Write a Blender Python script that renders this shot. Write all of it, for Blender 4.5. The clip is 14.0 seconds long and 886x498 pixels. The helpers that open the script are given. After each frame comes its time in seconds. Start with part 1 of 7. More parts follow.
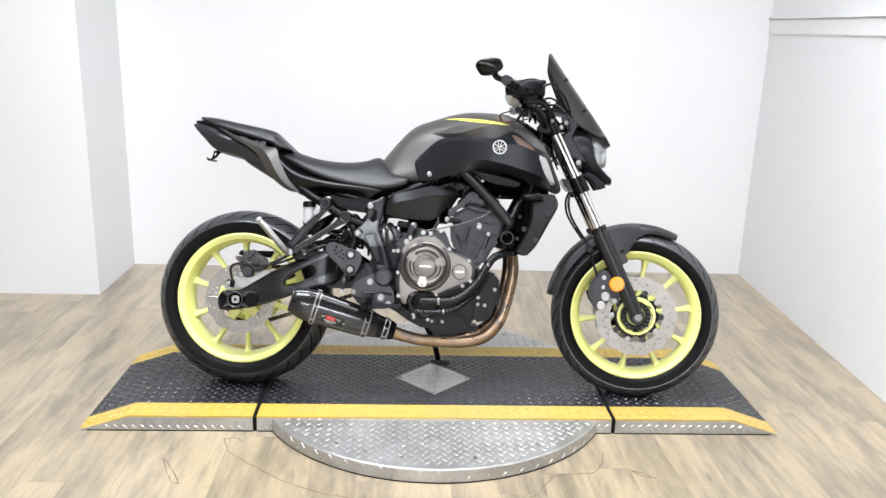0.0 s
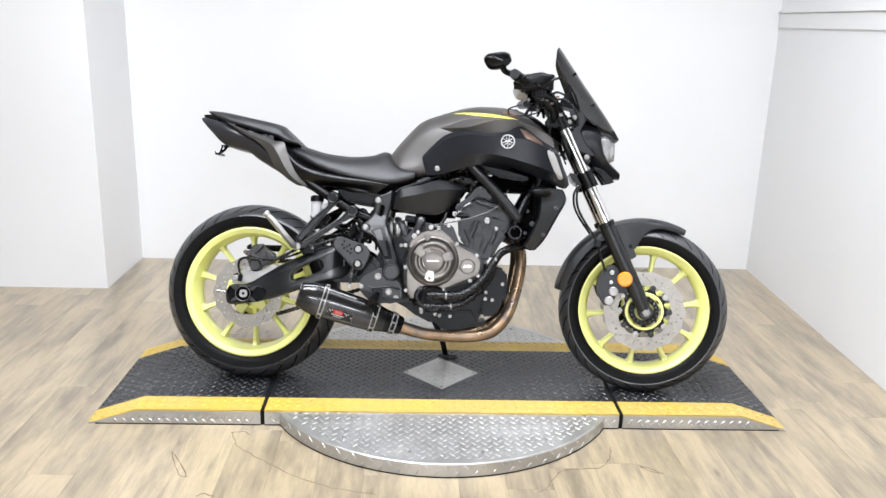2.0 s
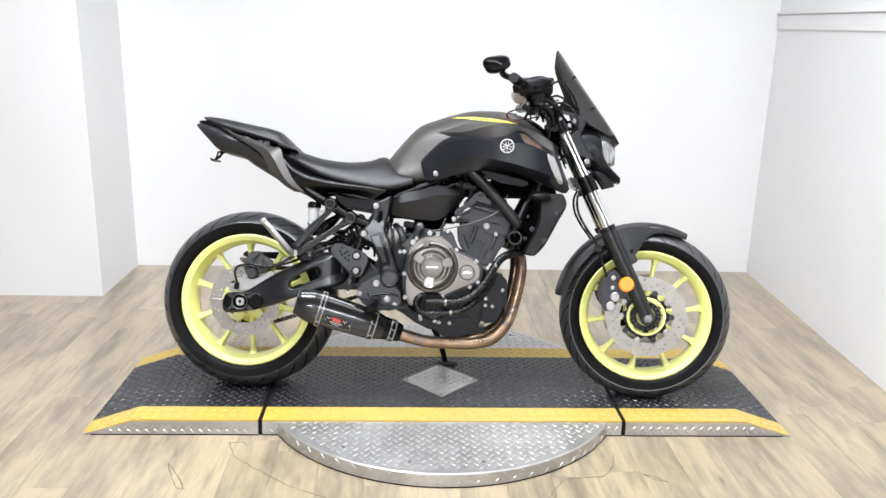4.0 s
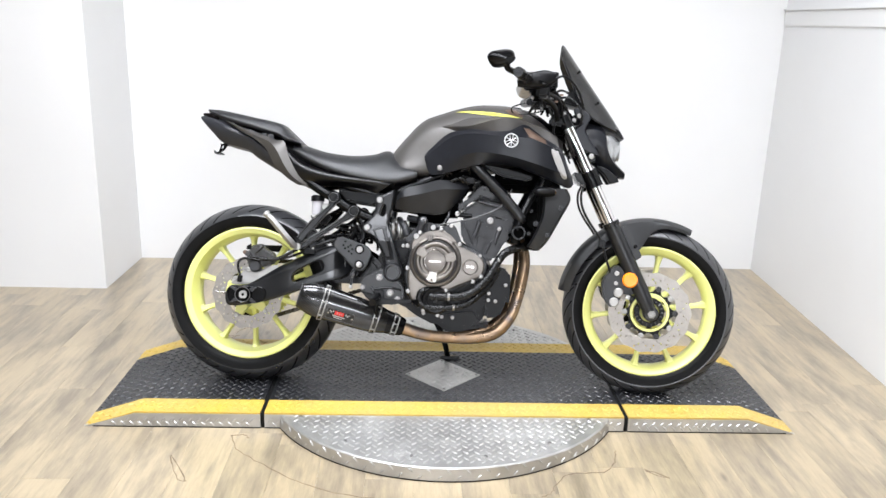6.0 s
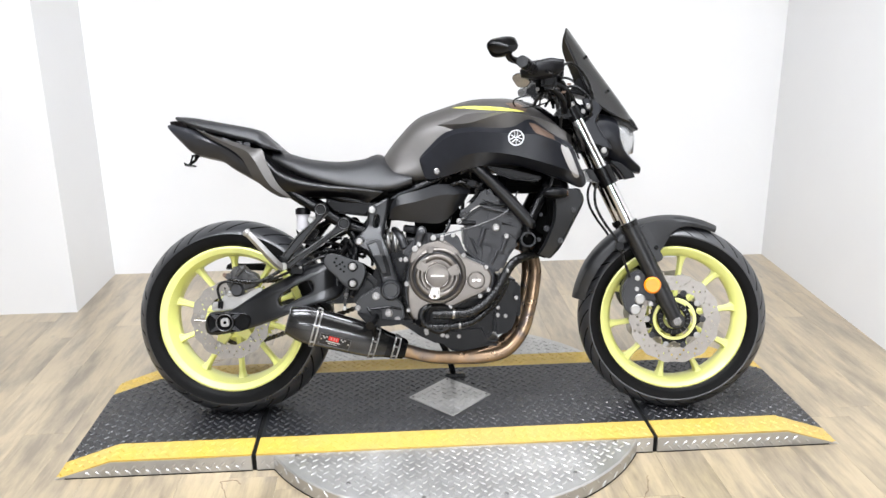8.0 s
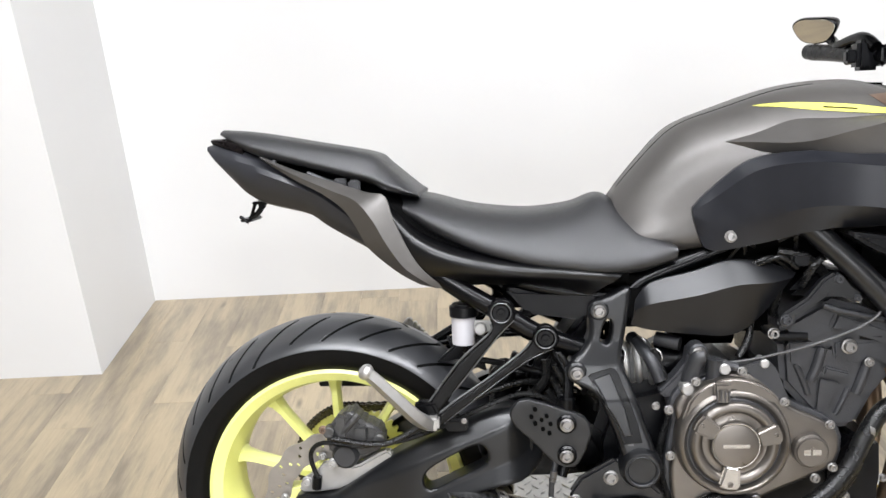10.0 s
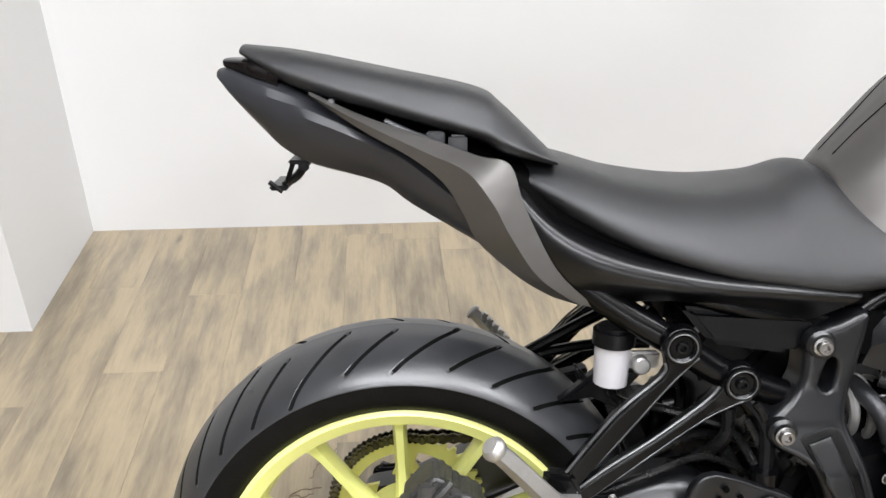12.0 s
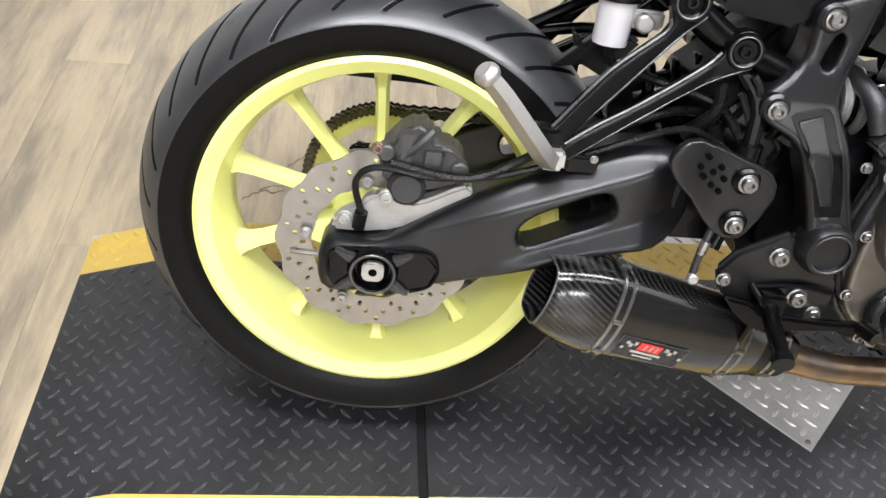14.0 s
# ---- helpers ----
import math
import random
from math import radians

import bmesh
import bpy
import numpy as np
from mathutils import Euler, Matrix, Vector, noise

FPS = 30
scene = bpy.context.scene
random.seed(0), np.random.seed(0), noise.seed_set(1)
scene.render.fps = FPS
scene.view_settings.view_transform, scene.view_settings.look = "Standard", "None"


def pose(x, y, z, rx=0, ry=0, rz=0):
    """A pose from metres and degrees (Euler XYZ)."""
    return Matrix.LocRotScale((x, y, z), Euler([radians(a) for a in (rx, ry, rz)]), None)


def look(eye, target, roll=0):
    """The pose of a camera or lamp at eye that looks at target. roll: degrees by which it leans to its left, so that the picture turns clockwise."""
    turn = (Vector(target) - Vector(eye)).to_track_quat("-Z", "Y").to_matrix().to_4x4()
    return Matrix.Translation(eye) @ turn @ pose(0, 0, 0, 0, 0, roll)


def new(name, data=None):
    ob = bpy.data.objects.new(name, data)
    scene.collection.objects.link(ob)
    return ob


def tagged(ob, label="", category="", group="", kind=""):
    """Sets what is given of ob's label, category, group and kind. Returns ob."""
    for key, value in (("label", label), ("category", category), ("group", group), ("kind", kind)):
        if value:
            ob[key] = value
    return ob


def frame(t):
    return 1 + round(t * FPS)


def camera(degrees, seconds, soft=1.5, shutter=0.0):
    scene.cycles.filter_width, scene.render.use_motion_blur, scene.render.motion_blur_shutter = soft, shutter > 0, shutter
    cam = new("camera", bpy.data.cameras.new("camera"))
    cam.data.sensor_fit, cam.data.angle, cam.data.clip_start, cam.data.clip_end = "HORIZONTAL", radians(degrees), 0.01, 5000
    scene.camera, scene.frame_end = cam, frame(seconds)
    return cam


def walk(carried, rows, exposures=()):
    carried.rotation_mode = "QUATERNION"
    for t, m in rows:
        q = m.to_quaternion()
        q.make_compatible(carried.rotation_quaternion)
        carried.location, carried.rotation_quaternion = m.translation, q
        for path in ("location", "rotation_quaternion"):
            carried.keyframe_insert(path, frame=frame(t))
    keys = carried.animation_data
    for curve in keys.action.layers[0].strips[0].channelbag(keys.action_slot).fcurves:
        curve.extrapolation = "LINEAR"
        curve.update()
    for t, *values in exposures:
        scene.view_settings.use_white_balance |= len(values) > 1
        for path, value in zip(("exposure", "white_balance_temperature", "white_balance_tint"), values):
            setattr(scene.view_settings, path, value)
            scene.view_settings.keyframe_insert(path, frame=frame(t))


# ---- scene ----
cam = camera(57.4, 14.0)
PATH = [
    (0, (-0.119, -2.786, 1.324), (-0.022, -0.86, 0.794), 1.8),
    (0.5, (-0.123, -2.792, 1.322), (-0.035, -0.87, 0.777), 1.7),
    (1, (-0.124, -2.796, 1.318), (-0.038, -0.869, 0.788), 1.8),
    (1.5, (-0.119, -2.789, 1.32), (-0.037, -0.865, 0.782), 1.7),
    (2, (-0.124, -2.783, 1.322), (-0.042, -0.859, 0.779), 1.8),
    (2.5, (-0.124, -2.777, 1.316), (-0.049, -0.853, 0.777), 1.8),
    (3, (-0.125, -2.767, 1.318), (-0.047, -0.842, 0.78), 1.7),
    (3.2, (-0.134, -2.753, 1.324), (-0.05, -0.828, 0.789), 1.4),
    (5.5, (-0.124, -2.744, 1.319), (-0.022, -0.821, 0.779), 1.8),
    (6, (-0.128, -2.743, 1.318), (-0.048, -0.82, 0.771), 1.8),
    (6.5, (-0.125, -2.731, 1.318), (-0.02, -0.814, 0.756), 1.7),
    (7, (-0.127, -2.711, 1.315), (-0.022, -0.792, 0.762), 0.8),
    (7.2, (-0.118, -2.699, 1.32), (-0.022, -0.778, 0.773), 0.7),
    (9.3, (-0.378, -1.675, 1.333), (-0.199, 0.185, 0.619), -4.3),
    (9.5, (-0.407, -1.546, 1.326), (-0.241, 0.309, 0.598), -4.9),
    (10, (-0.463, -1.182, 1.318), (-0.49, 0.663, 0.546), -3.1),
    (10.5, (-0.564, -0.91, 1.286), (-0.409, 0.906, 0.463), -0.9),
    (11, (-0.661, -0.755, 1.303), (-0.36, 1.034, 0.462), -0.5),
    (11.5, (-0.691, -0.703, 1.283), (-0.495, 1.074, 0.387), -0.2),
    (12, (-0.705, -0.699, 1.241), (-0.559, 1.023, 0.234), 0.8),
    (12.4, (-0.72, -0.716, 1.201), (-0.557, 0.935, 0.083), 3.4),
    (12.5, (-0.714, -0.713, 1.192), (-0.566, 0.917, 0.043), 3.6),
    (13, (-0.717, -0.718, 1.16), (-0.555, 0.82, -0.107), 5.3),
    (13.5, (-0.724, -0.74, 1.112), (-0.532, 0.703, -0.26), 7.7),
    (14, (-0.724, -0.768, 1.09), (-0.493, 0.638, -0.313), 9.2),
]
walk(cam, [(t, look(eye, target, roll)) for t, eye, target, roll in PATH], [(t, e, k, 10) for t, e, k in ((0, -0.25, 6200), (3.2, -0.25, 6200), (5.3, -0.18, 6230), (6, -0.18, 6230), (6.4, -0.14, 6230), (7, -0.14, 6220), (9.5, -0.20, 6350), (10.5, -0.23, 6400), (11.3, -0.37, 6420), (12, -0.34, 6430), (12.7, -0.26, 6440), (14, -0.12, 6440))])
# ---- light ----
from mathutils.bvhtree import BVHTree

world = bpy.data.worlds.new("world")
scene.world = world
world.use_nodes = True
world.node_tree.nodes["Background"].inputs[0].default_value = (1.0, 0.985, 0.96, 1)
world.node_tree.nodes["Background"].inputs[1].default_value = 0.006


def ceiling_lamp(x, y, w, d, watts):
    data = bpy.data.lights.new("ceiling_panel_light", "AREA")
    data.shape, data.size, data.size_y, data.energy = "RECTANGLE", w, d, watts
    data.color = (0.945, 0.957, 1.0)
    ob = new("ceiling_panel_light", data)
    ob.matrix_basis = pose(x, y, 2.66)
    return ob


LAMPS = ((-0.85, -0.45, 62), (0.85, -0.45, 62), (-0.95, -1.80, 86), (0.85, -1.80, 12), (-1.2, -7.3, 280), (1.2, -7.3, 280))
LAMPW, LAMPD = 1.5, 0.5
for lx, ly, watts in LAMPS:
    ceiling_lamp(lx, ly, LAMPW, LAMPD, watts)

# ---- materials ----


def material(name, base, rough=0.5, metal=0.0, vary=0.12, scale=30.0, bump=0.0, bscale=200.0, coat=0.0, spec=0.5, tint=None, rvary=0.1):
    """A surface with variation at two scales, fine relief and uneven gloss."""
    mat = bpy.data.materials.new(name)
    mat.use_nodes = True
    nt = mat.node_tree
    bsdf = nt.nodes["Principled BSDF"]
    bsdf.inputs["Metallic"].default_value = metal
    bsdf.inputs["Coat Weight"].default_value = coat
    bsdf.inputs["Coat Roughness"].default_value = 0.15
    bsdf.inputs["Specular IOR Level"].default_value = spec
    tc = nt.nodes.new("ShaderNodeTexCoord")
    n1, n2 = nt.nodes.new("ShaderNodeTexNoise"), nt.nodes.new("ShaderNodeTexNoise")
    n1.inputs["Scale"].default_value, n2.inputs["Scale"].default_value = scale, scale * 0.13
    n1.inputs["Detail"].default_value, n2.inputs["Detail"].default_value = 5, 3
    add = nt.nodes.new("ShaderNodeMath")
    add.operation = "ADD"
    for n, i in ((n1, 0), (n2, 1)):
        nt.links.new(tc.outputs["Object"], n.inputs["Vector"])
        nt.links.new(n.outputs["Fac"], add.inputs[i])
    ramp = nt.nodes.new("ShaderNodeMapRange")
    ramp.inputs["From Min"].default_value, ramp.inputs["From Max"].default_value = 0.6, 1.4
    nt.links.new(add.outputs[0], ramp.inputs["Value"])
    mix = nt.nodes.new("ShaderNodeMix")
    mix.data_type = "RGBA"
    other = tint or [c * (1 + 2 * vary) for c in base]
    low = base if tint else [c * (1 - vary) for c in base]
    mix.inputs[6].default_value, mix.inputs[7].default_value = (*low, 1), (*other, 1)
    nt.links.new(ramp.outputs[0], mix.inputs[0])
    nt.links.new(mix.outputs[2], bsdf.inputs["Base Color"])
    rr = nt.nodes.new("ShaderNodeMapRange")
    rr.inputs["To Min"].default_value, rr.inputs["To Max"].default_value = max(0.02, rough - rvary), min(1, rough + rvary)
    nt.links.new(n1.outputs["Fac"], rr.inputs["Value"])
    nt.links.new(rr.outputs[0], bsdf.inputs["Roughness"])
    if bump:
        n3 = nt.nodes.new("ShaderNodeTexNoise")
        n3.inputs["Scale"].default_value, n3.inputs["Detail"].default_value = bscale, 3
        nt.links.new(tc.outputs["Object"], n3.inputs["Vector"])
        b = nt.nodes.new("ShaderNodeBump")
        b.inputs["Strength"].default_value, b.inputs["Distance"].default_value = bump, 0.002
        nt.links.new(n3.outputs["Fac"], b.inputs["Height"])
        nt.links.new(b.outputs[0], bsdf.inputs["Normal"])
    return mat


def wood_material():
    """Pale oak planks with long dark streaks; tone and streaks differ from plank to plank."""
    mat = bpy.data.materials.new("oak_plank")
    mat.use_nodes = True
    nt = mat.node_tree
    N, L = nt.nodes.new, nt.links.new
    bsdf = nt.nodes["Principled BSDF"]
    tc, info = N("ShaderNodeTexCoord"), N("ShaderNodeObjectInfo")
    shift = N("ShaderNodeVectorMath")
    shift.operation = "MULTIPLY_ADD"
    shift.inputs[1].default_value = (9, 13, 5)
    comb = N("ShaderNodeCombineXYZ")
    for i in range(3):
        L(info.outputs["Random"], comb.inputs[i])
    L(comb.outputs[0], shift.inputs[0])
    L(tc.outputs["Object"], shift.inputs[2])
    n = {}
    for key, size, detail, rough in (("patch", (8, 2.0, 1), 5, 0.62), ("streak", (30, 3.6, 1), 6, 0.68), ("fine", (170, 9, 1), 3, 0.5), ("cloud", (3.2, 1.1, 1), 3, 0.5)):
        mp = N("ShaderNodeMapping")
        mp.inputs["Scale"].default_value = size
        L(shift.outputs[0], mp.inputs["Vector"])
        n[key] = N("ShaderNodeTexNoise")
        n[key].inputs["Scale"].default_value = 1
        n[key].inputs["Detail"].default_value, n[key].inputs["Roughness"].default_value = detail, rough
        L(mp.outputs[0], n[key].inputs["Vector"])
    n2, n3 = n["fine"], n["cloud"]
    blend = N("ShaderNodeMath")
    blend.operation = "MULTIPLY_ADD"
    blend.inputs[1].default_value = 0.75
    L(n["streak"].outputs["Fac"], blend.inputs[0])
    L(n["patch"].outputs["Fac"], blend.inputs[2])
    r1 = N("ShaderNodeValToRGB")
    e = r1.color_ramp.elements
    e[0].position, e[0].color = 0.66, (0.205, 0.167, 0.114, 1)
    e[1].position, e[1].color = 1.06, (0.450, 0.364, 0.232, 1)
    for at, c in ((0.76, (0.275, 0.224, 0.152, 1)), (0.85, (0.345, 0.280, 0.184, 1)), (0.93, (0.412, 0.331, 0.212, 1))):
        m = e.new(at)
        m.color = c
    L(blend.outputs[0], r1.inputs["Fac"])
    r2 = N("ShaderNodeMapRange")
    r2.inputs["To Min"].default_value, r2.inputs["To Max"].default_value = 0.86, 1.12
    L(n2.outputs["Fac"], r2.inputs["Value"])
    r3 = N("ShaderNodeMapRange")
    r3.inputs["To Min"].default_value, r3.inputs["To Max"].default_value = 0.92, 1.05
    L(info.outputs["Random"], r3.inputs["Value"])
    spot = N("ShaderNodeTexVoronoi")
    mp = N("ShaderNodeMapping")
    mp.inputs["Scale"].default_value = (9, 3.2, 1)
    L(shift.outputs[0], mp.inputs["Vector"])
    L(mp.outputs[0], spot.inputs["Vector"])
    spot.inputs["Scale"].default_value = 1
    knot = N("ShaderNodeMapRange")
    knot.inputs["From Min"].default_value, knot.inputs["From Max"].default_value = 0.02, 0.11
    knot.inputs["To Min"].default_value, knot.inputs["To Max"].default_value = 0.45, 1.0
    L(spot.outputs["Distance"], knot.inputs["Value"])
    mul0 = N("ShaderNodeMath")
    mul0.operation = "MULTIPLY"
    L(r2.outputs[0], mul0.inputs[0])
    L(knot.outputs[0], mul0.inputs[1])
    mul = N("ShaderNodeMath")
    mul.operation = "MULTIPLY"
    L(mul0.outputs[0], mul.inputs[0])
    L(r3.outputs[0], mul.inputs[1])
    sc = N("ShaderNodeVectorMath")
    sc.operation = "SCALE"
    L(r1.outputs[0], sc.inputs[0])
    L(mul.outputs[0], sc.inputs["Scale"])
    L(sc.outputs[0], bsdf.inputs["Base Color"])
    rr = N("ShaderNodeMapRange")
    rr.inputs["To Min"].default_value, rr.inputs["To Max"].default_value = 0.28, 0.52
    L(n3.outputs["Fac"], rr.inputs["Value"])
    L(rr.outputs[0], bsdf.inputs["Roughness"])
    bsdf.inputs["Coat Weight"].default_value, bsdf.inputs["Coat Roughness"].default_value = 0.9, 0.34
    b = N("ShaderNodeBump")
    b.inputs["Strength"].default_value, b.inputs["Distance"].default_value = 0.25, 0.0015
    L(n2.outputs["Fac"], b.inputs["Height"])
    L(b.outputs[0], bsdf.inputs["Normal"])
    return mat


def carbon_material(name="carbon_weave", scale=95, light=0.017):
    """Woven carbon under clear lacquer."""
    mat = material(name, (0.012, 0.012, 0.013), 0.16, 0, 0.2, coat=0.5, spec=0.4, rvary=0.04)
    nt = mat.node_tree
    bsdf = nt.nodes["Principled BSDF"]
    tc = nt.nodes.new("ShaderNodeTexCoord")
    mp = nt.nodes.new("ShaderNodeMapping")
    mp.inputs["Rotation"].default_value = (0, radians(50), 0)
    w = nt.nodes.new("ShaderNodeTexWave")
    w.inputs["Scale"].default_value, w.inputs["Distortion"].default_value = scale, 0.6
    nt.links.new(tc.outputs["Object"], mp.inputs["Vector"])
    nt.links.new(mp.outputs[0], w.inputs["Vector"])
    ramp = nt.nodes.new("ShaderNodeValToRGB")
    ramp.color_ramp.elements[0].color, ramp.color_ramp.elements[1].color = (0.0025, 0.0025, 0.0025, 1), (light, light, light * 0.97, 1)
    ramp.color_ramp.elements[0].position, ramp.color_ramp.elements[1].position = 0.45, 0.75
    nt.links.new(w.outputs["Fac"], ramp.inputs["Fac"])
    nt.links.new(ramp.outputs[0], bsdf.inputs["Base Color"])
    return mat


def heat_pipe_material():
    """Stainless header pipe blued and bronzed by heat, in bands along its run."""
    mat = material("heat_tinted_steel", (0.4, 0.3, 0.2), 0.30, 0.85, 0.1, bump=0.06)
    nt = mat.node_tree
    bsdf = nt.nodes["Principled BSDF"]
    tc = nt.nodes.new("ShaderNodeTexCoord")
    n = nt.nodes.new("ShaderNodeTexNoise")
    n.inputs["Scale"].default_value, n.inputs["Detail"].default_value = 7, 3
    nt.links.new(tc.outputs["Object"], n.inputs["Vector"])
    ramp = nt.nodes.new("ShaderNodeValToRGB")
    e = ramp.color_ramp.elements
    e[0].position, e[0].color = 0.3, (0.115, 0.082, 0.060, 1)
    e[1].position, e[1].color = 0.72, (0.50, 0.39, 0.26, 1)
    for p, c in ((0.44, (0.30, 0.205, 0.125, 1)), (0.53, (0.17, 0.14, 0.125, 1)), (0.60, (0.40, 0.285, 0.170, 1))):
        x = e.new(p)
        x.color = c
    nt.links.new(n.outputs["Fac"], ramp.inputs["Fac"])
    nt.links.new(ramp.outputs[0], bsdf.inputs["Base Color"])
    return mat


WALL = material("white_wall_paint", (0.735, 0.735, 0.73), 0.7, 0, 0.02, 2.0, 0.12, 350)
# Ceiling toned dark so that upward surfaces reflect less light.
CEIL = material("darkened_ceiling_tone", (0.16, 0.158, 0.153), 0.8, 0, 0.03, 3)
FARWALL = material("pale_showroom_wall", (0.55, 0.55, 0.54), 0.8, 0, 0.05, 2)
# Very dark tone for added walls that deepen reflections in the bike.
DIMWALL = material("unseen_dim_screen", (0.06, 0.06, 0.06), 0.8, 0, 0.1, 2)
OAK = wood_material()
SUBFLOOR = material("plank_joint_shadow_gap", (0.12, 0.095, 0.062), 0.8)
DECK = material("black_tread_plate", (0.0080, 0.0083, 0.0095), 0.36, 0.0, 0.4, 9, 0.3, 300, rvary=0.14, spec=0.52, tint=(0.0225, 0.0230, 0.0250))
LUG = material("worn_black_tread_lug", (0.030, 0.0304, 0.0320), 0.20, 0.0, 0.5, 9, 0.2, 300, tint=(0.055, 0.056, 0.059), rvary=0.08, spec=0.6)
STEEL = material("aluminium_tread_plate", (0.46, 0.455, 0.44), 0.42, 0.75, 0.18, 12, 0.3, 250, rvary=0.15)
STEELLUG = material("polished_tread_lug", (0.50, 0.495, 0.48), 0.40, 0.75, 0.15, 20, 0.2, 250)
YELLOWP = material("yellow_safety_paint", (0.63, 0.425, 0.06), 0.42, 0, 0.15, 9, 0.3, 250, tint=(0.50, 0.36, 0.11))
# Black for the deck joints and for contact shadow lines at the floor.
GAP = material("dark_joint_and_foot_shadow", (0.006, 0.006, 0.006), 0.7, spec=0.15)
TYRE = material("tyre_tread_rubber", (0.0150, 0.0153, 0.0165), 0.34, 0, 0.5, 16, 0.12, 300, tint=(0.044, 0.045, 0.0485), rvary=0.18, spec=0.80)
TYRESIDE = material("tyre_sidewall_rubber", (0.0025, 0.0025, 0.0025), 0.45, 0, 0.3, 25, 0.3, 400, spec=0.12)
# Unpolished groove rubber, darkened further to carry the shade inside the cuts.
GROOVE = material("shaded_groove_rubber", (0.004, 0.004, 0.004), 0.8, 0, 0.3, 25, spec=0.1)
RIM = material("fluorescent_yellow_wheel_enamel", (0.78, 0.79, 0.275), 0.35, 0, 0.03, 20, coat=0.2)
DISC = material("brushed_brake_disc_steel", (0.33, 0.310, 0.286), 0.40, 0.85, 0.1, 60, 0.2, 500)
BLACK = material("satin_black_paint", (0.0012, 0.00125, 0.0015), 0.25, 0, 0.2, 40, 0.03, 900, spec=0.22, rvary=0.05)
SIDEBLACK = material("deep_black_side_cover", (0.0016, 0.0016, 0.0019), 0.30, 0, 0.2, 40, 0.03, 900, spec=0.40, rvary=0.05)
BLACKM = material("black_plastic", (0.0018, 0.0019, 0.0024), 0.34, 0, 0.25, 60, 0.15, 900, spec=0.22)
ARMBLACK = material("satin_graphite_casting", (0.0052, 0.0055, 0.0062), 0.30, 0, 0.12, 40, 0.0, 900, spec=0.48, rvary=0.03)
FENDERP = material("dark_grey_mudguard_plastic", (0.0150, 0.0155, 0.0165), 0.42, 0, 0.15, 40, 0.05, 900, spec=0.5)
FORKP = material("dark_grey_fork_paint", (0.0085, 0.0088, 0.0095), 0.34, 0, 0.15, 40, 0.03, 900, spec=0.5)
ENGINE = material("engine_black_casting", (0.026, 0.0267, 0.0290), 0.36, 0.25, 0.3, 30, 0.4, 600, spec=0.6)
BRONZE = material("bronze_grey_engine_cover", (0.160, 0.146, 0.131), 0.32, 0.85, 0.06, 40, 0.03, 500)
BRIGHT = material("machined_alloy_face", (0.42, 0.40, 0.37), 0.24, 0.9, 0.12, 60, 0.15, 500)
CHROME = material("chrome", (0.75, 0.75, 0.75), 0.09, 1.0, 0.03, 30)
ZINC = material("zinc_bolt", (0.25, 0.243, 0.236), 0.30, 0.95, 0.15, 80)
ALLOY = material("cast_alloy", (0.40, 0.393, 0.38), 0.42, 0.8, 0.12, 50, 0.3, 500)
GREYP = material("matte_grey_tank_paint", (0.090, 0.085, 0.080), 0.47, 0.58, 0.06, 60, 0.04, 1500, coat=0.08)
SHROUDP = material("satin_blue_black_panel", (0.0090, 0.0097, 0.0125), 0.31, 0.0, 0.15, 40, 0.03, 1200, spec=0.36, rvary=0.04)
TAILP = material("dark_grey_tail_plastic", (0.020, 0.0208, 0.0240), 0.36, 0, 0.12, 40, 0.05, 900, spec=0.45, rvary=0.05)
AIRBOXP = material("glossy_dark_plastic", (0.0065, 0.0068, 0.0080), 0.33, 0, 0.06, 20, 0.03, 900, spec=0.42, rvary=0.04)
SEATM = material("black_seat_vinyl", (0.0085, 0.0088, 0.0098), 0.38, 0, 0.2, 50, 0.4, 1100, spec=0.70, rvary=0.06)
# Near-black without sheen: shade of holes and hollows put into the colour.
DARK = material("deep_shade_black", (0.0014, 0.0014, 0.0014), 0.7, 0, 0.3, 40, 0.3, 400, spec=0.03)
CARBON = carbon_material()
CARBONCAP = carbon_material("coarse_carbon_weave", 52, 0.020)
PIPE = heat_pipe_material()
HOSE = material("black_rubber_hose", (0.005, 0.005, 0.005), 0.28, 0, 0.3, 60, 0.15, 700, spec=0.32)
ORANGE = material("amber_reflector", (0.95, 0.28, 0.005), 0.2, 0, 0.05, 50, coat=0.8)
AMBERD = material("smoked_amber_lens", (0.05, 0.022, 0.006), 0.2, 0, 0.2, 50, coat=0.8)
WHITEP = material("translucent_reservoir_plastic", (0.44, 0.43, 0.445), 0.4, 0, 0.06, 30)
STRIPE = material("lime_tank_stripe", (0.55, 0.53, 0.10), 0.4, 0, 0.04, 40)
EMBLEM = material("satin_silver_emblem", (0.60, 0.60, 0.60), 0.35, 0.6, 0.05, 80)
# Grey metal for small parts, and for gloss highlights drawn along casting edges.
EDGEGREY = material("grey_metal_and_edge_highlight", (0.10, 0.10, 0.102), 0.32, 0.6, 0.2, 60)
RED = material("red_print", (0.55, 0.02, 0.015), 0.4)
WHITE = material("white_print", (0.34, 0.33, 0.31), 0.4)
BADGE = material("black_badge", (0.006, 0.006, 0.006), 0.25, 0.0, spec=0.4)
COPPERP = material("bronze_accent_paint", (0.17, 0.115, 0.085), 0.34, 0.5, 0.08, 40)
CALIPER = material("cast_grey_caliper", (0.095, 0.094, 0.092), 0.42, 0.5, 0.25, 60, 0.4, 500, tint=(0.035, 0.034, 0.033))
BRASS = material("oiled_chain_steel", (0.075, 0.066, 0.050), 0.24, 0.7, 0.3, 90)
MIRROR = material("mirror_glass", (0.8, 0.79, 0.77), 0.03, 1.0, 0.01, 5, rvary=0.01)
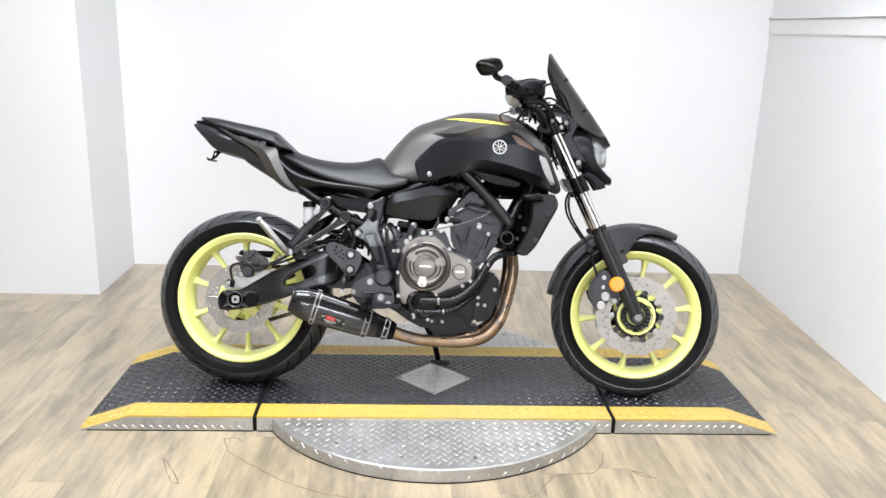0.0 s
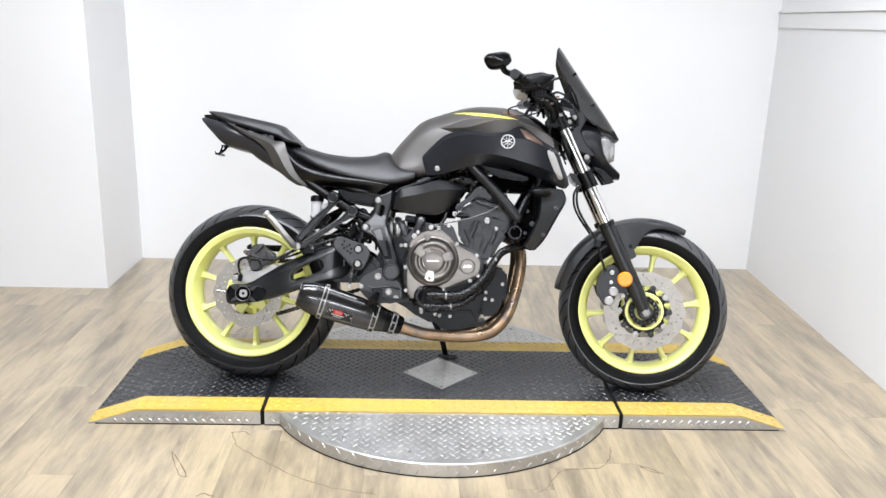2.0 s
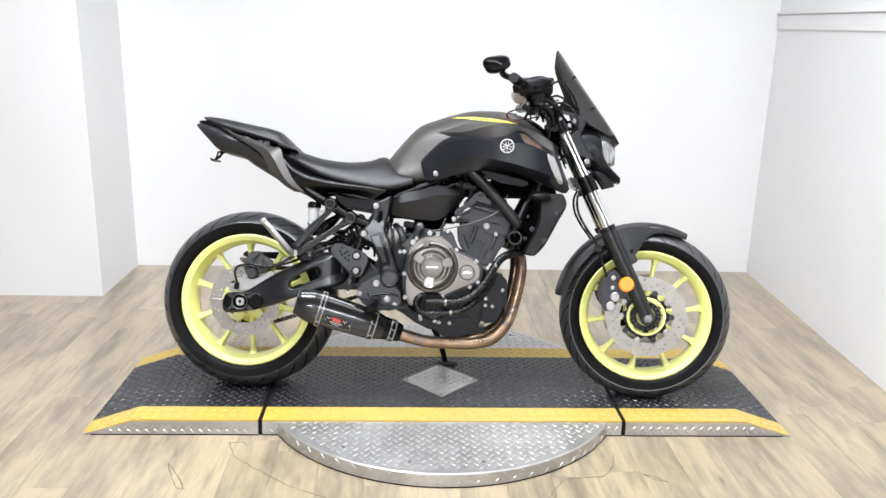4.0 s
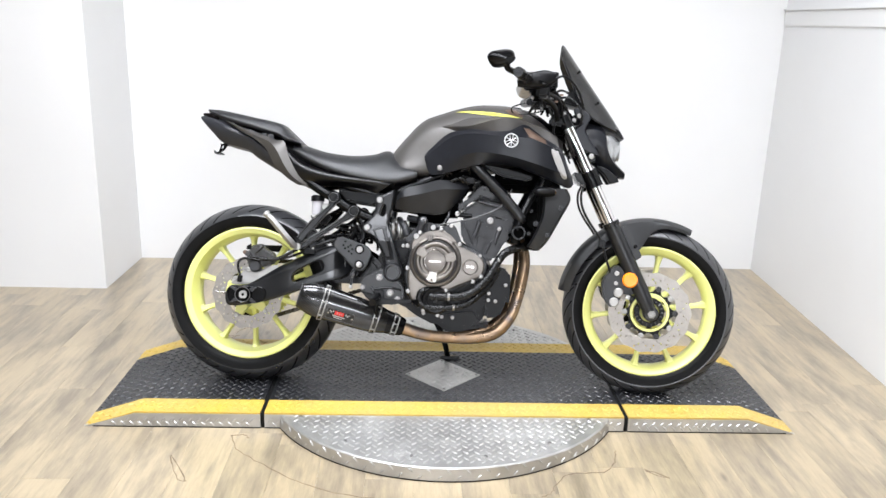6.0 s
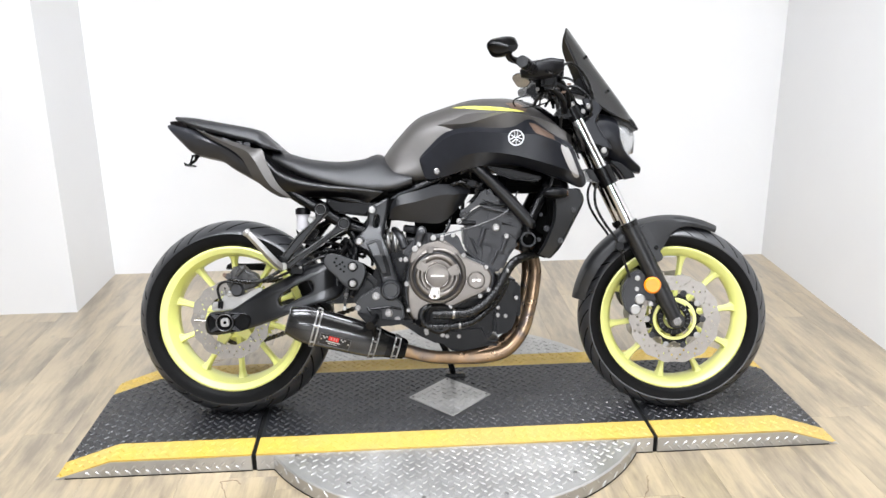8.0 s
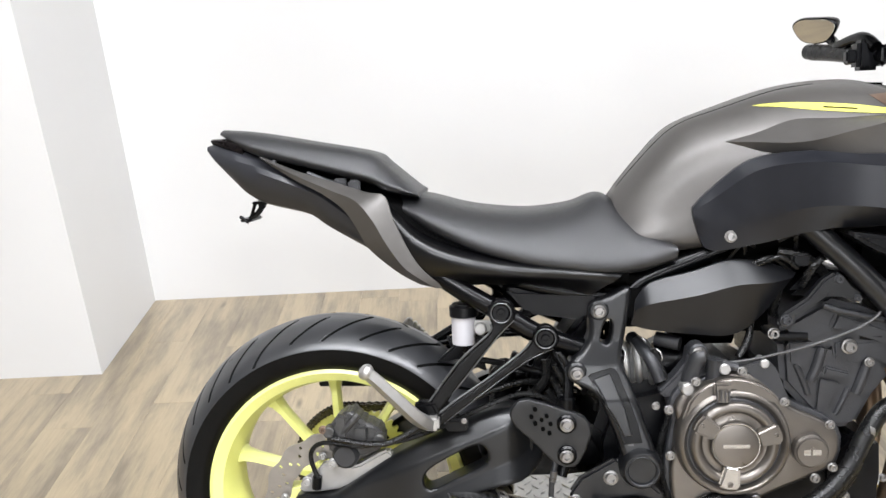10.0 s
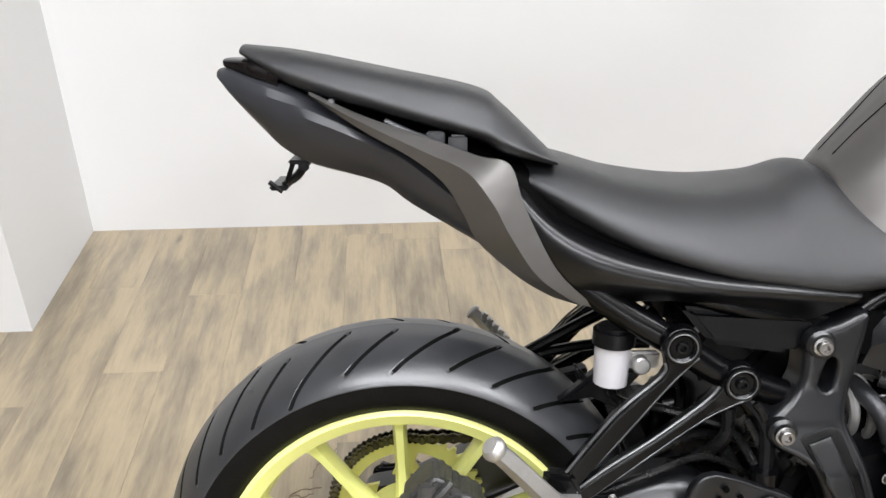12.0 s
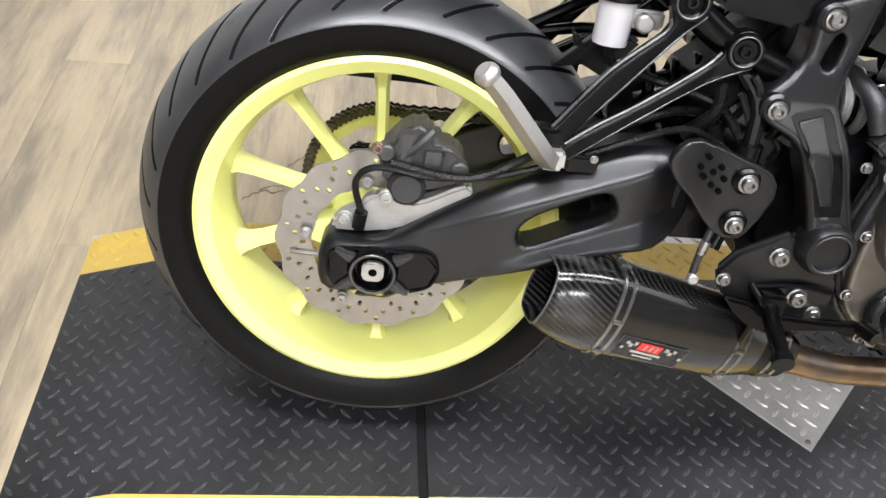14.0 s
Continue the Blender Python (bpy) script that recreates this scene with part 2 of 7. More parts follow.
SMOKE = material("smoked_screen", (0.006, 0.0058, 0.0055), 0.22, 0, 0.2, 20, coat=0.1, spec=0.4)
VENT = material("pale_mesh_vent", (0.36, 0.35, 0.34), 0.5, 0.3, 0.1, 200, 0.4, 900)
GLASSY = material("clear_headlamp_lens", (0.7, 0.71, 0.72), 0.08, 0, 0.05, 20, coat=1.0)
GLASSY.node_tree.nodes["Principled BSDF"].inputs["Transmission Weight"].default_value = 0.85
LIGHTPANEL = bpy.data.materials.new("lit_diffuser")
LIGHTPANEL.use_nodes = True
LIGHTPANEL.node_tree.nodes["Principled BSDF"].inputs["Base Color"].default_value = (0.9, 0.9, 0.88, 1)
LIGHTPANEL.node_tree.nodes["Principled BSDF"].inputs["Emission Color"].default_value = (1, 0.97, 0.93, 1)
LIGHTPANEL.node_tree.nodes["Principled BSDF"].inputs["Emission Strength"].default_value = 3.0

# ---- mesh tools ----


def done(bm, angle=32, doubles=1e-5):
    """Weld, turn faces outwards and mark sharp edges."""
    if doubles:
        bmesh.ops.remove_doubles(bm, verts=bm.verts, dist=doubles)
    bmesh.ops.recalc_face_normals(bm, faces=bm.faces)
    lim = radians(angle)
    for f in bm.faces:
        f.smooth = True
    for e in bm.edges:
        e.smooth = len(e.link_faces) == 2 and e.calc_face_angle(0) < lim
    return bm


def mesh_of(name, bm, mats, angle=32, doubles=1e-5):
    done(bm, angle, doubles)
    me = bpy.data.meshes.new(name)
    bm.to_mesh(me)
    bm.free()
    for m in mats if isinstance(mats, (list, tuple)) else [mats]:
        me.materials.append(m)
    return me


def part(name, bm, mat, parent=None, label="", angle=32, m=None):
    ob = new(name, mesh_of(name, bm, mat, angle))
    ob.parent = parent
    if m is not None:
        ob.matrix_basis = m
    return tagged(ob, label)


def spline(pts, n, closed=False):
    """Points on a smooth line through pts, n to a span."""
    P = [Vector(p) for p in pts]
    k = len(P)
    out = []
    for i in range(k if closed else k - 1):
        a, b, c, d = (P[(i + j) % k] if closed else P[min(max(i + j, 0), k - 1)] for j in (-1, 0, 1, 2))
        for s in range(n):
            t = s / n
            out.append(0.5 * (2 * b + (c - a) * t + (2 * a - 5 * b + 4 * c - d) * t * t + (3 * b - a - 3 * c + d) * t ** 3))
    if not closed:
        out.append(P[-1].copy())
    return out


def rings(bm, sections, closed=True, cap=True, loop=False):
    """Skin between rows of points."""
    rows = [[bm.verts.new(p) for p in s] for s in sections]
    k = len(rows[0])
    for a, b in zip(rows, rows[1:] + rows[:1] if loop else rows[1:]):
        for i in range(k if closed else k - 1):
            j = (i + 1) % k
            try:
                bm.faces.new((a[i], a[j], b[j], b[i]))
            except ValueError:
                pass
    if cap and closed and not loop:
        bm.faces.new(rows[0])
        bm.faces.new(rows[-1])
    return rows


def tube(bm, pts, r, seg=12, n=6, cap=True, flat=1.0):
    """A round bar along a smooth line; r may be one radius for each control point."""
    P = spline(pts, n) if len(pts) > 2 else [Vector(p) for p in pts]
    if isinstance(r, (int, float)):
        R = [r] * len(P)
    else:
        R = [v[0] for v in spline([(q, 0, 0) for q in r], n if len(pts) > 2 else 1)]
    up = None
    sections = []
    for i, p in enumerate(P):
        d = (P[min(i + 1, len(P) - 1)] - P[max(i - 1, 0)]).normalized()
        if up is None:
            up = d.orthogonal().normalized() if abs(d.y) > 0.9 else Vector((0, 1, 0)).cross(d).cross(d).normalized()
        up = (up - d * up.dot(d)).normalized()
        side = d.cross(up)
        sections.append([p + R[i] * (math.cos(a) * up * flat + math.sin(a) * side) for a in (2 * math.pi * j / seg for j in range(seg))])
    rings(bm, sections, True, cap)
    return bm


def bar(pts, r, seg=12, n=6, flat=1.0):
    return tube(bmesh.new(), pts, r, seg, n, True, flat)


def lathe(bm, profile, seg=48, c=(0, 0, 0), closed=False):
    """Turn (radius, y) pairs about the cross axis through c."""
    c = Vector(c)
    secs = [[c + Vector((r * math.cos(a), y, r * math.sin(a))) for r, y in profile] for a in (2 * math.pi * i / seg for i in range(seg))]
    rings(bm, secs, closed, False, True)
    return bm


def turned(profile, seg=48, c=(0, 0, 0), closed=False):
    bm = lathe(bmesh.new(), profile, seg, c, closed)
    bmesh.ops.remove_doubles(bm, verts=bm.verts, dist=1e-5)
    bmesh.ops.dissolve_degenerate(bm, edges=bm.edges, dist=1e-6)
    return bm


def knob(x, y, z, r, h, seg=20, rim=0.2):
    """A round boss that stands out towards the right-hand side."""
    b = r * rim
    return turned([(0, y), (r - b, y), (r, y + b), (r, y + h), (0, y + h)], seg, (x, 0, z))


def prism(outline, y0, y1, bevel=0.003, smooth=0, segs=2):
    """A plate with a side-view outline of (x, z), from y0 to y1, with rounded edges."""
    bm = bmesh.new()
    pts = [(p[0], p[1]) for p in spline([(x, z, 0) for x, z in outline], smooth, True)] if smooth else outline
    front = [bm.verts.new((x, y0, z)) for x, z in pts]
    f = bm.faces.new(front)
    ext = bmesh.ops.extrude_face_region(bm, geom=[f])
    for v in ext["geom"]:
        if isinstance(v, bmesh.types.BMVert):
            v.co.y = y1
    bmesh.ops.recalc_face_normals(bm, faces=bm.faces)
    if bevel:
        sharp = [e for e in bm.edges if len(e.link_faces) == 2 and e.calc_face_angle(0) > 0.6]
        bmesh.ops.bevel(bm, geom=sharp, offset=bevel, segments=segs, affect="EDGES", clamp_overlap=True)
    return bm


def panel(outline, depth, thick=0.004, cuts=3, smooth=3, lip=0.0):
    """A moulded panel: side-view outline of (x, z), outer surface at y = depth(x, z), edges turned in by lip."""
    bm = bmesh.new()
    pts = [(p[0], p[1]) for p in spline([(x, z, 0) for x, z in outline], smooth, True)] if smooth else outline
    bm.faces.new([bm.verts.new((x, 0, z)) for x, z in pts])
    bmesh.ops.triangulate(bm, faces=bm.faces[:])
    for _ in range(cuts):
        inner = [e for e in bm.edges if e.calc_length() > 0.012]
        bmesh.ops.subdivide_edges(bm, edges=inner, cuts=1, use_grid_fill=True)
        bmesh.ops.triangulate(bm, faces=[f for f in bm.faces if len(f.verts) > 3])
    rim = {v for e in bm.edges if len(e.link_faces) == 1 for v in e.verts}
    for v in bm.verts:
        v.co.y = depth(v.co.x, v.co.z)
        if v in rim:
            v.co.y += lip if v.co.y < 0 else -lip
    thicken(bm, thick, Vector((0, -1 if depth(*pts[0]) > 0 else 1, 0)))
    return bm


def soft(t):
    t = min(1, max(0, t))
    return t * t * (3 - 2 * t)


def ramp_of(table, q):
    """Straight-line look-up in rising (place, value) pairs."""
    if q <= table[0][0]:
        return table[0][1]
    for (a, u), (b, v) in zip(table, table[1:]):
        if q <= b:
            return u + (v - u) * (q - a) / (b - a)
    return table[-1][1]


def casting(outline, face, back, R=0.008, hole=None, s=-1, smooth=2, size=0.007, hole_r=None):
    """A cast part with rounded edges of radius R: side-view outline of (x, z), outer face at y = s * face(x, z), and an opening."""
    bm = bmesh.new()
    edges, steps = [], 5
    for loop, r, way in ((outline, R, 1), (hole, hole_r or R, -1)):
        if not loop:
            continue
        pts = [Vector((p[0], p[1])) for p in spline([(x, z, 0) for x, z in loop], smooth, True)]
        n = len(pts)
        turn = sum(pts[i].x * pts[(i + 1) % n].y - pts[(i + 1) % n].x * pts[i].y for i in range(n))
        ins = []
        for i in range(n):
            d = (pts[(i + 1) % n] - pts[i]).normalized() + (pts[i] - pts[i - 1]).normalized()
            d.normalize()
            ins.append(Vector((-d.y, d.x)) * (1 if turn > 0 else -1) * way)
        rows = []
        for k in range(steps + 1):
            a = math.pi / 2 * k / steps
            row = []
            for p, q in zip(pts, ins):
                c = p + q * r * (1 - math.cos(a))
                row.append(bm.verts.new((c.x, s * (face(c.x, c.y) - r * (1 - math.sin(a))), c.y)))
            rows.append(row)
        for a, b in zip(rows, rows[1:]):
            for i in range(n):
                bm.faces.new((a[i], a[(i + 1) % n], b[(i + 1) % n], b[i]))
        last = rows[-1]
        edges += [bm.edges.get((last[i], last[(i + 1) % n])) for i in range(n)]
    made = bmesh.ops.triangle_fill(bm, edges=edges, use_beauty=True)
    faces = {f for f in made["geom"] if isinstance(f, bmesh.types.BMFace)}
    keep = set(edges)
    for _ in range(5):
        long = list({e for f in faces for e in f.edges if e not in keep and e.calc_length() > size})
        if not long:
            break
        old = set(bm.faces) - faces
        bmesh.ops.subdivide_edges(bm, edges=long, cuts=1, use_grid_fill=True)
        bmesh.ops.triangulate(bm, faces=[f for f in bm.faces if f not in old and len(f.verts) > 3])
        faces = set(bm.faces) - old
        for v in {v for f in faces for v in f.verts if not any(e in keep for e in v.link_edges)}:
            v.co.y = s * face(v.co.x, v.co.z)
    seen, twice = set(), []
    bm.verts.index_update()
    for f in bm.faces:
        key = frozenset(v.index for v in f.verts)
        if key in seen:
            twice.append(f)
        seen.add(key)
    bmesh.ops.delete(bm, geom=twice, context="FACES_ONLY")
    return thicken(bm, back, Vector((0, -s, 0)))


def surf(rows, thick=0.005, nu=5, nv=3, s=1, straight=True):
    """A moulded shell through rows of (x, y, z), smooth along the rows' order; straight: creased from point to point across."""
    k = len(rows[0])
    lines = [spline([(r[i][0], s * r[i][1], r[i][2]) for r in rows], nu) for i in range(k)]
    bm = bmesh.new()
    secs = []
    for j in range(len(lines[0])):
        pts = [lines[i][j] for i in range(k)]
        if straight:
            secs.append([pts[i].lerp(pts[i + 1], t / nv) for i in range(k - 1) for t in range(nv)] + [pts[-1]])
        else:
            secs.append(spline(pts, nv))
    rings(bm, secs, False, False)
    bmesh.ops.remove_doubles(bm, verts=bm.verts, dist=1e-5)
    bmesh.ops.dissolve_degenerate(bm, edges=bm.edges, dist=1e-6)
    return thicken(bm, thick, Vector((0, -s, 0)))


def outer(bm, s, back=0.15):
    """The y of a shell's outer face at (x, z), seen from side s."""
    tree = BVHTree.FromBMesh(bm)

    def at(x, z):
        hit = tree.ray_cast(Vector((x, s * 0.6, z)), Vector((0, -s, 0)))
        return hit[0].y if hit[0] is not None else s * back
    return at


def thicken(bm, t, way=None):
    """Give a sheet its thickness, away from its normals or along way."""
    bmesh.ops.recalc_face_normals(bm, faces=bm.faces)
    bm.normal_update()
    old = bm.verts[:]
    faces = bm.faces[:]
    edges = [(e.verts[0], e.verts[1]) for e in bm.edges if len(e.link_faces) == 1]
    twin = {v: bm.verts.new(v.co + (way if way is not None else -v.normal) * t) for v in old}
    for f in faces:
        bm.faces.new([twin[v] for v in reversed(f.verts)])
    for a, b in edges:
        bm.faces.new((a, b, twin[b], twin[a]))
    return bm


def body(stations, nx=5, ns=4, cap=True):
    """A body symmetric about its middle plane: for each x a half section of (y, z) from the top to the bottom."""
    xs = [s[0] for s in stations]
    k = len(stations[0][1])
    lines = [spline([(x, s[1][i][0], s[1][i][1]) for x, s in zip(xs, stations)], nx) for i in range(k)]
    bm = bmesh.new()
    secs = []
    for j in range(len(lines[0])):
        half = spline([lines[i][j] for i in range(k)], ns)
        half[0].y = half[-1].y = 0
        secs.append([Vector((p.x, -p.y, p.z)) for p in half] + [p for p in half[-2:0:-1]])
    rings(bm, secs, True, cap)
    return bm


def box(x0, x1, y0, y1, z0, z1, bevel=0.004, segs=2):
    bm = bmesh.new()
    bmesh.ops.create_cube(bm, size=1, matrix=Matrix.Translation(((x0 + x1) / 2, (y0 + y1) / 2, (z0 + z1) / 2)) @ Matrix.Diagonal((x1 - x0, y1 - y0, z1 - z0, 1)))
    if bevel:
        bmesh.ops.bevel(bm, geom=bm.edges[:], offset=bevel, segments=segs, affect="EDGES", clamp_overlap=True)
    return bm


def join(*bms):
    """All into one mesh."""
    out = bmesh.new()
    for b in bms:
        me = bpy.data.meshes.new("joined")
        b.to_mesh(me)
        b.free()
        out.from_mesh(me)
        bpy.data.meshes.remove(me)
    return out


BOLTS = {}


def bolt(parent, x, y, z, r=0.008, mat=None, side=-1, name="bolt", h=None):
    """A flanged hexagon-socket bolt head that looks to one side."""
    mat = mat or ZINC
    r *= 0.84
    key = (round(r, 4), mat.name, side, h)
    if key not in BOLTS:
        hh = h or r * 0.9
        bm = turned([(0, -hh * 0.45), (r * 0.42, -hh * 0.45), (r * 0.46, -hh), (r * 0.78, -hh), (r * 0.88, -hh * 0.85), (r * 0.9, -hh * 0.25), (r * 1.15, -hh * 0.18), (r * 1.15, 0)], 14)
        if side > 0:
            bmesh.ops.scale(bm, vec=(1, -1, 1), verts=bm.verts)
        BOLTS[key] = mesh_of("bolt", bm, mat, 28)
    ob = new(name, BOLTS[key])
    ob.parent, ob.location = parent, (x, y, z)
    return ob


def empty(name, m, label, category, group="", kind=""):
    ob = new(name)
    ob.matrix_basis = m
    return tagged(ob, label, category, group, kind)


# ---- room ----
BACK, LEFT, RIGHT, PIER, ROOF = 1.597, -1.61, 1.815, 1.065, 2.75


def wall(name, x0, x1, y0, y1, label):
    return tagged(part(name, box(x0, x1, y0, y1, -0.05, ROOF, 0), WALL), label, "wall", kind="structure")


wall("wall_north", LEFT - 0.1, RIGHT + 0.12, BACK, BACK + 0.12, "smooth white painted back wall behind the motorcycle")
EAST = pose(1.808, BACK, 0, 0, 0, -3.2)
tagged(part("wall_east", box(0, 0.12, -2.7, 0.06, -0.05, ROOF, 0), WALL, m=EAST), "white painted side wall with a shallow rail", "wall", kind="structure")
wall("wall_pier", -6.0, LEFT, PIER, BACK + 0.12 - 0.002, "white painted projecting wall corner")
tagged(part("wall_west", box(-6.12, -6.0, -9.0, 1.7, -0.05, ROOF, 0), WALL), "plain white showroom wall", "wall", kind="structure")
tagged(part("wall_south", box(-6.12, 4.62, -9.12, -9.001, -0.05, ROOF, 0), FARWALL), "plain pale showroom wall behind the camera", "wall", kind="structure")
# Two unseen dark walls, added so glossy blacks reflect little from the right.
tagged(part("dim_screen_east", box(4.5, 4.62, -9.0, -1.05, -0.05, ROOF, 0), DIMWALL), "unseen dark wall added to dim the reflections", "wall", kind="structure")
tagged(part("dim_screen_return", box(1.79, 4.5, -1.15, -1.05, -0.05, ROOF, 0), DIMWALL), "unseen dark return wall added to dim the reflections", "wall", kind="structure")
tagged(part("ceiling", box(-6.2, 4.7, -9.2, 1.8, ROOF, ROOF + 0.1, 0), CEIL), "unseen ceiling, toned dark grey to dim reflections", "ceiling", kind="structure")
rail = join(box(-0.008, -0.0005, -2.69, -0.004, 1.337, 1.412, 0.003), box(-0.018, -0.0005, -2.69, -0.005, 1.4125, 1.424, 0.003))
tagged(part("wall_trim", rail, WALL, m=EAST), "white painted rail with a narrow ledge along the wall", "wall rail", kind="structure")
for lx, ly, watts in LAMPS:
    w, d = LAMPW, LAMPD
    lamp = empty("ceiling_light", pose(lx, ly, 2.69), "flat rectangular white ceiling light panel", "ceiling light", "ceiling lights")
    part("frame", join(box(-w / 2 - 0.03, -w / 2, -d / 2 - 0.03, d / 2 + 0.03, -0.015, 0.058), box(w / 2, w / 2 + 0.03, -d / 2 - 0.03, d / 2 + 0.03, -0.015, 0.058), box(-w / 2, w / 2, -d / 2 - 0.03, -d / 2, -0.015, 0.058), box(-w / 2, w / 2, d / 2, d / 2 + 0.03, -0.015, 0.058)), WHITE, lamp)
    part("diffuser", box(-w / 2, w / 2, -d / 2, d / 2, 0.01, 0.03, 0), LIGHTPANEL, lamp)

floor = tagged(part("floor", box(-6.2, 4.7, -9.2, 1.8, -0.06, -0.004, 0), SUBFLOOR), "pale oak plank floor with grey-brown streaks", "floor", kind="structure")

# ---- vehicle turntable and ramps ----
DECKH, HALF = 0.055, 0.316


def lug(bm, c, u, v, n, size=0.0125, high=0.0026):
    """One raised almond of tread plate at c; u along it, n away from the plate."""
    a, w = size, size * 0.30
    pts = [c + u * a, c + u * a * 0.45 + v * w, c - u * a * 0.45 + v * w, c - u * a, c - u * a * 0.45 - v * w, c + u * a * 0.45 - v * w]
    low = [bm.verts.new(p - n * 0.0004) for p in pts]
    top = [bm.verts.new(c + u * (p - c).dot(u) * 0.62 + v * (p - c).dot(v) * 0.34 + n * high) for p in pts]
    bm.faces.new(top)
    for i in range(6):
        bm.faces.new((low[i], low[(i + 1) % 6], top[(i + 1) % 6], top[i]))


def tread(keep, place, u, v, n, pitch=0.0350, size=0.0128):
    """Tread pattern over the plane p = place(a, b): two crossing grids of almonds; keep(a, b) tells the area. Returns mesh parts by what keep gives."""
    bms = {}
    span = int(1.35 / pitch)
    for i in range(-span, span + 1):
        for j in range(-span, span + 1):
            for half, s in ((0.0, 1), (0.5, -1)):
                a, b = (i + half) * pitch, (j + half) * pitch
                kind = keep(a, b)
                if kind:
                    bm = bms.setdefault(kind, bmesh.new())
                    lug(bm, place(a, b), (u + v * s).normalized(), (v - u * s).normalized(), n, size)
    return bms


X, Y, Z = Vector((1, 0, 0)), Vector((0, 1, 0)), Vector((0, 0, 1))
turntable = empty("turntable", pose(0, 0, 0), "round silver tread-plate turntable lying on the floor", "turntable")
RT, HT = 0.632, 0.047
part("disc", turned([(0, 0.0035), (0, HT), (RT - 0.004, HT), (RT, HT - 0.004), (RT, 0.0035)], 128), STEEL, turntable, m=pose(0, 0, 0, 90))
# Thin black ring puts the contact shadow under the rim into colour.
part("foot_shadow_strip", turned([(RT - 0.012, 0.0), (RT - 0.012, 0.0034), (RT + 0.001, 0.0034), (RT + 0.001, 0.0)], 128, closed=True), GAP, turntable, "black foot ring drawing the contact shadow under the rim", m=pose(0, 0, 0, 90))
tops = tread(lambda a, b: "top" if a * a + b * b < (RT - 0.02) ** 2 and abs(b) > HALF - 0.01 else None, lambda a, b: Vector((a, b, HT)), X, Y, Z)
tagged(part("top_tread", tops["top"], STEELLUG, turntable), kind="stuff")
bm = bmesh.new()
for i in range(136):
    t = 2 * math.pi * i / 136
    n = Vector((math.cos(t), math.sin(t), 0))
    u = Vector((-n.y, n.x, 0))
    for zz in ((0.0135,) if i % 2 else (0.033,)):
        s = 1 if i % 2 else -1
        lug(bm, n * RT + Z * zz, (u + Z * s).normalized(), (Z - u * s).normalized(), n, 0.0115)
tagged(part("rim_tread", bm, STEELLUG, turntable), kind="stuff")
for i in range(16):
    t = 2 * math.pi * (i + 0.5) / 16
    ob = bolt(turntable, 0.575 * math.cos(t), 0.575 * math.sin(t), HT, 0.007, ZINC, -1, "screw", 0.003)
    ob.rotation_euler = (radians(-90), 0, 0)

JOINT, END, SLOPE = 0.605, 1.186, 1.02


def deck_height(x):
    return DECKH if abs(x) < SLOPE else DECKH * (END - abs(x)) / (END - SLOPE)


def deck_section(name, x0, x1, label):
    """One length of the deck: black top plate with yellow margins, bright side plates."""
    thing = empty(name, pose(0, 0, 0), label, "ramp")
    xs = sorted({x0, x1} | {s for s in (-SLOPE, SLOPE) if x0 < s < x1})
    inner = HALF - 0.096

    def strip(ya, yb, lift):
        bm = bmesh.new()
        rows = [[(x, ya, max(deck_height(x) - 0.006, 0.0)), (x, ya, deck_height(x) + lift), (x, yb, deck_height(x) + lift), (x, yb, max(deck_height(x) - 0.006, 0.0))] for x in xs]
        rings(bm, rows, True, True)
        return bm

    part("deck_plate", strip(-inner, inner, 0.0), DECK, thing)
    for s in (-1, 1):
        part("yellow_margin", strip(s * inner if s > 0 else -HALF + 0.002, HALF - 0.002 if s > 0 else -inner, 0.0), YELLOWP, thing, "yellow painted edge, scuffed")
        bm = bmesh.new()
        rows = [[(x, s * HALF, 0.0035 * (abs(x) < END - 0.01)), (x, s * HALF, max(deck_height(x) - 0.0062, 0.0005)), (x, s * (HALF - 0.012), max(deck_height(x) - 0.0062, 0.0005)), (x, s * (HALF - 0.012), 0.0035 * (abs(x) < END - 0.01))] for x in xs]
        rings(bm, rows, True, True)
        part("side_plate", bm, STEEL, thing, "bright aluminium tread plate side")
        # Contact shadow below the side plate, built as a thin black strip.
        part("foot_shadow_strip", box(max(x0, -END + 0.03), min(x1, END - 0.03), s * (HALF - 0.003) - 0.004, s * (HALF - 0.003) + 0.004, 0.0, 0.0034, 0), GAP, thing, "black foot strip drawing the contact shadow under the side plate")
        sides = tread(lambda a, b: "side" if x0 + 0.012 < a < x1 - 0.012 and 0.008 < b + 0.028 < deck_height(abs(a) + 0.012) - 0.014 else None, lambda a, b: Vector((a, s * HALF, b + 0.028)), X, Z, Vector((0, s, 0)), 0.0290, 0.0112)
        if "side" in sides:
            tagged(part("side_tread", sides["side"], STEELLUG, thing), kind="stuff")

    def keep(a, b):
        if not (x0 + 0.01 < a < x1 - 0.01) or abs(b) > HALF - 0.012:
            return None
        if name == "turntable_deck" and abs(a) + abs(b) < 0.148:
            return None
        return "black" if abs(b) < inner - 0.008 else "yellow" if abs(b) > inner + 0.008 else None

    tops = tread(keep, lambda a, b: Vector((a, b, deck_height(a))), X, Y, Z)
    tagged(part("deck_tread", tops["black"], LUG, thing), kind="stuff")
    tagged(part("margin_tread", tops["yellow"], YELLOWP, thing), kind="stuff")
    return thing


deck_section("ramp_section", -END, -JOINT - 0.007, "black tread-plate ramp with yellow edges, sloping to the floor")
middle = deck_section("turntable_deck", -JOINT + 0.007, JOINT - 0.007, "black tread-plate deck with yellow edges and bright diamond inset")
deck_section("ramp_section", JOINT + 0.007, END, "black tread-plate ramp with yellow edges, sloping to the floor")
bm = bmesh.new()
D = 0.139
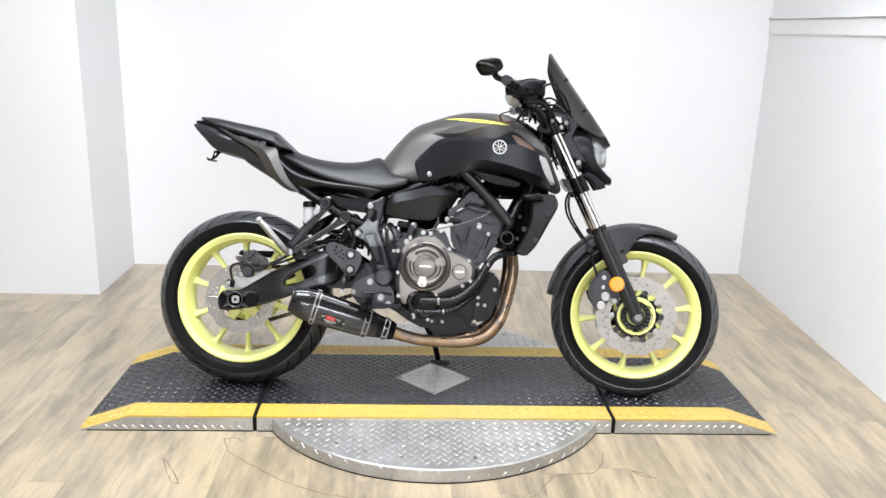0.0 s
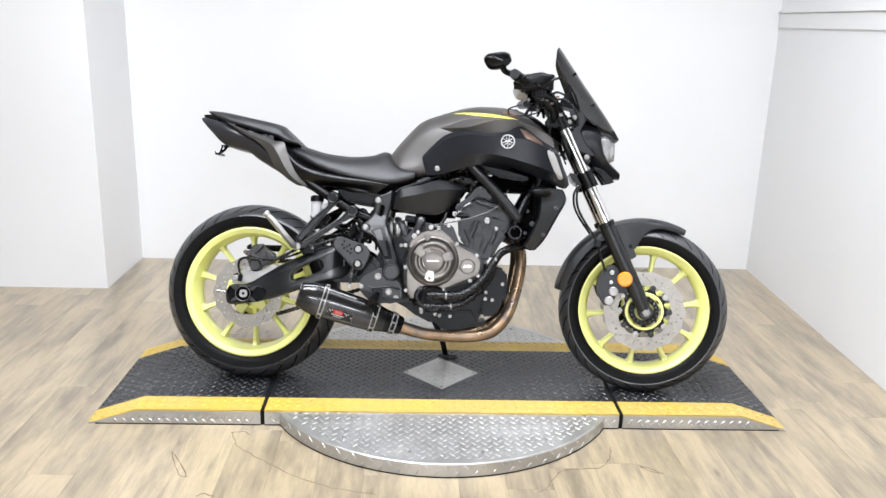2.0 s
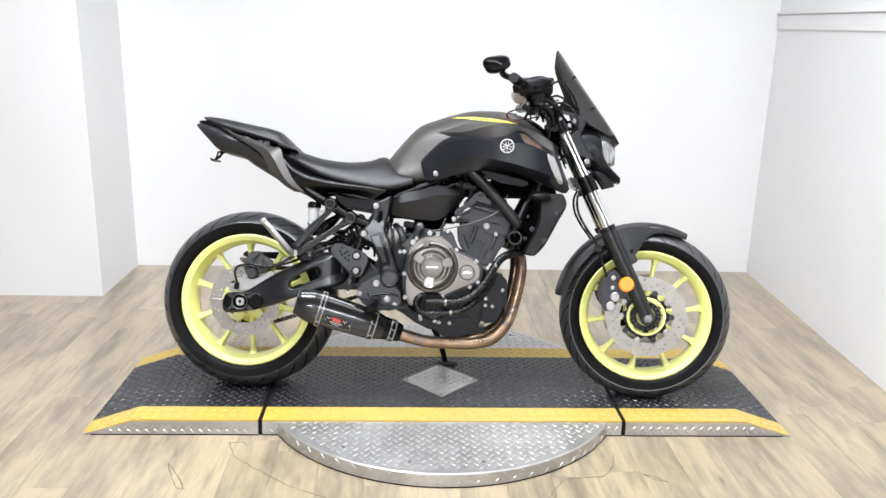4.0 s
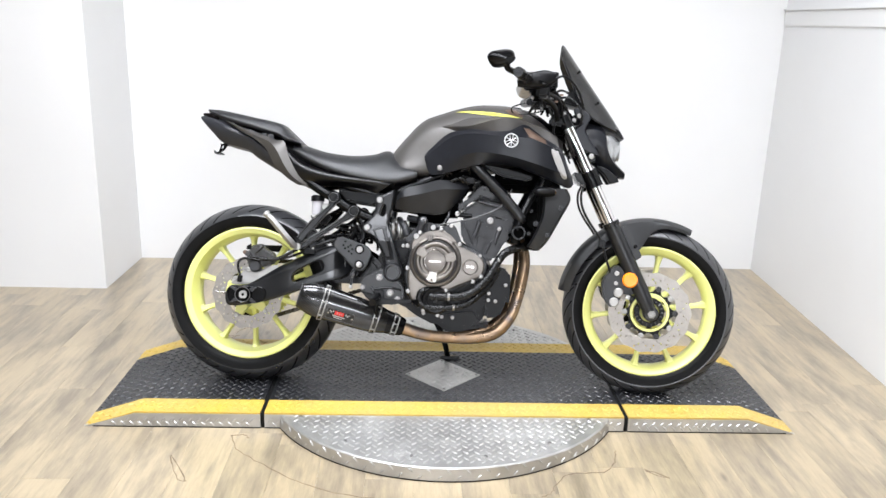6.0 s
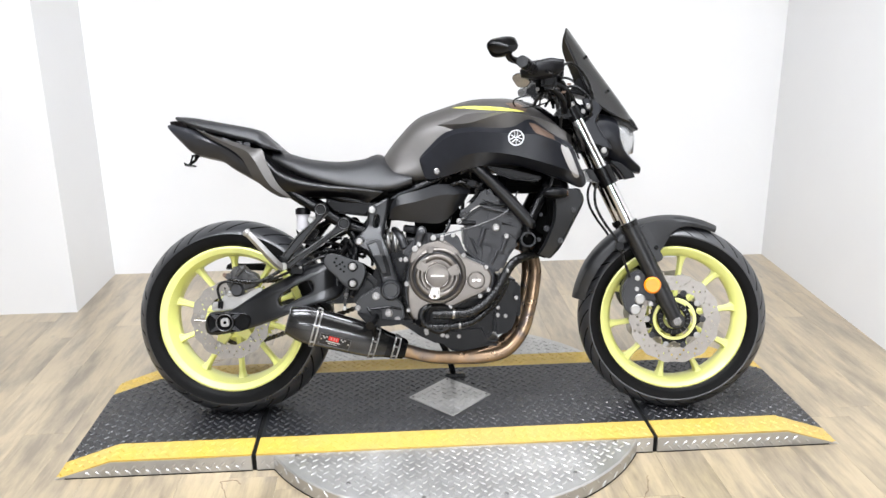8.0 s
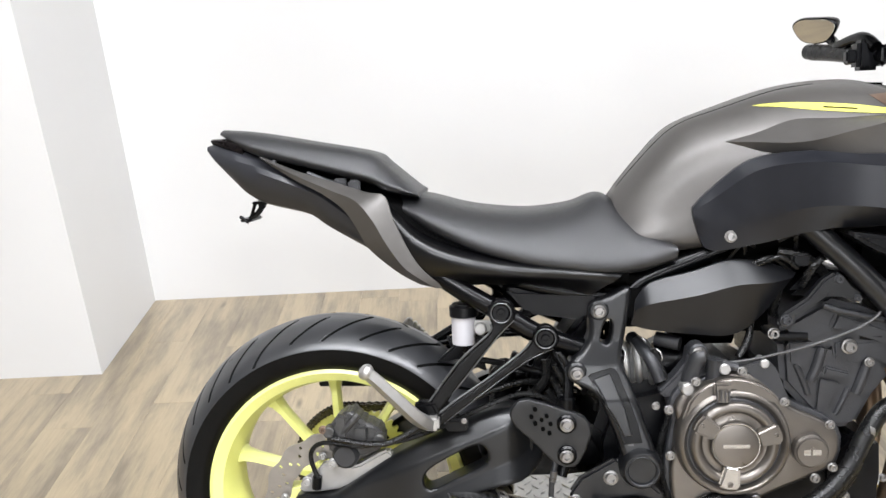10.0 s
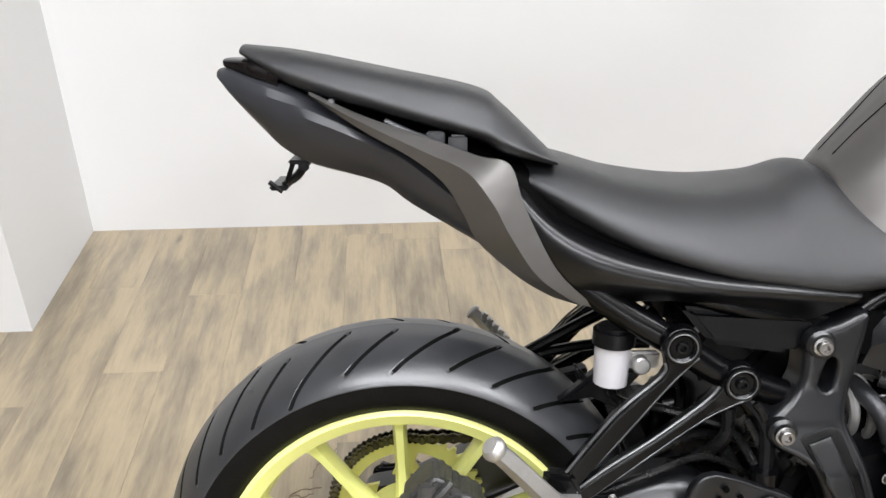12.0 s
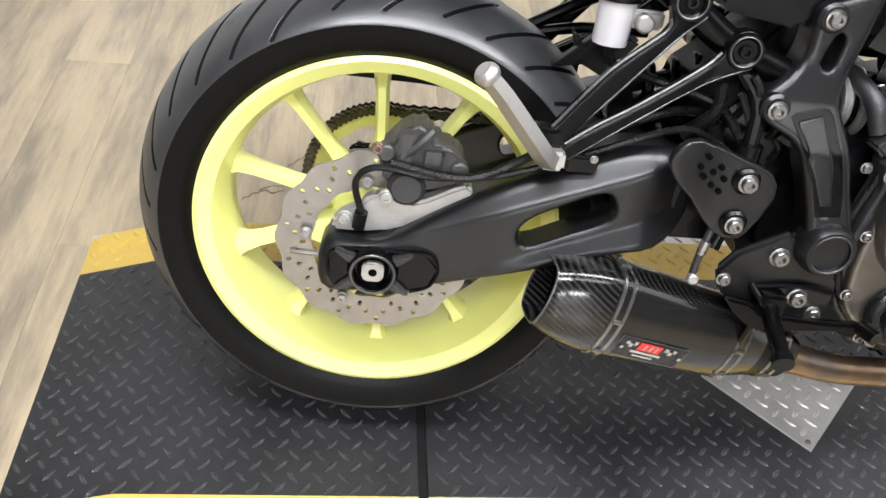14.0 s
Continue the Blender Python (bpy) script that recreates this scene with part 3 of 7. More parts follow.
vs = [bm.verts.new(p) for p in ((-D, 0, DECKH), (0, -D, DECKH), (D, 0, DECKH), (0, D, DECKH))]
vt = [bm.verts.new((v.co.x * 0.985, v.co.y * 0.985, DECKH + 0.003)) for v in vs]
bm.faces.new(vt)
for i in range(4):
    bm.faces.new((vs[i], vs[(i + 1) % 4], vt[(i + 1) % 4], vt[i]))
inset = part("diamond_plate", bm, STEEL, middle, "bright aluminium diamond-shaped inset plate")
tagged(part("inset_tread", tread(lambda a, b: "in" if abs(a) + abs(b) < D - 0.022 else None, lambda a, b: Vector((a, b, DECKH + 0.003)), X, Y, Z)["in"], STEELLUG, inset), kind="stuff")
for sx, sy in ((-1, 0), (1, 0), (0, -1), (0, 1)):
    bolt(middle, sx * (D - 0.016), sy * (D - 0.016), DECKH + 0.003, 0.005, ZINC, -1, "screw", 0.003).rotation_euler = (radians(-90), 0, 0)
for s in (-1, 1):
    part("joint_strip", box(s * JOINT - 0.0068, s * JOINT + 0.0068, -HALF + 0.003, HALF - 0.003, 0, DECKH - 0.004, 0.001), GAP, middle, "black rubber joint strip")

# ---- motorcycle, built upright with its nose to +x, then leant on its side stand ----
bike = empty("motorcycle", pose(0.0085, -0.083, DECKH) @ pose(0, 0, 0, 0, 0, -3.7) @ pose(0, 0, 0, -15.1), "grey and black motorcycle with fluorescent yellow wheels, on side stand", "motorcycle")
RX, RZ, FX, FZ = -0.70, 0.309, 0.705, 0.2975
AX = Vector((0.365, 0, 0.943))
STEER = Matrix.Translation(AX) @ Matrix.Rotation(radians(-6), 4, Vector((-0.413, 0, 0.911))) @ Matrix.Translation(-AX)


def tyre_mesh(R, half, rim_r, phase, seg=720):
    """Tyre carcass with cut slanting grooves. The groove pattern repeats round the tread, mirrored on the two sides."""
    prof = spline([(rim_r + 0.002, -half * 0.74, 0), (rim_r + 0.018, -half * 0.93, 0), (rim_r + 0.042, -half * 1.0, 0), (R - (R - rim_r) * 0.43, -half * 0.98, 0), (R - (R - rim_r) * 0.235, -half * 0.75, 0), (R - (R - rim_r) * 0.055, -half * 0.37, 0), (R, 0, 0)], 9)
    prof = [(p.x, p.y) for p in prof]
    prof = prof + [(r, -y) for r, y in prof[-2::-1]]
    bm = bmesh.new()
    secs = []
    cuts = set()
    rnd = random.Random(int(R * 1000))
    jitter = [rnd.uniform(-0.06, 0.06) for _ in range(64)]
    for i in range(seg):
        row = []
        for k2, (r, y) in enumerate(prof):
            s = abs(y) / half
            a = 2 * math.pi * i / seg + (0.30 * s ** 1.35 if R > 0.305 else -0.34 * s ** 1.35) + phase
            cut = 0.0
            if r > R - (R - rim_r) * 0.58:
                b = (i + (24 if y > 0 else 0)) % seg
                w = jitter[(b // 48) % 64]
                for off, lo, hi in ((0, 0.04, 0.94), (24, 0.26, 0.90)):
                    if off <= b % 48 <= off + 1 and lo + w < s < hi + w:
                        cut = 0.0055 * min(1, (s - lo - w) * 7 + 0.25, (hi + w - s) * 7 + 0.25)
                        cuts.add((i, k2))
            row.append(Vector(((r - cut) * math.cos(a), y, (r - cut) * math.sin(a))))
        secs.append(row)
    rows = rings(bm, secs, False, False, True)
    index = {v: (i, k) for i, row in enumerate(rows) for k, v in enumerate(row)}
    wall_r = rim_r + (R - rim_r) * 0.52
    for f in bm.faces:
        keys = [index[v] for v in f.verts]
        # Cut faces take the darker rubber, which paints in the grooves' shade.
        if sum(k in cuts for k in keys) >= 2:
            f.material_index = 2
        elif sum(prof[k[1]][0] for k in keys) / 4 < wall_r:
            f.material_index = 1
    return bm


def rim_mesh(R, half, hub_r, hub_half, phase, spoke_y=0.0):
    """Cast wheel: barrel with flanges and ten slim spokes that swell into the barrel and the hub."""
    fl, well = R, R - 0.014
    bm = lathe(bmesh.new(), [(fl - 0.006, -half), (fl, -half + 0.003), (fl, -half + 0.007), (fl - 0.014, -half + 0.014), (well - 0.012, -half * 0.45), (well - 0.012, half * 0.45), (fl - 0.014, half - 0.014), (fl, half - 0.007), (fl, half - 0.003), (fl - 0.006, half), (fl - 0.022, half - 0.010), (well - 0.019, half * 0.42), (well - 0.019, -half * 0.42), (fl - 0.022, -half + 0.010)], 96, closed=True)
    lathe(bm, [(hub_r * 0.45, -hub_half), (hub_r * 0.8, -hub_half), (hub_r, -hub_half * 0.8), (hub_r, hub_half * 0.8), (hub_r * 0.8, hub_half), (hub_r * 0.45, hub_half)], 40, closed=True)
    return bm


def spokes(wheel, R, hub_r, phase):
    """Ten slim spokes that swell into the barrel and the hub."""
    r_out = R - 0.031
    bm = bmesh.new()
    secs = []
    for t, w, h in ((0.0, 0.020, 0.024), (0.12, 0.0115, 0.019), (0.45, 0.0085, 0.016), (0.8, 0.0085, 0.017), (0.93, 0.011, 0.020), (1.0, 0.017, 0.026)):
        c = X * (hub_r * 0.75 + (r_out - hub_r * 0.75) * t)
        secs.append([c + Z * w * cx + Y * h * cy for cx, cy in ((-1, -0.45), (-0.55, -1), (0.55, -1), (1, -0.45), (1, 0.45), (0.55, 1), (-0.55, 1), (-1, 0.45))])
    rings(bm, secs)
    me = mesh_of("spoke", bm, RIM)
    for i in range(10):
        ob = new("spoke", me)
        ob.parent, ob.rotation_euler = wheel, (0, -2 * math.pi * i / 10 - phase, 0)


def disc_mesh(r0, r1, wave, y, thick=0.0045, waves=14, rows=2):
    """Wave-edged brake disc, drilled through in slanting rows."""
    bm = bmesh.new()
    radii = [r0, r0 + 0.004] + [r0 + 0.004 + (r1 - r0 - 0.006) * t for t in (0.12, 0.31, 0.41, 0.60, 0.72, 0.91)] + [r1 + 0.002]
    seg = 196
    grid = []
    for i in range(seg):
        a = 2 * math.pi * i / seg
        w = wave * math.cos(waves * a)
        grid.append([bm.verts.new((r * math.cos(a + 0.25 * (r - r0)), y, r * math.sin(a + 0.25 * (r - r0)))) for r in [radii[0] + w * 0.5] + radii[1:-1] + [radii[-1] + w]])
    for i in range(seg):
        for j in range(len(radii) - 1):
            hole = (j == 2 and i % 14 in (1, 2)) or (j == 4 and i % 14 in (4, 5, 11, 12)) or (j == 6 and i % 14 in (8, 9))
            if not hole:
                k = (i + 1) % seg
                bm.faces.new((grid[i][j], grid[k][j], grid[k][j + 1], grid[i][j + 1]))
    for i in range(seg):
        for j, starts in ((2, (1,)), (4, (4, 11)), (6, (8,))):
            if i % 14 in starts:
                six = [grid[i][j], grid[(i + 1) % seg][j], grid[(i + 2) % seg][j], grid[(i + 2) % seg][j + 1], grid[(i + 1) % seg][j + 1], grid[i][j + 1]]
                mid = sum((v.co for v in six), Vector()) / 6
                for v in six:
                    v.co = mid + (v.co - mid).normalized() * 0.0036
    thicken(bm, thick)
    return bm


# rear wheel
AT = pose(RX, 0, RZ)
rear = part("rear_wheel", rim_mesh(0.231, 0.078, 0.062, 0.062, radians(93)), RIM, bike, "fluorescent yellow cast ten-spoke wheel", m=AT)
spokes(rear, 0.231, 0.062, radians(93))
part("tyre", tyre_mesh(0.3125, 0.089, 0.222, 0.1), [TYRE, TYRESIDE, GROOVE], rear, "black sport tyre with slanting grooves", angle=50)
part("brake_disc", disc_mesh(0.079, 0.1205, 0.0026, -0.098), DISC, rear, "drilled wave-edged steel disc")
for i in range(5):
    a = 2 * math.pi * i / 5 + 0.5
    u, v = Vector((math.cos(a), 0, math.sin(a))), Vector((-math.sin(a), 0, math.cos(a)))
    bm = bmesh.new()
    rings(bm, [[u * r + v * w * c + Y * yy for c, yy in ((-1, -0.097), (1, -0.097), (1, -0.060), (-1, -0.060))] for r, w in ((0.040, 0.022), (0.075, 0.013), (0.094, 0.012))])
    part("disc_carrier_arm", bm, RIM, rear, "yellow cast disc carrier arm")
for i in range(5):
    a = 2 * math.pi * i / 5 + 0.5
    bolt(rear, 0.087 * math.cos(a), -0.1035, 0.087 * math.sin(a), 0.0075, ALLOY)
bm = bmesh.new()
ts = 43
secs = []
for i in range(ts * 4):
    a = 2 * math.pi * i / (ts * 4)
    r = 0.106 + (0.0055 if i % 4 in (1, 2) else -0.0025)
    secs.append([Vector((q * math.cos(a), y, q * math.sin(a))) for q, y in ((0.085, 0.088), (r, 0.088), (r, 0.095), (0.085, 0.095))])
rings(bm, secs, True, False, True)
for i in range(5):
    a = 2 * math.pi * i / 5 + 0.35
    u, v = Vector((math.cos(a), 0, math.sin(a))), Vector((-math.sin(a), 0, math.cos(a)))
    rings(bm, [[u * q + v * w * c + Y * y for c, y in ((-1, 0.0885), (1, 0.0885), (1, 0.0945), (-1, 0.0945))] for q, w in ((0.050, 0.022), (0.070, 0.011), (0.087, 0.018))])
part("sprocket", bm, material("yellow_anodised_sprocket", (0.60, 0.585, 0.20), 0.4, 0.3), rear, "yellow rear sprocket")
lathe_axle = turned([(0, -0.165), (0.009, -0.165), (0.011, -0.162), (0.011, 0.15), (0, 0.15)], 20)
part("axle", lathe_axle, ALLOY, rear)

# front wheel, steered a little
front = part("front_wheel", rim_mesh(0.229, 0.052, 0.050, 0.045, radians(80)), RIM, bike, "fluorescent yellow cast ten-spoke wheel", m=STEER @ pose(FX, 0, FZ))
spokes(front, 0.229, 0.050, radians(80))
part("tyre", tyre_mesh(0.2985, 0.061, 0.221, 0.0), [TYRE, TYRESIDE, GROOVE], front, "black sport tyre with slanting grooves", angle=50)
for s in (-1, 1):
    part("brake_disc", disc_mesh(0.092, 0.1375, 0.0026, s * 0.073 - 0.002), DISC, front, "drilled wave-edged steel disc")
    bm = turned([(0.058, s * 0.066), (0.066, s * 0.066), (0.068, s * 0.074), (0.066, s * 0.079), (0.058, s * 0.079)], 48, closed=True)
    part("yellow_disc_ring", bm, RIM, front)
    carrier = bmesh.new()
    secs = []
    for i in range(120):
        a = 2 * math.pi * i / 120
        r = 0.078 + 0.008 * math.cos(10 * a)
        secs.append([Vector((q * math.cos(a), s * 0.072 + yy, q * math.sin(a))) for q, yy in ((0.067, -0.0035), (r, -0.0035), (r + 0.001, 0.0), (r, 0.0035), (0.067, 0.0035))])
    rings(carrier, secs, True, False, True)
    ring = part("disc_carrier", carrier, BLACK, front, "black scalloped disc carrier")
    for i in range(10):
        a = 2 * math.pi * i / 10
        bolt(ring, 0.086 * math.cos(a), s * 0.0775, 0.086 * math.sin(a), 0.0105, ALLOY if i % 2 else ENGINE, s, "bobbin", 0.003)
    part("sensor_ring", turned([(0.034, s * 0.058), (0.034, s * 0.070), (0.036, s * 0.072), (0.050, s * 0.072), (0.052, s * 0.068), (0.052, s * 0.058)], 48, closed=True), BLACK, front, "black slotted sensor ring")
    for i in range(18):
        a = 2 * math.pi * i / 18
        u, v = Vector((math.cos(a), 0, math.sin(a))), Vector((-math.sin(a), 0, math.cos(a)))
        part("ring_slot", bar([u * 0.039 + Y * s * 0.0722, u * 0.0475 + Y * s * 0.0722], 0.0016, 6), EDGEGREY, front)
part("axle", turned([(0, -0.128), (0.007, -0.128), (0.010, -0.124), (0.012, -0.118), (0.012, 0.118), (0, 0.118)], 20), ALLOY, front)

# forks, fender, calipers
TOP, FOOT = Vector((0.390, 0, 0.943)), Vector((0.705, 0, 0.2975))
down = (FOOT - TOP).normalized()
for s in (-1, 1):
    side = Vector((0, s * 0.105, 0))
    leg = part("fork_leg", join(bar([TOP + side + down * 0.385, TOP + side + down * 0.40, TOP + side + down * 0.63, TOP + side + down * 0.72], [0.0285, 0.0265, 0.0265, 0.022], 24), knob(FOOT.x, -0.016 + side.y, FOOT.z, 0.026, 0.032, 24)), FORKP, bike, "satin dark grey fork leg with polished stanchion", m=STEER)
    part("stanchion", bar([TOP + side - down * 0.02, TOP + side + down * 0.40], 0.0205, 24), CHROME, leg, "polished chrome stanchion")
    part("dust_seal", bar([TOP + side + down * 0.375, TOP + side + down * 0.392], 0.0295, 24), HOSE, leg)
    part("axle_nut", knob(FOOT.x, s * 0.105 - 0.023 if s < 0 else 0.118, FOOT.z, 0.016, 0.008, 6), ZINC, leg)
    part("fork_cap", bar([TOP + side - down * 0.035, TOP + side - down * 0.018], 0.017, 16), ZINC, leg)
    part("reflector", join(knob(0.627, -0.141 if s < 0 else 0.133, 0.412, 0.0262, 0.008, 32)), ORANGE, leg, "round amber reflector")
    part("reflector_bracket", box(0.608, 0.648, s * 0.131 - 0.004, s * 0.131 + 0.002, 0.395, 0.42, 0.002), BLACK, leg)
    cal = part("front_caliper", join(prism([(0.545, 0.42), (0.575, 0.455), (0.60, 0.45), (0.615, 0.405), (0.60, 0.345), (0.575, 0.315), (0.55, 0.33), (0.535, 0.38)], s * 0.118, s * 0.058, 0.006, 3), box(0.585, 0.65, s * 0.095 - 0.012, s * 0.095 + 0.012, 0.36, 0.41, 0.004)), ENGINE, bike, "black four-piston brake caliper", m=STEER)
    for cx, cz, r in ((0.592, 0.366, 0.0165), (0.578, 0.333, 0.0165), (0.584, 0.432, 0.0085), (0.582, 0.398, 0.007), (0.624, 0.352, 0.0085)):
        part("piston_cap", knob(cx, s * 0.118 - (0.004 if s < 0 else 0), cz, r, 0.004, 24), ALLOY, cal)
fd = bmesh.new()
secs = []
for i in range(41):
    t = i / 40
    a = radians(64 + 105 * t)
    skirt = 0.018 + 0.012 * math.sin(math.pi * t) + 0.075 * math.exp(-((t - 0.37) / 0.10) ** 2) + 0.03 * max(0, t - 0.45)
    R = 0.3165 + 0.006 * math.sin(math.pi * t)
    w = 0.030 + 0.042 * min(1, t * 2.6) ** 0.7 * min(1, (1.06 - t) * 4)
    row = []
    for y, dr in ((-w, skirt), (-w * 1.02, skirt * 0.5), (-w * 0.92, 0.006), (-w * 0.55, -0.003), (0, -0.006), (w * 0.55, -0.003), (w * 0.92, 0.006), (w * 1.02, skirt * 0.5), (w, skirt)):
        row.append(Vector((FX + (R - dr) * math.cos(a), y, FZ + (R - dr) * math.sin(a))))
    secs.append(row)
rings(fd, secs, False, False)
thicken(fd, 0.003)
fender = part("front_fender", fd, FENDERP, bike, "dark grey plastic front mudguard", angle=40, m=STEER)
for s in (-1, 1):
    part("fender_stay", prism([(0.565, 0.575), (0.615, 0.60), (0.67, 0.49), (0.645, 0.475)], s * 0.073, s * 0.090, 0.004), FENDERP, fender)
    bolt(fender, 0.645, s * 0.090, 0.525, 0.007, BLACK, s)
for s in (-1, 1):
    part("brake_hose", bar([(0.470, s * 0.115, 0.745), (0.452, s * 0.128, 0.705), (0.456, s * 0.130, 0.655), (0.482, s * 0.124, 0.605), (0.520, s * 0.122, 0.550), (0.545, s * 0.118, 0.480), (0.565, s * 0.112, 0.425)], 0.0042, 8), HOSE, bike, m=STEER)
    part("hose_guide", box(0.518, 0.540, s * 0.120 - 0.009, s * 0.120 + 0.009, 0.520, 0.545, 0.004), BLACK, bike, m=STEER)

# yokes, bars, controls
part("upper_yoke", join(prism([(0.33, 0.955), (0.385, 0.965), (0.412, 0.945), (0.402, 0.925), (0.335, 0.930)], -0.13, 0.13, 0.006), *[bar([TOP + Vector((0, s * 0.105, 0)) - down * 0.022, TOP + Vector((0, s * 0.105, 0)) + down * 0.022], 0.0275, 20) for s in (-1, 1)]), BLACK, bike, m=STEER)
part("lower_yoke", join(*[bar([TOP + Vector((0, s * 0.105, 0)) + down * 0.185, TOP + Vector((0, s * 0.105, 0)) + down * 0.245], 0.030, 20) for s in (-1, 1)], prism([(0.42, 0.775), (0.52, 0.755), (0.51, 0.72), (0.44, 0.735)], -0.12, 0.12, 0.006)), BLACK, bike, m=STEER)
bars = [(0.245, -0.37, 1.062), (0.285, -0.24, 1.050), (0.335, -0.13, 1.035), (0.365, -0.06, 1.005), (0.368, 0, 1.0), (0.365, 0.06, 1.005), (0.335, 0.13, 1.035), (0.285, 0.24, 1.050), (0.245, 0.37, 1.062)]
BARS = STEER @ Matrix.Translation((0.37, 0, 1.0)) @ Matrix.Rotation(radians(0.6), 4, "X") @ Matrix.Translation((-0.37, 0, -1.0))
handlebar = part("handlebar", bar(bars, 0.0115, 16), BLACK, bike, "tapered black handlebar", m=BARS)
for s in (-1, 1):
    part("bar_clamp", box(0.348, 0.388, s * 0.0525 - 0.0175, s * 0.0525 + 0.0175, 0.955, 1.022, 0.006), BLACK, handlebar)
for s in (-1, 1):
    part("grip", bar([(0.236, s * 0.40, 1.064), (0.25, s * 0.355, 1.0605), (0.283, s * 0.25, 1.0505)], [0.0175, 0.0168, 0.0165], 18), HOSE, handlebar, "ribbed black rubber grip")
    part("bar_end", bar([(0.230, s * 0.418, 1.066), (0.237, s * 0.395, 1.0635)], 0.0165, 16), BLACK, handlebar)
    part("switch_housing", join(box(0.262, 0.305, s * 0.222 - 0.022, s * 0.222 + 0.022, 1.020, 1.078, 0.007), box(0.245, 0.27, s * 0.222 - 0.012, s * 0.222 + 0.012, 1.035, 1.06, 0.004)), BLACKM, handlebar)
    part("lever", join(bar([(0.318, s * 0.195, 1.045), (0.335, s * 0.25, 1.046), (0.318, s * 0.32, 1.045), (0.298, s * 0.39, 1.040)], [0.010, 0.008, 0.0065, 0.007], 10, flat=0.7), box(0.292, 0.335, s * 0.178 - 0.018, s * 0.178 + 0.018, 1.030, 1.066, 0.006)), BLACK, handlebar)
    mx, mz = (0.172, 1.110) if s < 0 else (0.236, 1.110)
    stem = part("mirror", bar([(0.292, s * 0.195, 1.062), (0.278, s * 0.235, 1.083), (0.258, s * 0.32, 1.072), (mx + 0.03, s * 0.365, mz - 0.030), (mx + 0.018, s * 0.385, mz - 0.010)], [0.012, 0.011, 0.009, 0.010, 0.011], 12), BLACK, bike, "black handlebar mirror with angular housing", m=BARS)
    mh = body([(-0.010, [(0.0, 0.0305), (0.0375, 0.0290), (0.059, 0.011), (0.036, -0.025), (0.0, -0.034)]), (-0.004, [(0.0, 0.0325), (0.040, 0.0310), (0.062, 0.012), (0.038, -0.027), (0.0, -0.036)]), (0.022, [(0.0, 0.0285), (0.040, 0.0275), (0.054, 0.014), (0.034, -0.022), (0.0, -0.030)]), (0.058, [(0.0, 0.008), (0.018, 0.008), (0.026, 0.002), (0.016, -0.010), (0.0, -0.014)])], 3, 3)
    turn = pose(mx, s * 0.392, mz, 0, -15 if s > 0 else 8, 46 if s > 0 else -42) @ pose(0, 0, 0, 4 if s > 0 else 14) @ Matrix.Diagonal((0.80, 0.80, 0.80, 1))
    bmesh.ops.transform(mh, matrix=turn, verts=mh.verts)
    part("mirror_housing", mh, BLACK, stem, angle=40)
    mg = body([(-0.0125, [(0.0, 0.0292), (0.0360, 0.0278), (0.0570, 0.0105), (0.0345, -0.0238), (0.0, -0.0326)]), (-0.0095, [(0.0, 0.0298), (0.0366, 0.0284), (0.0578, 0.0107), (0.0352, -0.0244), (0.0, -0.0333)])], 1, 3)
    bmesh.ops.transform(mg, matrix=turn, verts=mg.verts)
    part("mirror_glass", mg, MIRROR, stem, "clear mirror glass")
part("brake_reservoir", join(bar([(0.335, -0.155, 1.055), (0.335, -0.155, 1.095)], 0.021, 20), bar([(0.335, -0.155, 1.094), (0.335, -0.155, 1.104)], 0.023, 20), bar([(0.335, -0.155, 1.055), (0.318, -0.17, 1.045)], 0.007, 8)), BLACKM, bike, "round black brake fluid reservoir", m=BARS)
part("throttle_housing", body([(-0.062, [(0, 0.010), (0.012, 0.009), (0.015, 0), (0.01, -0.010), (0, -0.012)]), (-0.02, [(0, 0.024), (0.026, 0.020), (0.032, 0), (0.024, -0.020), (0, -0.024)]), (0.03, [(0, 0.027), (0.028, 0.022), (0.034, 0), (0.026, -0.022), (0, -0.027)]), (0.062, [(0, 0.014), (0.018, 0.010), (0.02, 0), (0.015, -0.012), (0, -0.015)])], 4, 4), BLACKM, bike, "dark grey moulded throttle housing", m=BARS @ pose(0.286, -0.30, 1.058, 0, -10, 0))
part("throttle_cable_box", join(box(0.285, 0.33, -0.285, -0.225, 1.005, 1.05, 0.010, 3), bar([(0.30, -0.26, 1.02), (0.345, -0.22, 0.985), (0.36, -0.15, 0.95)], 0.009, 10), bar([(0.31, -0.24, 1.03), (0.36, -0.19, 1.01), (0.375, -0.12, 0.96)], 0.007, 10)), BLACKM, bike, "black throttle cable box", m=BARS)
part("master_cylinder", join(bar([(0.325, -0.255, 1.052), (0.338, -0.170, 1.050)], 0.014, 14), box(0.31, 0.345, -0.205, -0.165, 1.035, 1.062, 0.006)), BLACK, bike, "black front brake master cylinder", m=BARS)
part("brake_switch", join(box(0.27, 0.31, -0.25, -0.215, 1.0, 1.04, 0.006), box(0.30, 0.33, -0.24, -0.20, 1.03, 1.06, 0.005)), DARK, bike, m=BARS)
for bx, bz in ((0.275, 1.012), (0.30, 1.03), (0.318, 1.015)):
    bolt(bike, bx - 0.026, -0.262, bz - 0.02, 0.006)
part("instrument", join(prism([(0.375, 1.015), (0.41, 1.065), (0.425, 1.06), (0.44, 1.03), (0.43, 1.0)], -0.062, 0.062, 0.006)), BLACKM, bike, "black digital instrument pod", m=STEER)
rng = random.Random(5)
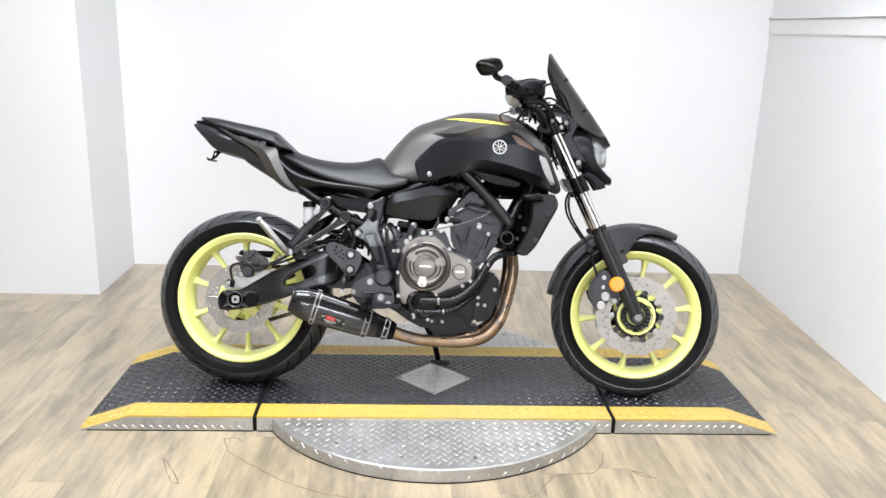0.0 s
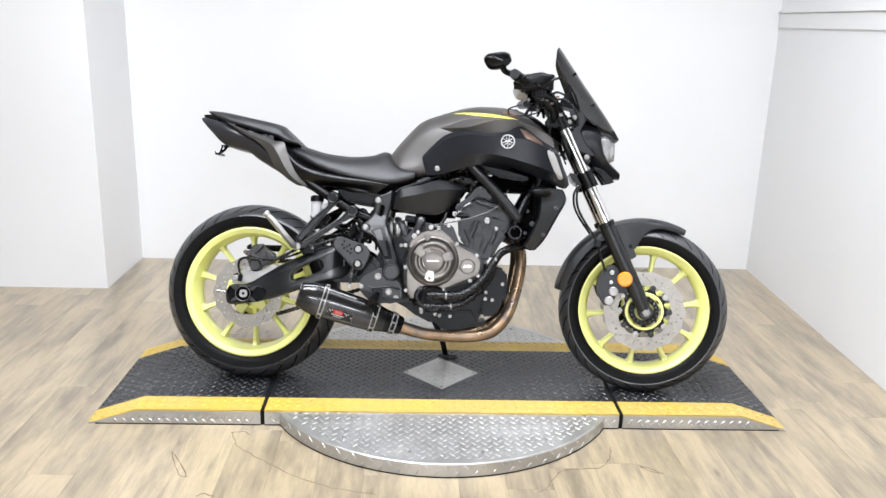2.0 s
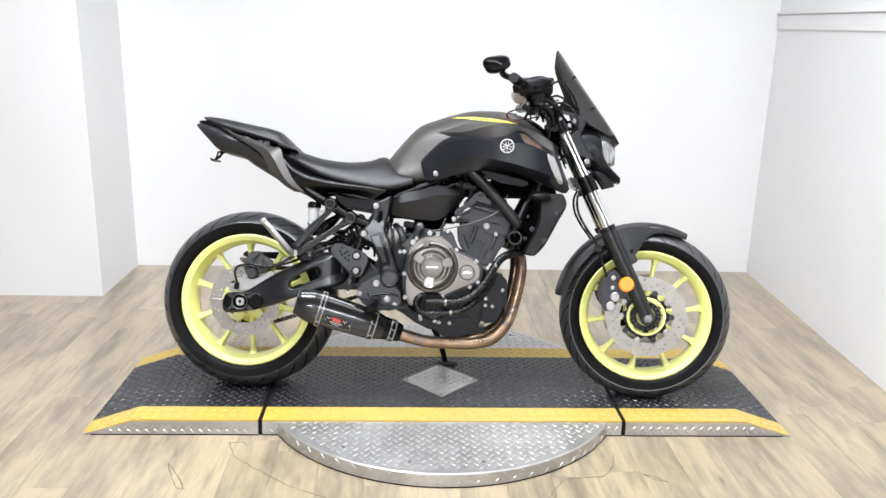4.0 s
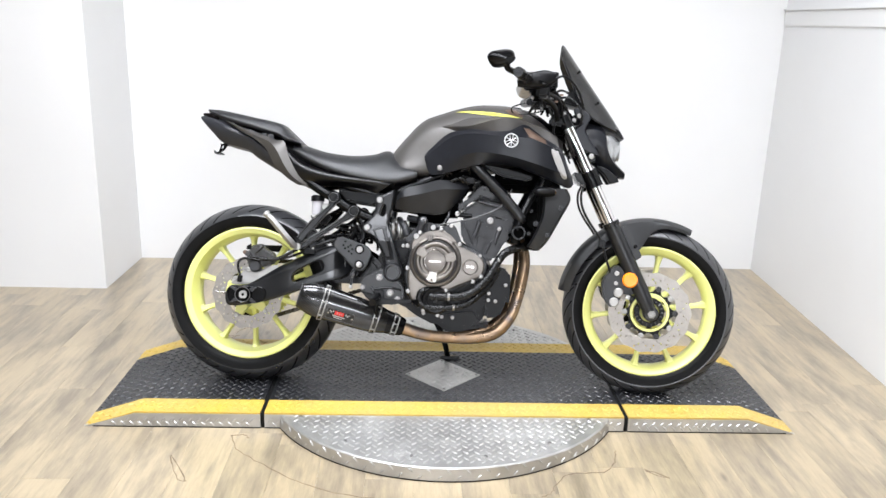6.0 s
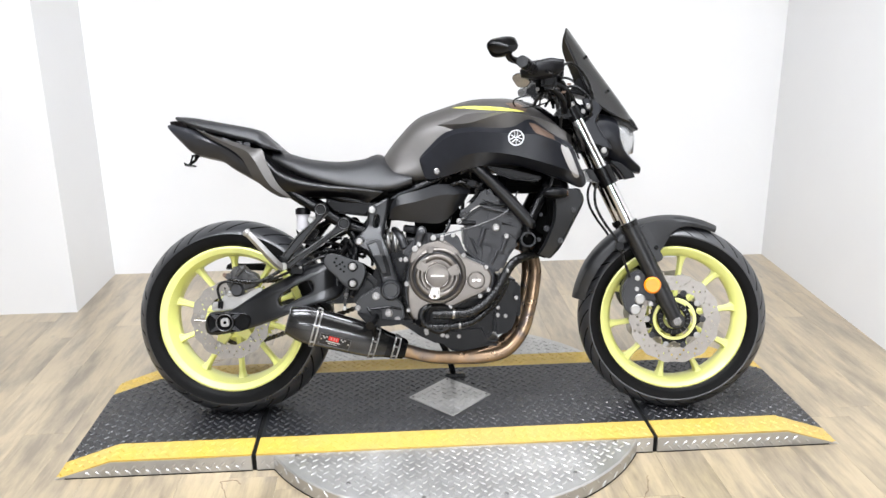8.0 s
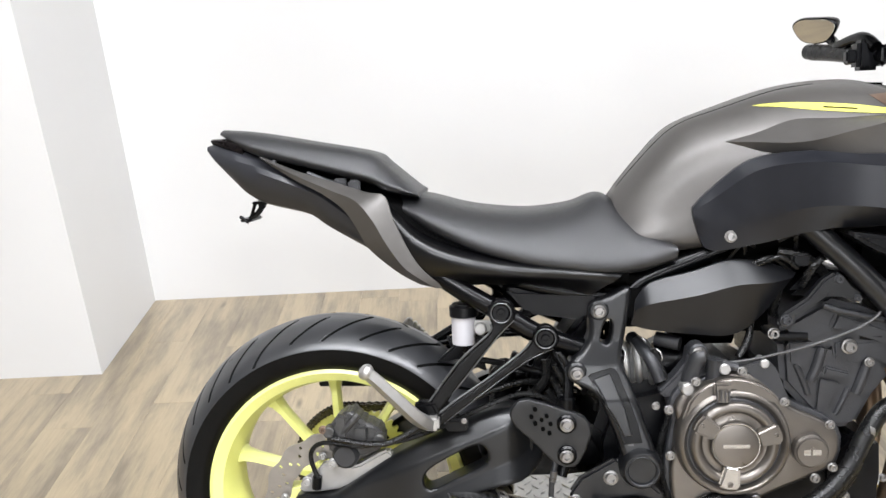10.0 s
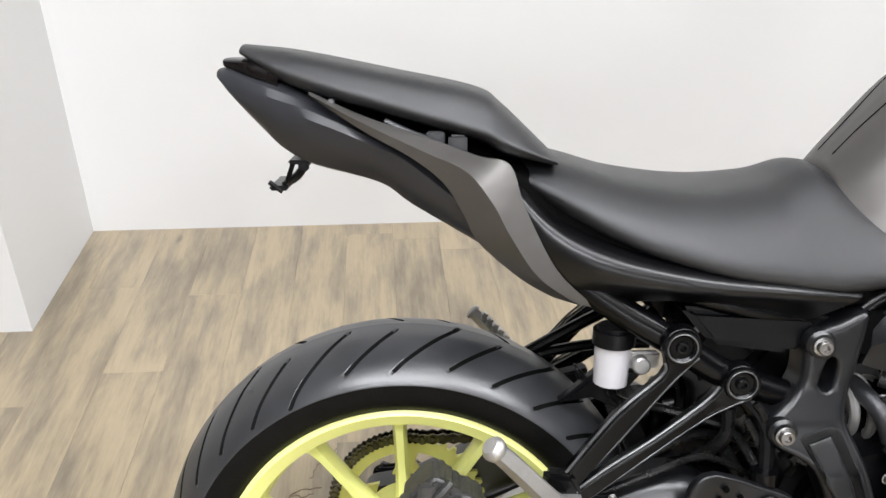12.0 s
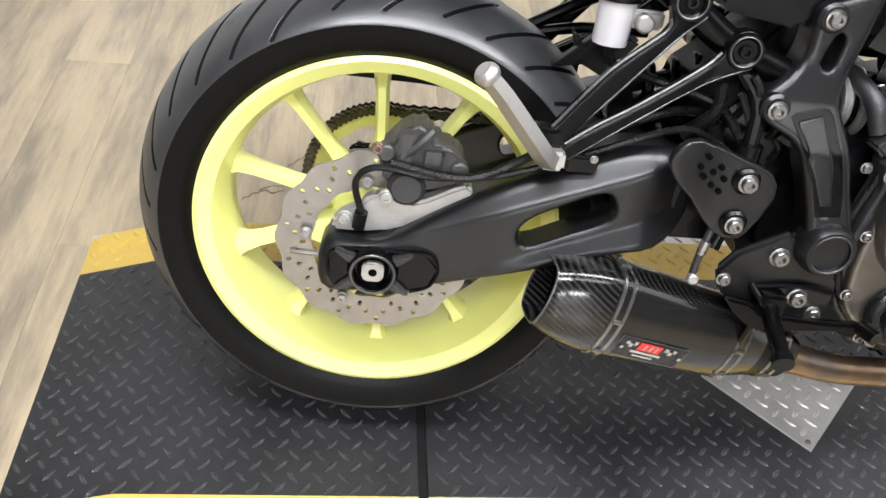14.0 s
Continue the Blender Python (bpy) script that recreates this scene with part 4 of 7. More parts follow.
for i in range(13):
    a = Vector((rng.uniform(0.30, 0.37), rng.uniform(-0.20, 0.16), rng.uniform(1.0, 1.05)))
    b = Vector((rng.uniform(0.36, 0.42), rng.uniform(-0.07, 0.07), rng.uniform(0.80, 0.88)))
    mid = (a + b) / 2 + Vector((rng.uniform(-0.02, 0.075), rng.uniform(-0.05, 0.03), rng.uniform(-0.05, 0.06)))
    part("control_cable", bar([a, (a * 2 + mid) / 3 + Vector((0.02, 0, 0.02)), mid, (b * 2 + mid) / 3, b], rng.choice((0.003, 0.004, 0.0048)), 8, 5), HOSE, bike, m=STEER)
for i in range(16):
    a = Vector((rng.uniform(0.265, 0.345), rng.uniform(-0.21, -0.07), rng.uniform(0.985, 1.045)))
    b = a + Vector((rng.uniform(-0.03, 0.03), rng.uniform(-0.02, 0.04), rng.uniform(-0.05, -0.01)))
    part("control_cable", bar([a, (a + b) / 2 + Vector((rng.uniform(-0.012, 0.012), -0.012, 0.008)), b], rng.choice((0.0028, 0.004, 0.005)), 8, 4), HOSE, bike, m=STEER)
for i in range(9):
    a = Vector((rng.uniform(0.27, 0.34), rng.uniform(-0.21, -0.08), rng.uniform(0.985, 1.04)))
    part("wiring_connector", box(a.x, a.x + rng.uniform(0.010, 0.022), a.y, a.y + 0.015, a.z, a.z + rng.uniform(0.008, 0.016), 0.003), rng.choice((BLACKM, ENGINE, EDGEGREY)), bike, m=STEER)
for s in (-1, 1):
    part("control_cable", bar([(0.30, s * 0.19, 1.03), (0.37, s * 0.17, 1.09), (0.43, s * 0.13, 1.04), (0.455, s * 0.10, 0.93), (0.44, s * 0.09, 0.82)], 0.0045, 8), HOSE, bike, m=STEER)
part("cable_loop", bar([(0.25, -0.16, 1.0), (0.205, -0.15, 0.985), (0.215, -0.13, 0.965), (0.265, -0.12, 0.968), (0.31, -0.11, 0.98)], 0.0025, 8), HOSE, bike, m=STEER)
# Near-black boxes added to fill the gaps behind the cables.
part("wiring_connector", box(0.335, 0.39, -0.10, -0.04, 0.90, 0.95, 0.01), DARK, bike, m=STEER)
part("wiring_connector", box(0.33, 0.37, 0.0, 0.06, 0.88, 0.94, 0.01), DARK, bike, m=STEER)
part("wiring_connector", box(0.31, 0.35, -0.14, -0.09, 0.975, 1.01, 0.008), DARK, bike, m=STEER)


# headlight and screen
cowl = part("headlight_cowl", body([(0.425, [(0, 0.940), (0.06, 0.935), (0.088, 0.905), (0.088, 0.87), (0.05, 0.85), (0, 0.85)]), (0.475, [(0, 0.950), (0.055, 0.945), (0.093, 0.922), (0.096, 0.87), (0.06, 0.825), (0, 0.815)]), (0.525, [(0, 0.930), (0.05, 0.926), (0.088, 0.905), (0.088, 0.845), (0.055, 0.790), (0, 0.780)]), (0.536, [(0, 0.868), (0.045, 0.868), (0.083, 0.860), (0.079, 0.825), (0.050, 0.782), (0, 0.775)]), (0.556, [(0, 0.826), (0.042, 0.826), (0.072, 0.818), (0.064, 0.800), (0.043, 0.770), (0, 0.762)]), (0.602, [(0, 0.780), (0.030, 0.780), (0.044, 0.775), (0.040, 0.768), (0.030, 0.760), (0, 0.756)])], 4, 2), SHROUDP, bike, "dark satin headlight cowl", angle=22, m=STEER)
part("chin", prism([(0.548, 0.826), (0.597, 0.779), (0.596, 0.770), (0.582, 0.755), (0.530, 0.797)], -0.036, 0.036, 0.006, 0, 3), BLACK, cowl)
part("headlight_lens", body([(0.520, [(0, 0.916), (0.050, 0.912), (0.082, 0.896), (0.078, 0.850), (0.050, 0.815), (0, 0.805)]), (0.552, [(0, 0.914), (0.046, 0.909), (0.074, 0.890), (0.068, 0.845), (0.046, 0.815), (0, 0.808)]), (0.580, [(0, 0.896), (0.030, 0.890), (0.050, 0.872), (0.046, 0.845), (0.030, 0.825), (0, 0.820)])], 4, 4), GLASSY, cowl, "clear headlight lens")
for s in (-1, 1):
    part("cowl_panel", casting([(0.414, 0.988), (0.446, 0.989), (0.474, 0.957), (0.455, 0.918), (0.487, 0.866), (0.505, 0.838), (0.497, 0.832), (0.437, 0.858), (0.412, 0.905), (0.446, 0.938), (0.426, 0.958)], lambda x, z: 0.116 - 0.12 * max(0, x - 0.47), 0.010, 0.005, None, s, 2, 0.009), SHROUDP, cowl, "dark satin cowl bracket", angle=45)
    part("cowl_tab", casting([(0.470, 0.845), (0.492, 0.842), (0.496, 0.815), (0.484, 0.806), (0.468, 0.818)], lambda x, z: 0.110, 0.010, 0.004, None, s, 2, 0.009), BLACK, cowl, angle=45)
    bolt(cowl, 0.481, s * 0.112, 0.829, 0.010, ZINC, s)
    bolt(cowl, 0.433, s * 0.117, 0.965, 0.0085, ZINC, s)
    bolt(cowl, 0.416, s * 0.117, 0.949, 0.0085, ZINC, s)
    part("lower_wing", casting([(0.499, 0.799), (0.522, 0.796), (0.540, 0.788), (0.572, 0.761), (0.580, 0.745), (0.548, 0.738), (0.528, 0.768)], lambda x, z: 0.090, 0.03, 0.006, None, s, 1, 0.009), BLACKM, cowl, angle=40)
part("visor", prism([(0.505, 0.938), (0.575, 0.926), (0.594, 0.893), (0.585, 0.894), (0.560, 0.915), (0.52, 0.925)], -0.062, 0.062, 0.003), BLACKM, cowl)
sc = bmesh.new()
mids = spline([(0.581, 0, 0.930), (0.570, 0, 0.947), (0.546, 0, 0.982), (0.524, 0, 1.013), (0.464, 0, 1.096), (0.414, 0, 1.168), (0.387, 0, 1.207), (0.376, 0, 1.222)], 3)
rims = spline([(0.566, 0.070, 0.918), (0.492, 0.098, 0.950), (0.443, 0.115, 0.992), (0.428, 0.118, 1.020), (0.395, 0.116, 1.100), (0.368, 0.098, 1.165), (0.366, 0.070, 1.197), (0.370, 0.040, 1.215)], 3)
secs = []
for c, e in zip(mids, rims):
    secs.append([Vector((c.x + (e.x - c.x) * abs(k / 8) ** 1.9, e.y * k / 8, c.z + (e.z - c.z) * abs(k / 8) ** 1.9)) for k in range(-8, 9)])
rings(sc, secs, False, False)
thicken(sc, 0.004)
screen = part("windscreen", sc, SMOKE, bike, "dark smoked fly screen", angle=40, m=STEER)
for s in (-1, 1):
    part("screen_lip", bar([(e.x, s * e.y, e.z) for e in rims[2:]], 0.0032, 6, 1), BLACKM, screen)
    for k, q in ((9, 0.55), (13, 0.55)):
        c, e = mids[k], rims[k]
        bolt(screen, c.x + (e.x - c.x) * q ** 1.9 + 0.004, s * (e.y * q + 0.002), c.z + (e.z - c.z) * q ** 1.9, 0.005, BLACK, s)
rng = random.Random(8)
for mat, n in ((COPPERP, 3), (WHITEP, 1), (EDGEGREY, 5)):
    for i in range(n):
        c = Vector((rng.uniform(0.31, 0.37), rng.uniform(-0.21, -0.15), rng.uniform(0.985, 1.045)))
        part("cable_end", box(c.x - 0.006, c.x + 0.006, c.y - 0.004, c.y + 0.004, c.z - 0.003, c.z + 0.003, 0.001), mat, bike, m=STEER)

# fuel tank and side panels
tank = part("fuel_tank", body([
    (-0.214, [(0, 0.826), (0.028, 0.823), (0.056, 0.805), (0.074, 0.780), (0.075, 0.760), (0, 0.755)]),
    (-0.175, [(0, 0.874), (0.036, 0.868), (0.076, 0.838), (0.100, 0.785), (0.104, 0.750), (0, 0.745)]),
    (-0.115, [(0, 0.936), (0.050, 0.928), (0.093, 0.884), (0.113, 0.806), (0.110, 0.742), (0, 0.735)]),
    (-0.045, [(0, 0.966), (0.066, 0.956), (0.113, 0.908), (0.128, 0.835), (0.122, 0.752), (0, 0.745)]),
    (0.06, [(0, 0.997), (0.080, 0.984), (0.134, 0.934), (0.155, 0.872), (0.145, 0.770), (0, 0.765)]),
    (0.165, [(0, 1.005), (0.092, 0.985), (0.150, 0.938), (0.182, 0.880), (0.17, 0.780), (0, 0.775)]),
    (0.235, [(0, 0.991), (0.085, 0.970), (0.140, 0.926), (0.178, 0.872), (0.16, 0.790), (0, 0.785)]),
    (0.30, [(0, 0.958), (0.065, 0.945), (0.112, 0.910), (0.145, 0.862), (0.13, 0.80), (0, 0.80)]),
    (0.375, [(0, 0.895), (0.04, 0.89), (0.07, 0.87), (0.09, 0.84), (0.08, 0.81), (0, 0.81)])], 6, 5), GREYP, bike, "warm matte grey fuel tank with lime stripe", angle=50)
part("tank_centre_cover", body([(0.185, [(0, 1.000), (0.05, 0.993), (0.085, 0.976), (0.07, 0.968), (0, 0.965)]), (0.24, [(0, 0.992), (0.055, 0.983), (0.088, 0.960), (0.07, 0.950), (0, 0.945)]), (0.30, [(0, 0.967), (0.052, 0.959), (0.085, 0.935), (0.07, 0.92), (0, 0.92)]), (0.385, [(0, 0.902), (0.035, 0.896), (0.06, 0.880), (0.05, 0.86), (0, 0.86)])], 5, 4), BLACK, tank, "black plastic filler surround", angle=45)
part("filler_cap", turned([(0, 0.0), (0.03, 0.0), (0.034, -0.004), (0.034, -0.012), (0, -0.012)], 24), BLACK, tank, m=pose(0.20, 0, 0.984, -90))


copy = bmesh.new()
copy.from_mesh(tank.data)
over = BVHTree.FromBMesh(copy)
for s in (-1, 1):
    line = []
    for k in range(15):
        x = -0.204 + 0.022 * k
        hit = over.ray_cast(Vector((x, s * (0.018 + 0.036 * soft(k / 9)), 1.2)), Vector((0, 0, -1)))
        line.append(hit[0])
    part("tank_seam", bar(line, 0.0009, 6, 3), DARK, tank, "dark seam beside the raised centre of the tank")
copy.free()
tank_at = {}
for s in (-1, 1):
    copy = bmesh.new()
    copy.from_mesh(tank.data)
    tank_at[s] = outer(copy, s)
    sb = surf([
        [(-0.100, 0.126, 0.808), (-0.101, 0.131, 0.802), (-0.100, 0.131, 0.795), (-0.093, 0.127, 0.768)],
        [(-0.072, 0.132, 0.838), (-0.067, 0.142, 0.826), (-0.064, 0.143, 0.780), (-0.074, 0.135, 0.741)],
        [(-0.020, 0.152, 0.881), (-0.012, 0.169, 0.866), (0.0, 0.170, 0.795), (-0.008, 0.154, 0.752)],
        [(0.050, 0.180, 0.893), (0.055, 0.204, 0.877), (0.060, 0.204, 0.812), (0.058, 0.176, 0.771)],
        [(0.120, 0.202, 0.887), (0.125, 0.230, 0.871), (0.125, 0.229, 0.812), (0.120, 0.188, 0.780)],
        [(0.180, 0.214, 0.889), (0.186, 0.241, 0.866), (0.188, 0.238, 0.802), (0.186, 0.190, 0.777)],
        [(0.235, 0.204, 0.911), (0.245, 0.241, 0.862), (0.252, 0.235, 0.786), (0.256, 0.190, 0.757)],
        [(0.300, 0.202, 0.868), (0.307, 0.231, 0.843), (0.320, 0.223, 0.766), (0.326, 0.184, 0.732)],
        [(0.352, 0.192, 0.840), (0.360, 0.211, 0.818), (0.378, 0.202, 0.745), (0.385, 0.178, 0.708)],
        [(0.368, 0.178, 0.815), (0.376, 0.184, 0.795), (0.398, 0.180, 0.745), (0.405, 0.172, 0.722)]], 0.010, 6, 4, s)
    wing = outer(sb, s, 0.2)
    shroud = part("tank_shroud", sb, SHROUDP, bike, "satin blue-black side panel of the tank", angle=18)
    bolt(shroud, -0.047, wing(-0.047, 0.764) + s * 0.001, 0.764, 0.0100, ZINC, s)
    em = part("emblem", turned([(0.0248, -0.004), (0.0285, -0.004), (0.0295, -0.001), (0.0295, 0.008), (0.0248, 0.008)], 40, closed=True), EMBLEM, shroud, "round silver tank emblem", m=pose(0.187, s * 0.2475, 0.853, s * -4, 0, -8 if s < 0 else 188) @ Matrix.Diagonal((0.80, 1, 0.80, 1)))
    part("emblem_field", turned([(0.0, -0.0003), (0.0248, -0.0003), (0.0248, 0.005), (0, 0.005)], 32), BADGE, em)
    for a in (1.57, 1.57 + 2.094, 1.57 - 2.094):
        for d in (-0.28, 0.28):
            part("emblem_arm", bar([(0.005 * math.cos(a + 3 * d), -0.0012, 0.005 * math.sin(a + 3 * d)), (0.0235 * math.cos(a + d), -0.0012, 0.0235 * math.sin(a + d))], 0.0016, 6), EMBLEM, em)
        part("emblem_arm", bar([(0, -0.0012, 0), (-0.0225 * math.cos(a), -0.0012, -0.0225 * math.sin(a))], 0.0018, 6), EMBLEM, em)
    part("accent_plate", panel([(0.228, 0.900), (0.247, 0.897), (0.302, 0.862), (0.305, 0.846), (0.245, 0.868)], lambda x, z: wing(x, z) + s * 0.002, 0.004, 2, 0, 0.001), COPPERP, shroud, "bronze painted accent plate")
    part("vent_mesh", panel([(0.322, 0.832), (0.337, 0.833), (0.354, 0.806), (0.376, 0.752), (0.377, 0.738), (0.364, 0.739), (0.345, 0.768), (0.325, 0.812)], lambda x, z: wing(x, z) + s * 0.0025, 0.004, 2, 2, 0.002), VENT, shroud, "pale mesh vent")
    part("lower_duct", prism([(0.10, 0.775), (0.17, 0.765), (0.27, 0.740), (0.255, 0.725), (0.17, 0.735), (0.135, 0.752)], s * 0.150, s * 0.205, 0.006), BLACKM, bike, "black plastic air duct")
    part("tank_shoulder", surf([
        [(-0.088, 0.082, 0.914), (-0.088, 0.085, 0.910), (-0.088, 0.084, 0.905)],
        [(-0.020, 0.092, 0.934), (-0.020, 0.130, 0.908), (-0.020, 0.122, 0.895)],
        [(0.050, 0.118, 0.946), (0.050, 0.176, 0.906), (0.050, 0.162, 0.888)],
        [(0.120, 0.126, 0.945), (0.120, 0.203, 0.923), (0.120, 0.190, 0.882)],
        [(0.172, 0.128, 0.944), (0.172, 0.206, 0.932), (0.178, 0.198, 0.884)],
        [(0.235, 0.116, 0.936), (0.235, 0.197, 0.922), (0.237, 0.190, 0.904)],
        [(0.300, 0.090, 0.922), (0.305, 0.174, 0.901), (0.305, 0.182, 0.862)],
        [(0.345, 0.070, 0.895), (0.347, 0.145, 0.880), (0.352, 0.170, 0.838)]], 0.006, 6, 4, s), GREYP, bike, "raised grey shoulder of the tank", angle=18)
    part("tank_patch", panel([(0.167, 0.974), (0.206, 0.977), (0.234, 0.958), (0.228, 0.946), (0.190, 0.951)], lambda x, z: tank_at[s](x, z) + s * 0.0012, 0.004, 2, 0), COPPERP, tank, "bronze painted patch on the tank top")
    st = part("stripe", panel([(0.0, 0.9640), (0.043, 0.9670), (0.10, 0.9635), (0.147, 0.9585), (0.228, 0.9440), (0.160, 0.9455), (0.08, 0.9535), (0.04, 0.9600)], lambda x, z: tank_at[s](x, z) + s * 0.0015, 0.004, 2, 2), STRIPE, tank, "lime yellow stripe with dark lettering")
    part("stripe_lettering", panel([(0.095, 0.9585), (0.140, 0.9538), (0.140, 0.9522), (0.095, 0.957)], lambda x, z: tank_at[s](x, z) + s * 0.0028, 0.003, 2, 0), BADGE, st)
    copy.free()

# seats and tail
part("rider_seat", body([
    (-0.590, [(0, 0.838), (0.030, 0.837), (0.055, 0.830), (0.060, 0.822), (0.03, 0.815), (0, 0.815)]),
    (-0.530, [(0, 0.836), (0.060, 0.832), (0.098, 0.812), (0.106, 0.795), (0.08, 0.780), (0, 0.78)]),
    (-0.450, [(0, 0.814), (0.075, 0.810), (0.122, 0.785), (0.134, 0.757), (0.10, 0.745), (0, 0.745)]),
    (-0.360, [(0, 0.805), (0.076, 0.800), (0.128, 0.771), (0.148, 0.732), (0.11, 0.720), (0, 0.72)]),
    (-0.285, [(0, 0.813), (0.062, 0.807), (0.116, 0.774), (0.147, 0.722), (0.11, 0.708), (0, 0.71)]),
    (-0.232, [(0, 0.829), (0.050, 0.820), (0.102, 0.780), (0.143, 0.720), (0.11, 0.702), (0, 0.70)]),
    (-0.180, [(0, 0.790), (0.055, 0.785), (0.108, 0.765), (0.138, 0.725), (0.11, 0.705), (0, 0.70)]),
    (-0.125, [(0, 0.75), (0.07, 0.75), (0.133, 0.748), (0.140, 0.738), (0.12, 0.725), (0, 0.72)])], 6, 5), SEATM, bike, "black vinyl rider seat", angle=60)
part("pillion_seat", body([
    (-0.880, [(0, 0.956), (0.020, 0.955), (0.034, 0.951), (0.036, 0.947), (0.02, 0.944), (0, 0.944)]),
    (-0.820, [(0, 0.950), (0.047, 0.947), (0.070, 0.932), (0.071, 0.921), (0.055, 0.913), (0, 0.912)]),
    (-0.720, [(0, 0.931), (0.062, 0.927), (0.088, 0.905), (0.088, 0.893), (0.07, 0.886), (0, 0.885)]),
    (-0.620, [(0, 0.911), (0.064, 0.906), (0.092, 0.878), (0.092, 0.866), (0.07, 0.858), (0, 0.855)]),
    (-0.590, [(0, 0.893), (0.060, 0.886), (0.090, 0.864), (0.092, 0.853), (0.08, 0.844), (0, 0.842)]),
    (-0.535, [(0, 0.842), (0.055, 0.841), (0.088, 0.839), (0.092, 0.836), (0.07, 0.832), (0, 0.832)])], 6, 5), SEATM, bike, "black vinyl pillion seat", angle=60)
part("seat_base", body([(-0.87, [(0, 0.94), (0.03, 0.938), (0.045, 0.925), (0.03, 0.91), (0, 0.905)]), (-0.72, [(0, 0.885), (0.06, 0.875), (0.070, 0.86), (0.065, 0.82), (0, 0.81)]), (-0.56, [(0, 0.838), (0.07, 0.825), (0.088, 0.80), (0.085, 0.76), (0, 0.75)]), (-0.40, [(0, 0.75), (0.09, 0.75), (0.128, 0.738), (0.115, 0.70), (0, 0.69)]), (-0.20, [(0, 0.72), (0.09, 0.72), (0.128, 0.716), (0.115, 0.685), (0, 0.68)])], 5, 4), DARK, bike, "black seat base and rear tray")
tail = part("tail_cover", body([
    (-0.907, [(0, 0.930), (0.018, 0.9295), (0.030, 0.926), (0.029, 0.9195), (0, 0.918)]),
    (-0.888, [(0, 0.932), (0.034, 0.930), (0.048, 0.909), (0.040, 0.899), (0, 0.897)]),
    (-0.856, [(0, 0.925), (0.050, 0.921), (0.066, 0.897), (0.050, 0.868), (0, 0.864)]),
    (-0.831, [(0, 0.918), (0.057, 0.914), (0.076, 0.888), (0.054, 0.845), (0, 0.840)]),
    (-0.799, [(0, 0.903), (0.062, 0.900), (0.084, 0.880), (0.058, 0.830), (0, 0.825)]),
    (-0.727, [(0, 0.866), (0.062, 0.864), (0.095, 0.853), (0.066, 0.811), (0, 0.806)]),
    (-0.690, [(0, 0.846), (0.062, 0.844), (0.097, 0.834), (0.070, 0.787), (0, 0.780)]),
    (-0.610, [(0, 0.790), (0.060, 0.788), (0.094, 0.770), (0.072, 0.740), (0, 0.733)])], 4, 3), TAILP, bike, "dark satin tail underside", angle=24)
part("tail_light", body([(-0.900, [(0, 0.941), (0.018, 0.9405), (0.030, 0.938), (0.024, 0.932), (0, 0.930)]), (-0.872, [(0, 0.941), (0.034, 0.940), (0.047, 0.935), (0.044, 0.922), (0, 0.915)]), (-0.835, [(0, 0.936), (0.046, 0.934), (0.060, 0.926), (0.056, 0.908), (0, 0.90)])], 3, 3), material("smoked_tail_lens", (0.004, 0.003, 0.003), 0.25, 0, 0.1, spec=0.3), tail, "smoked tail light")
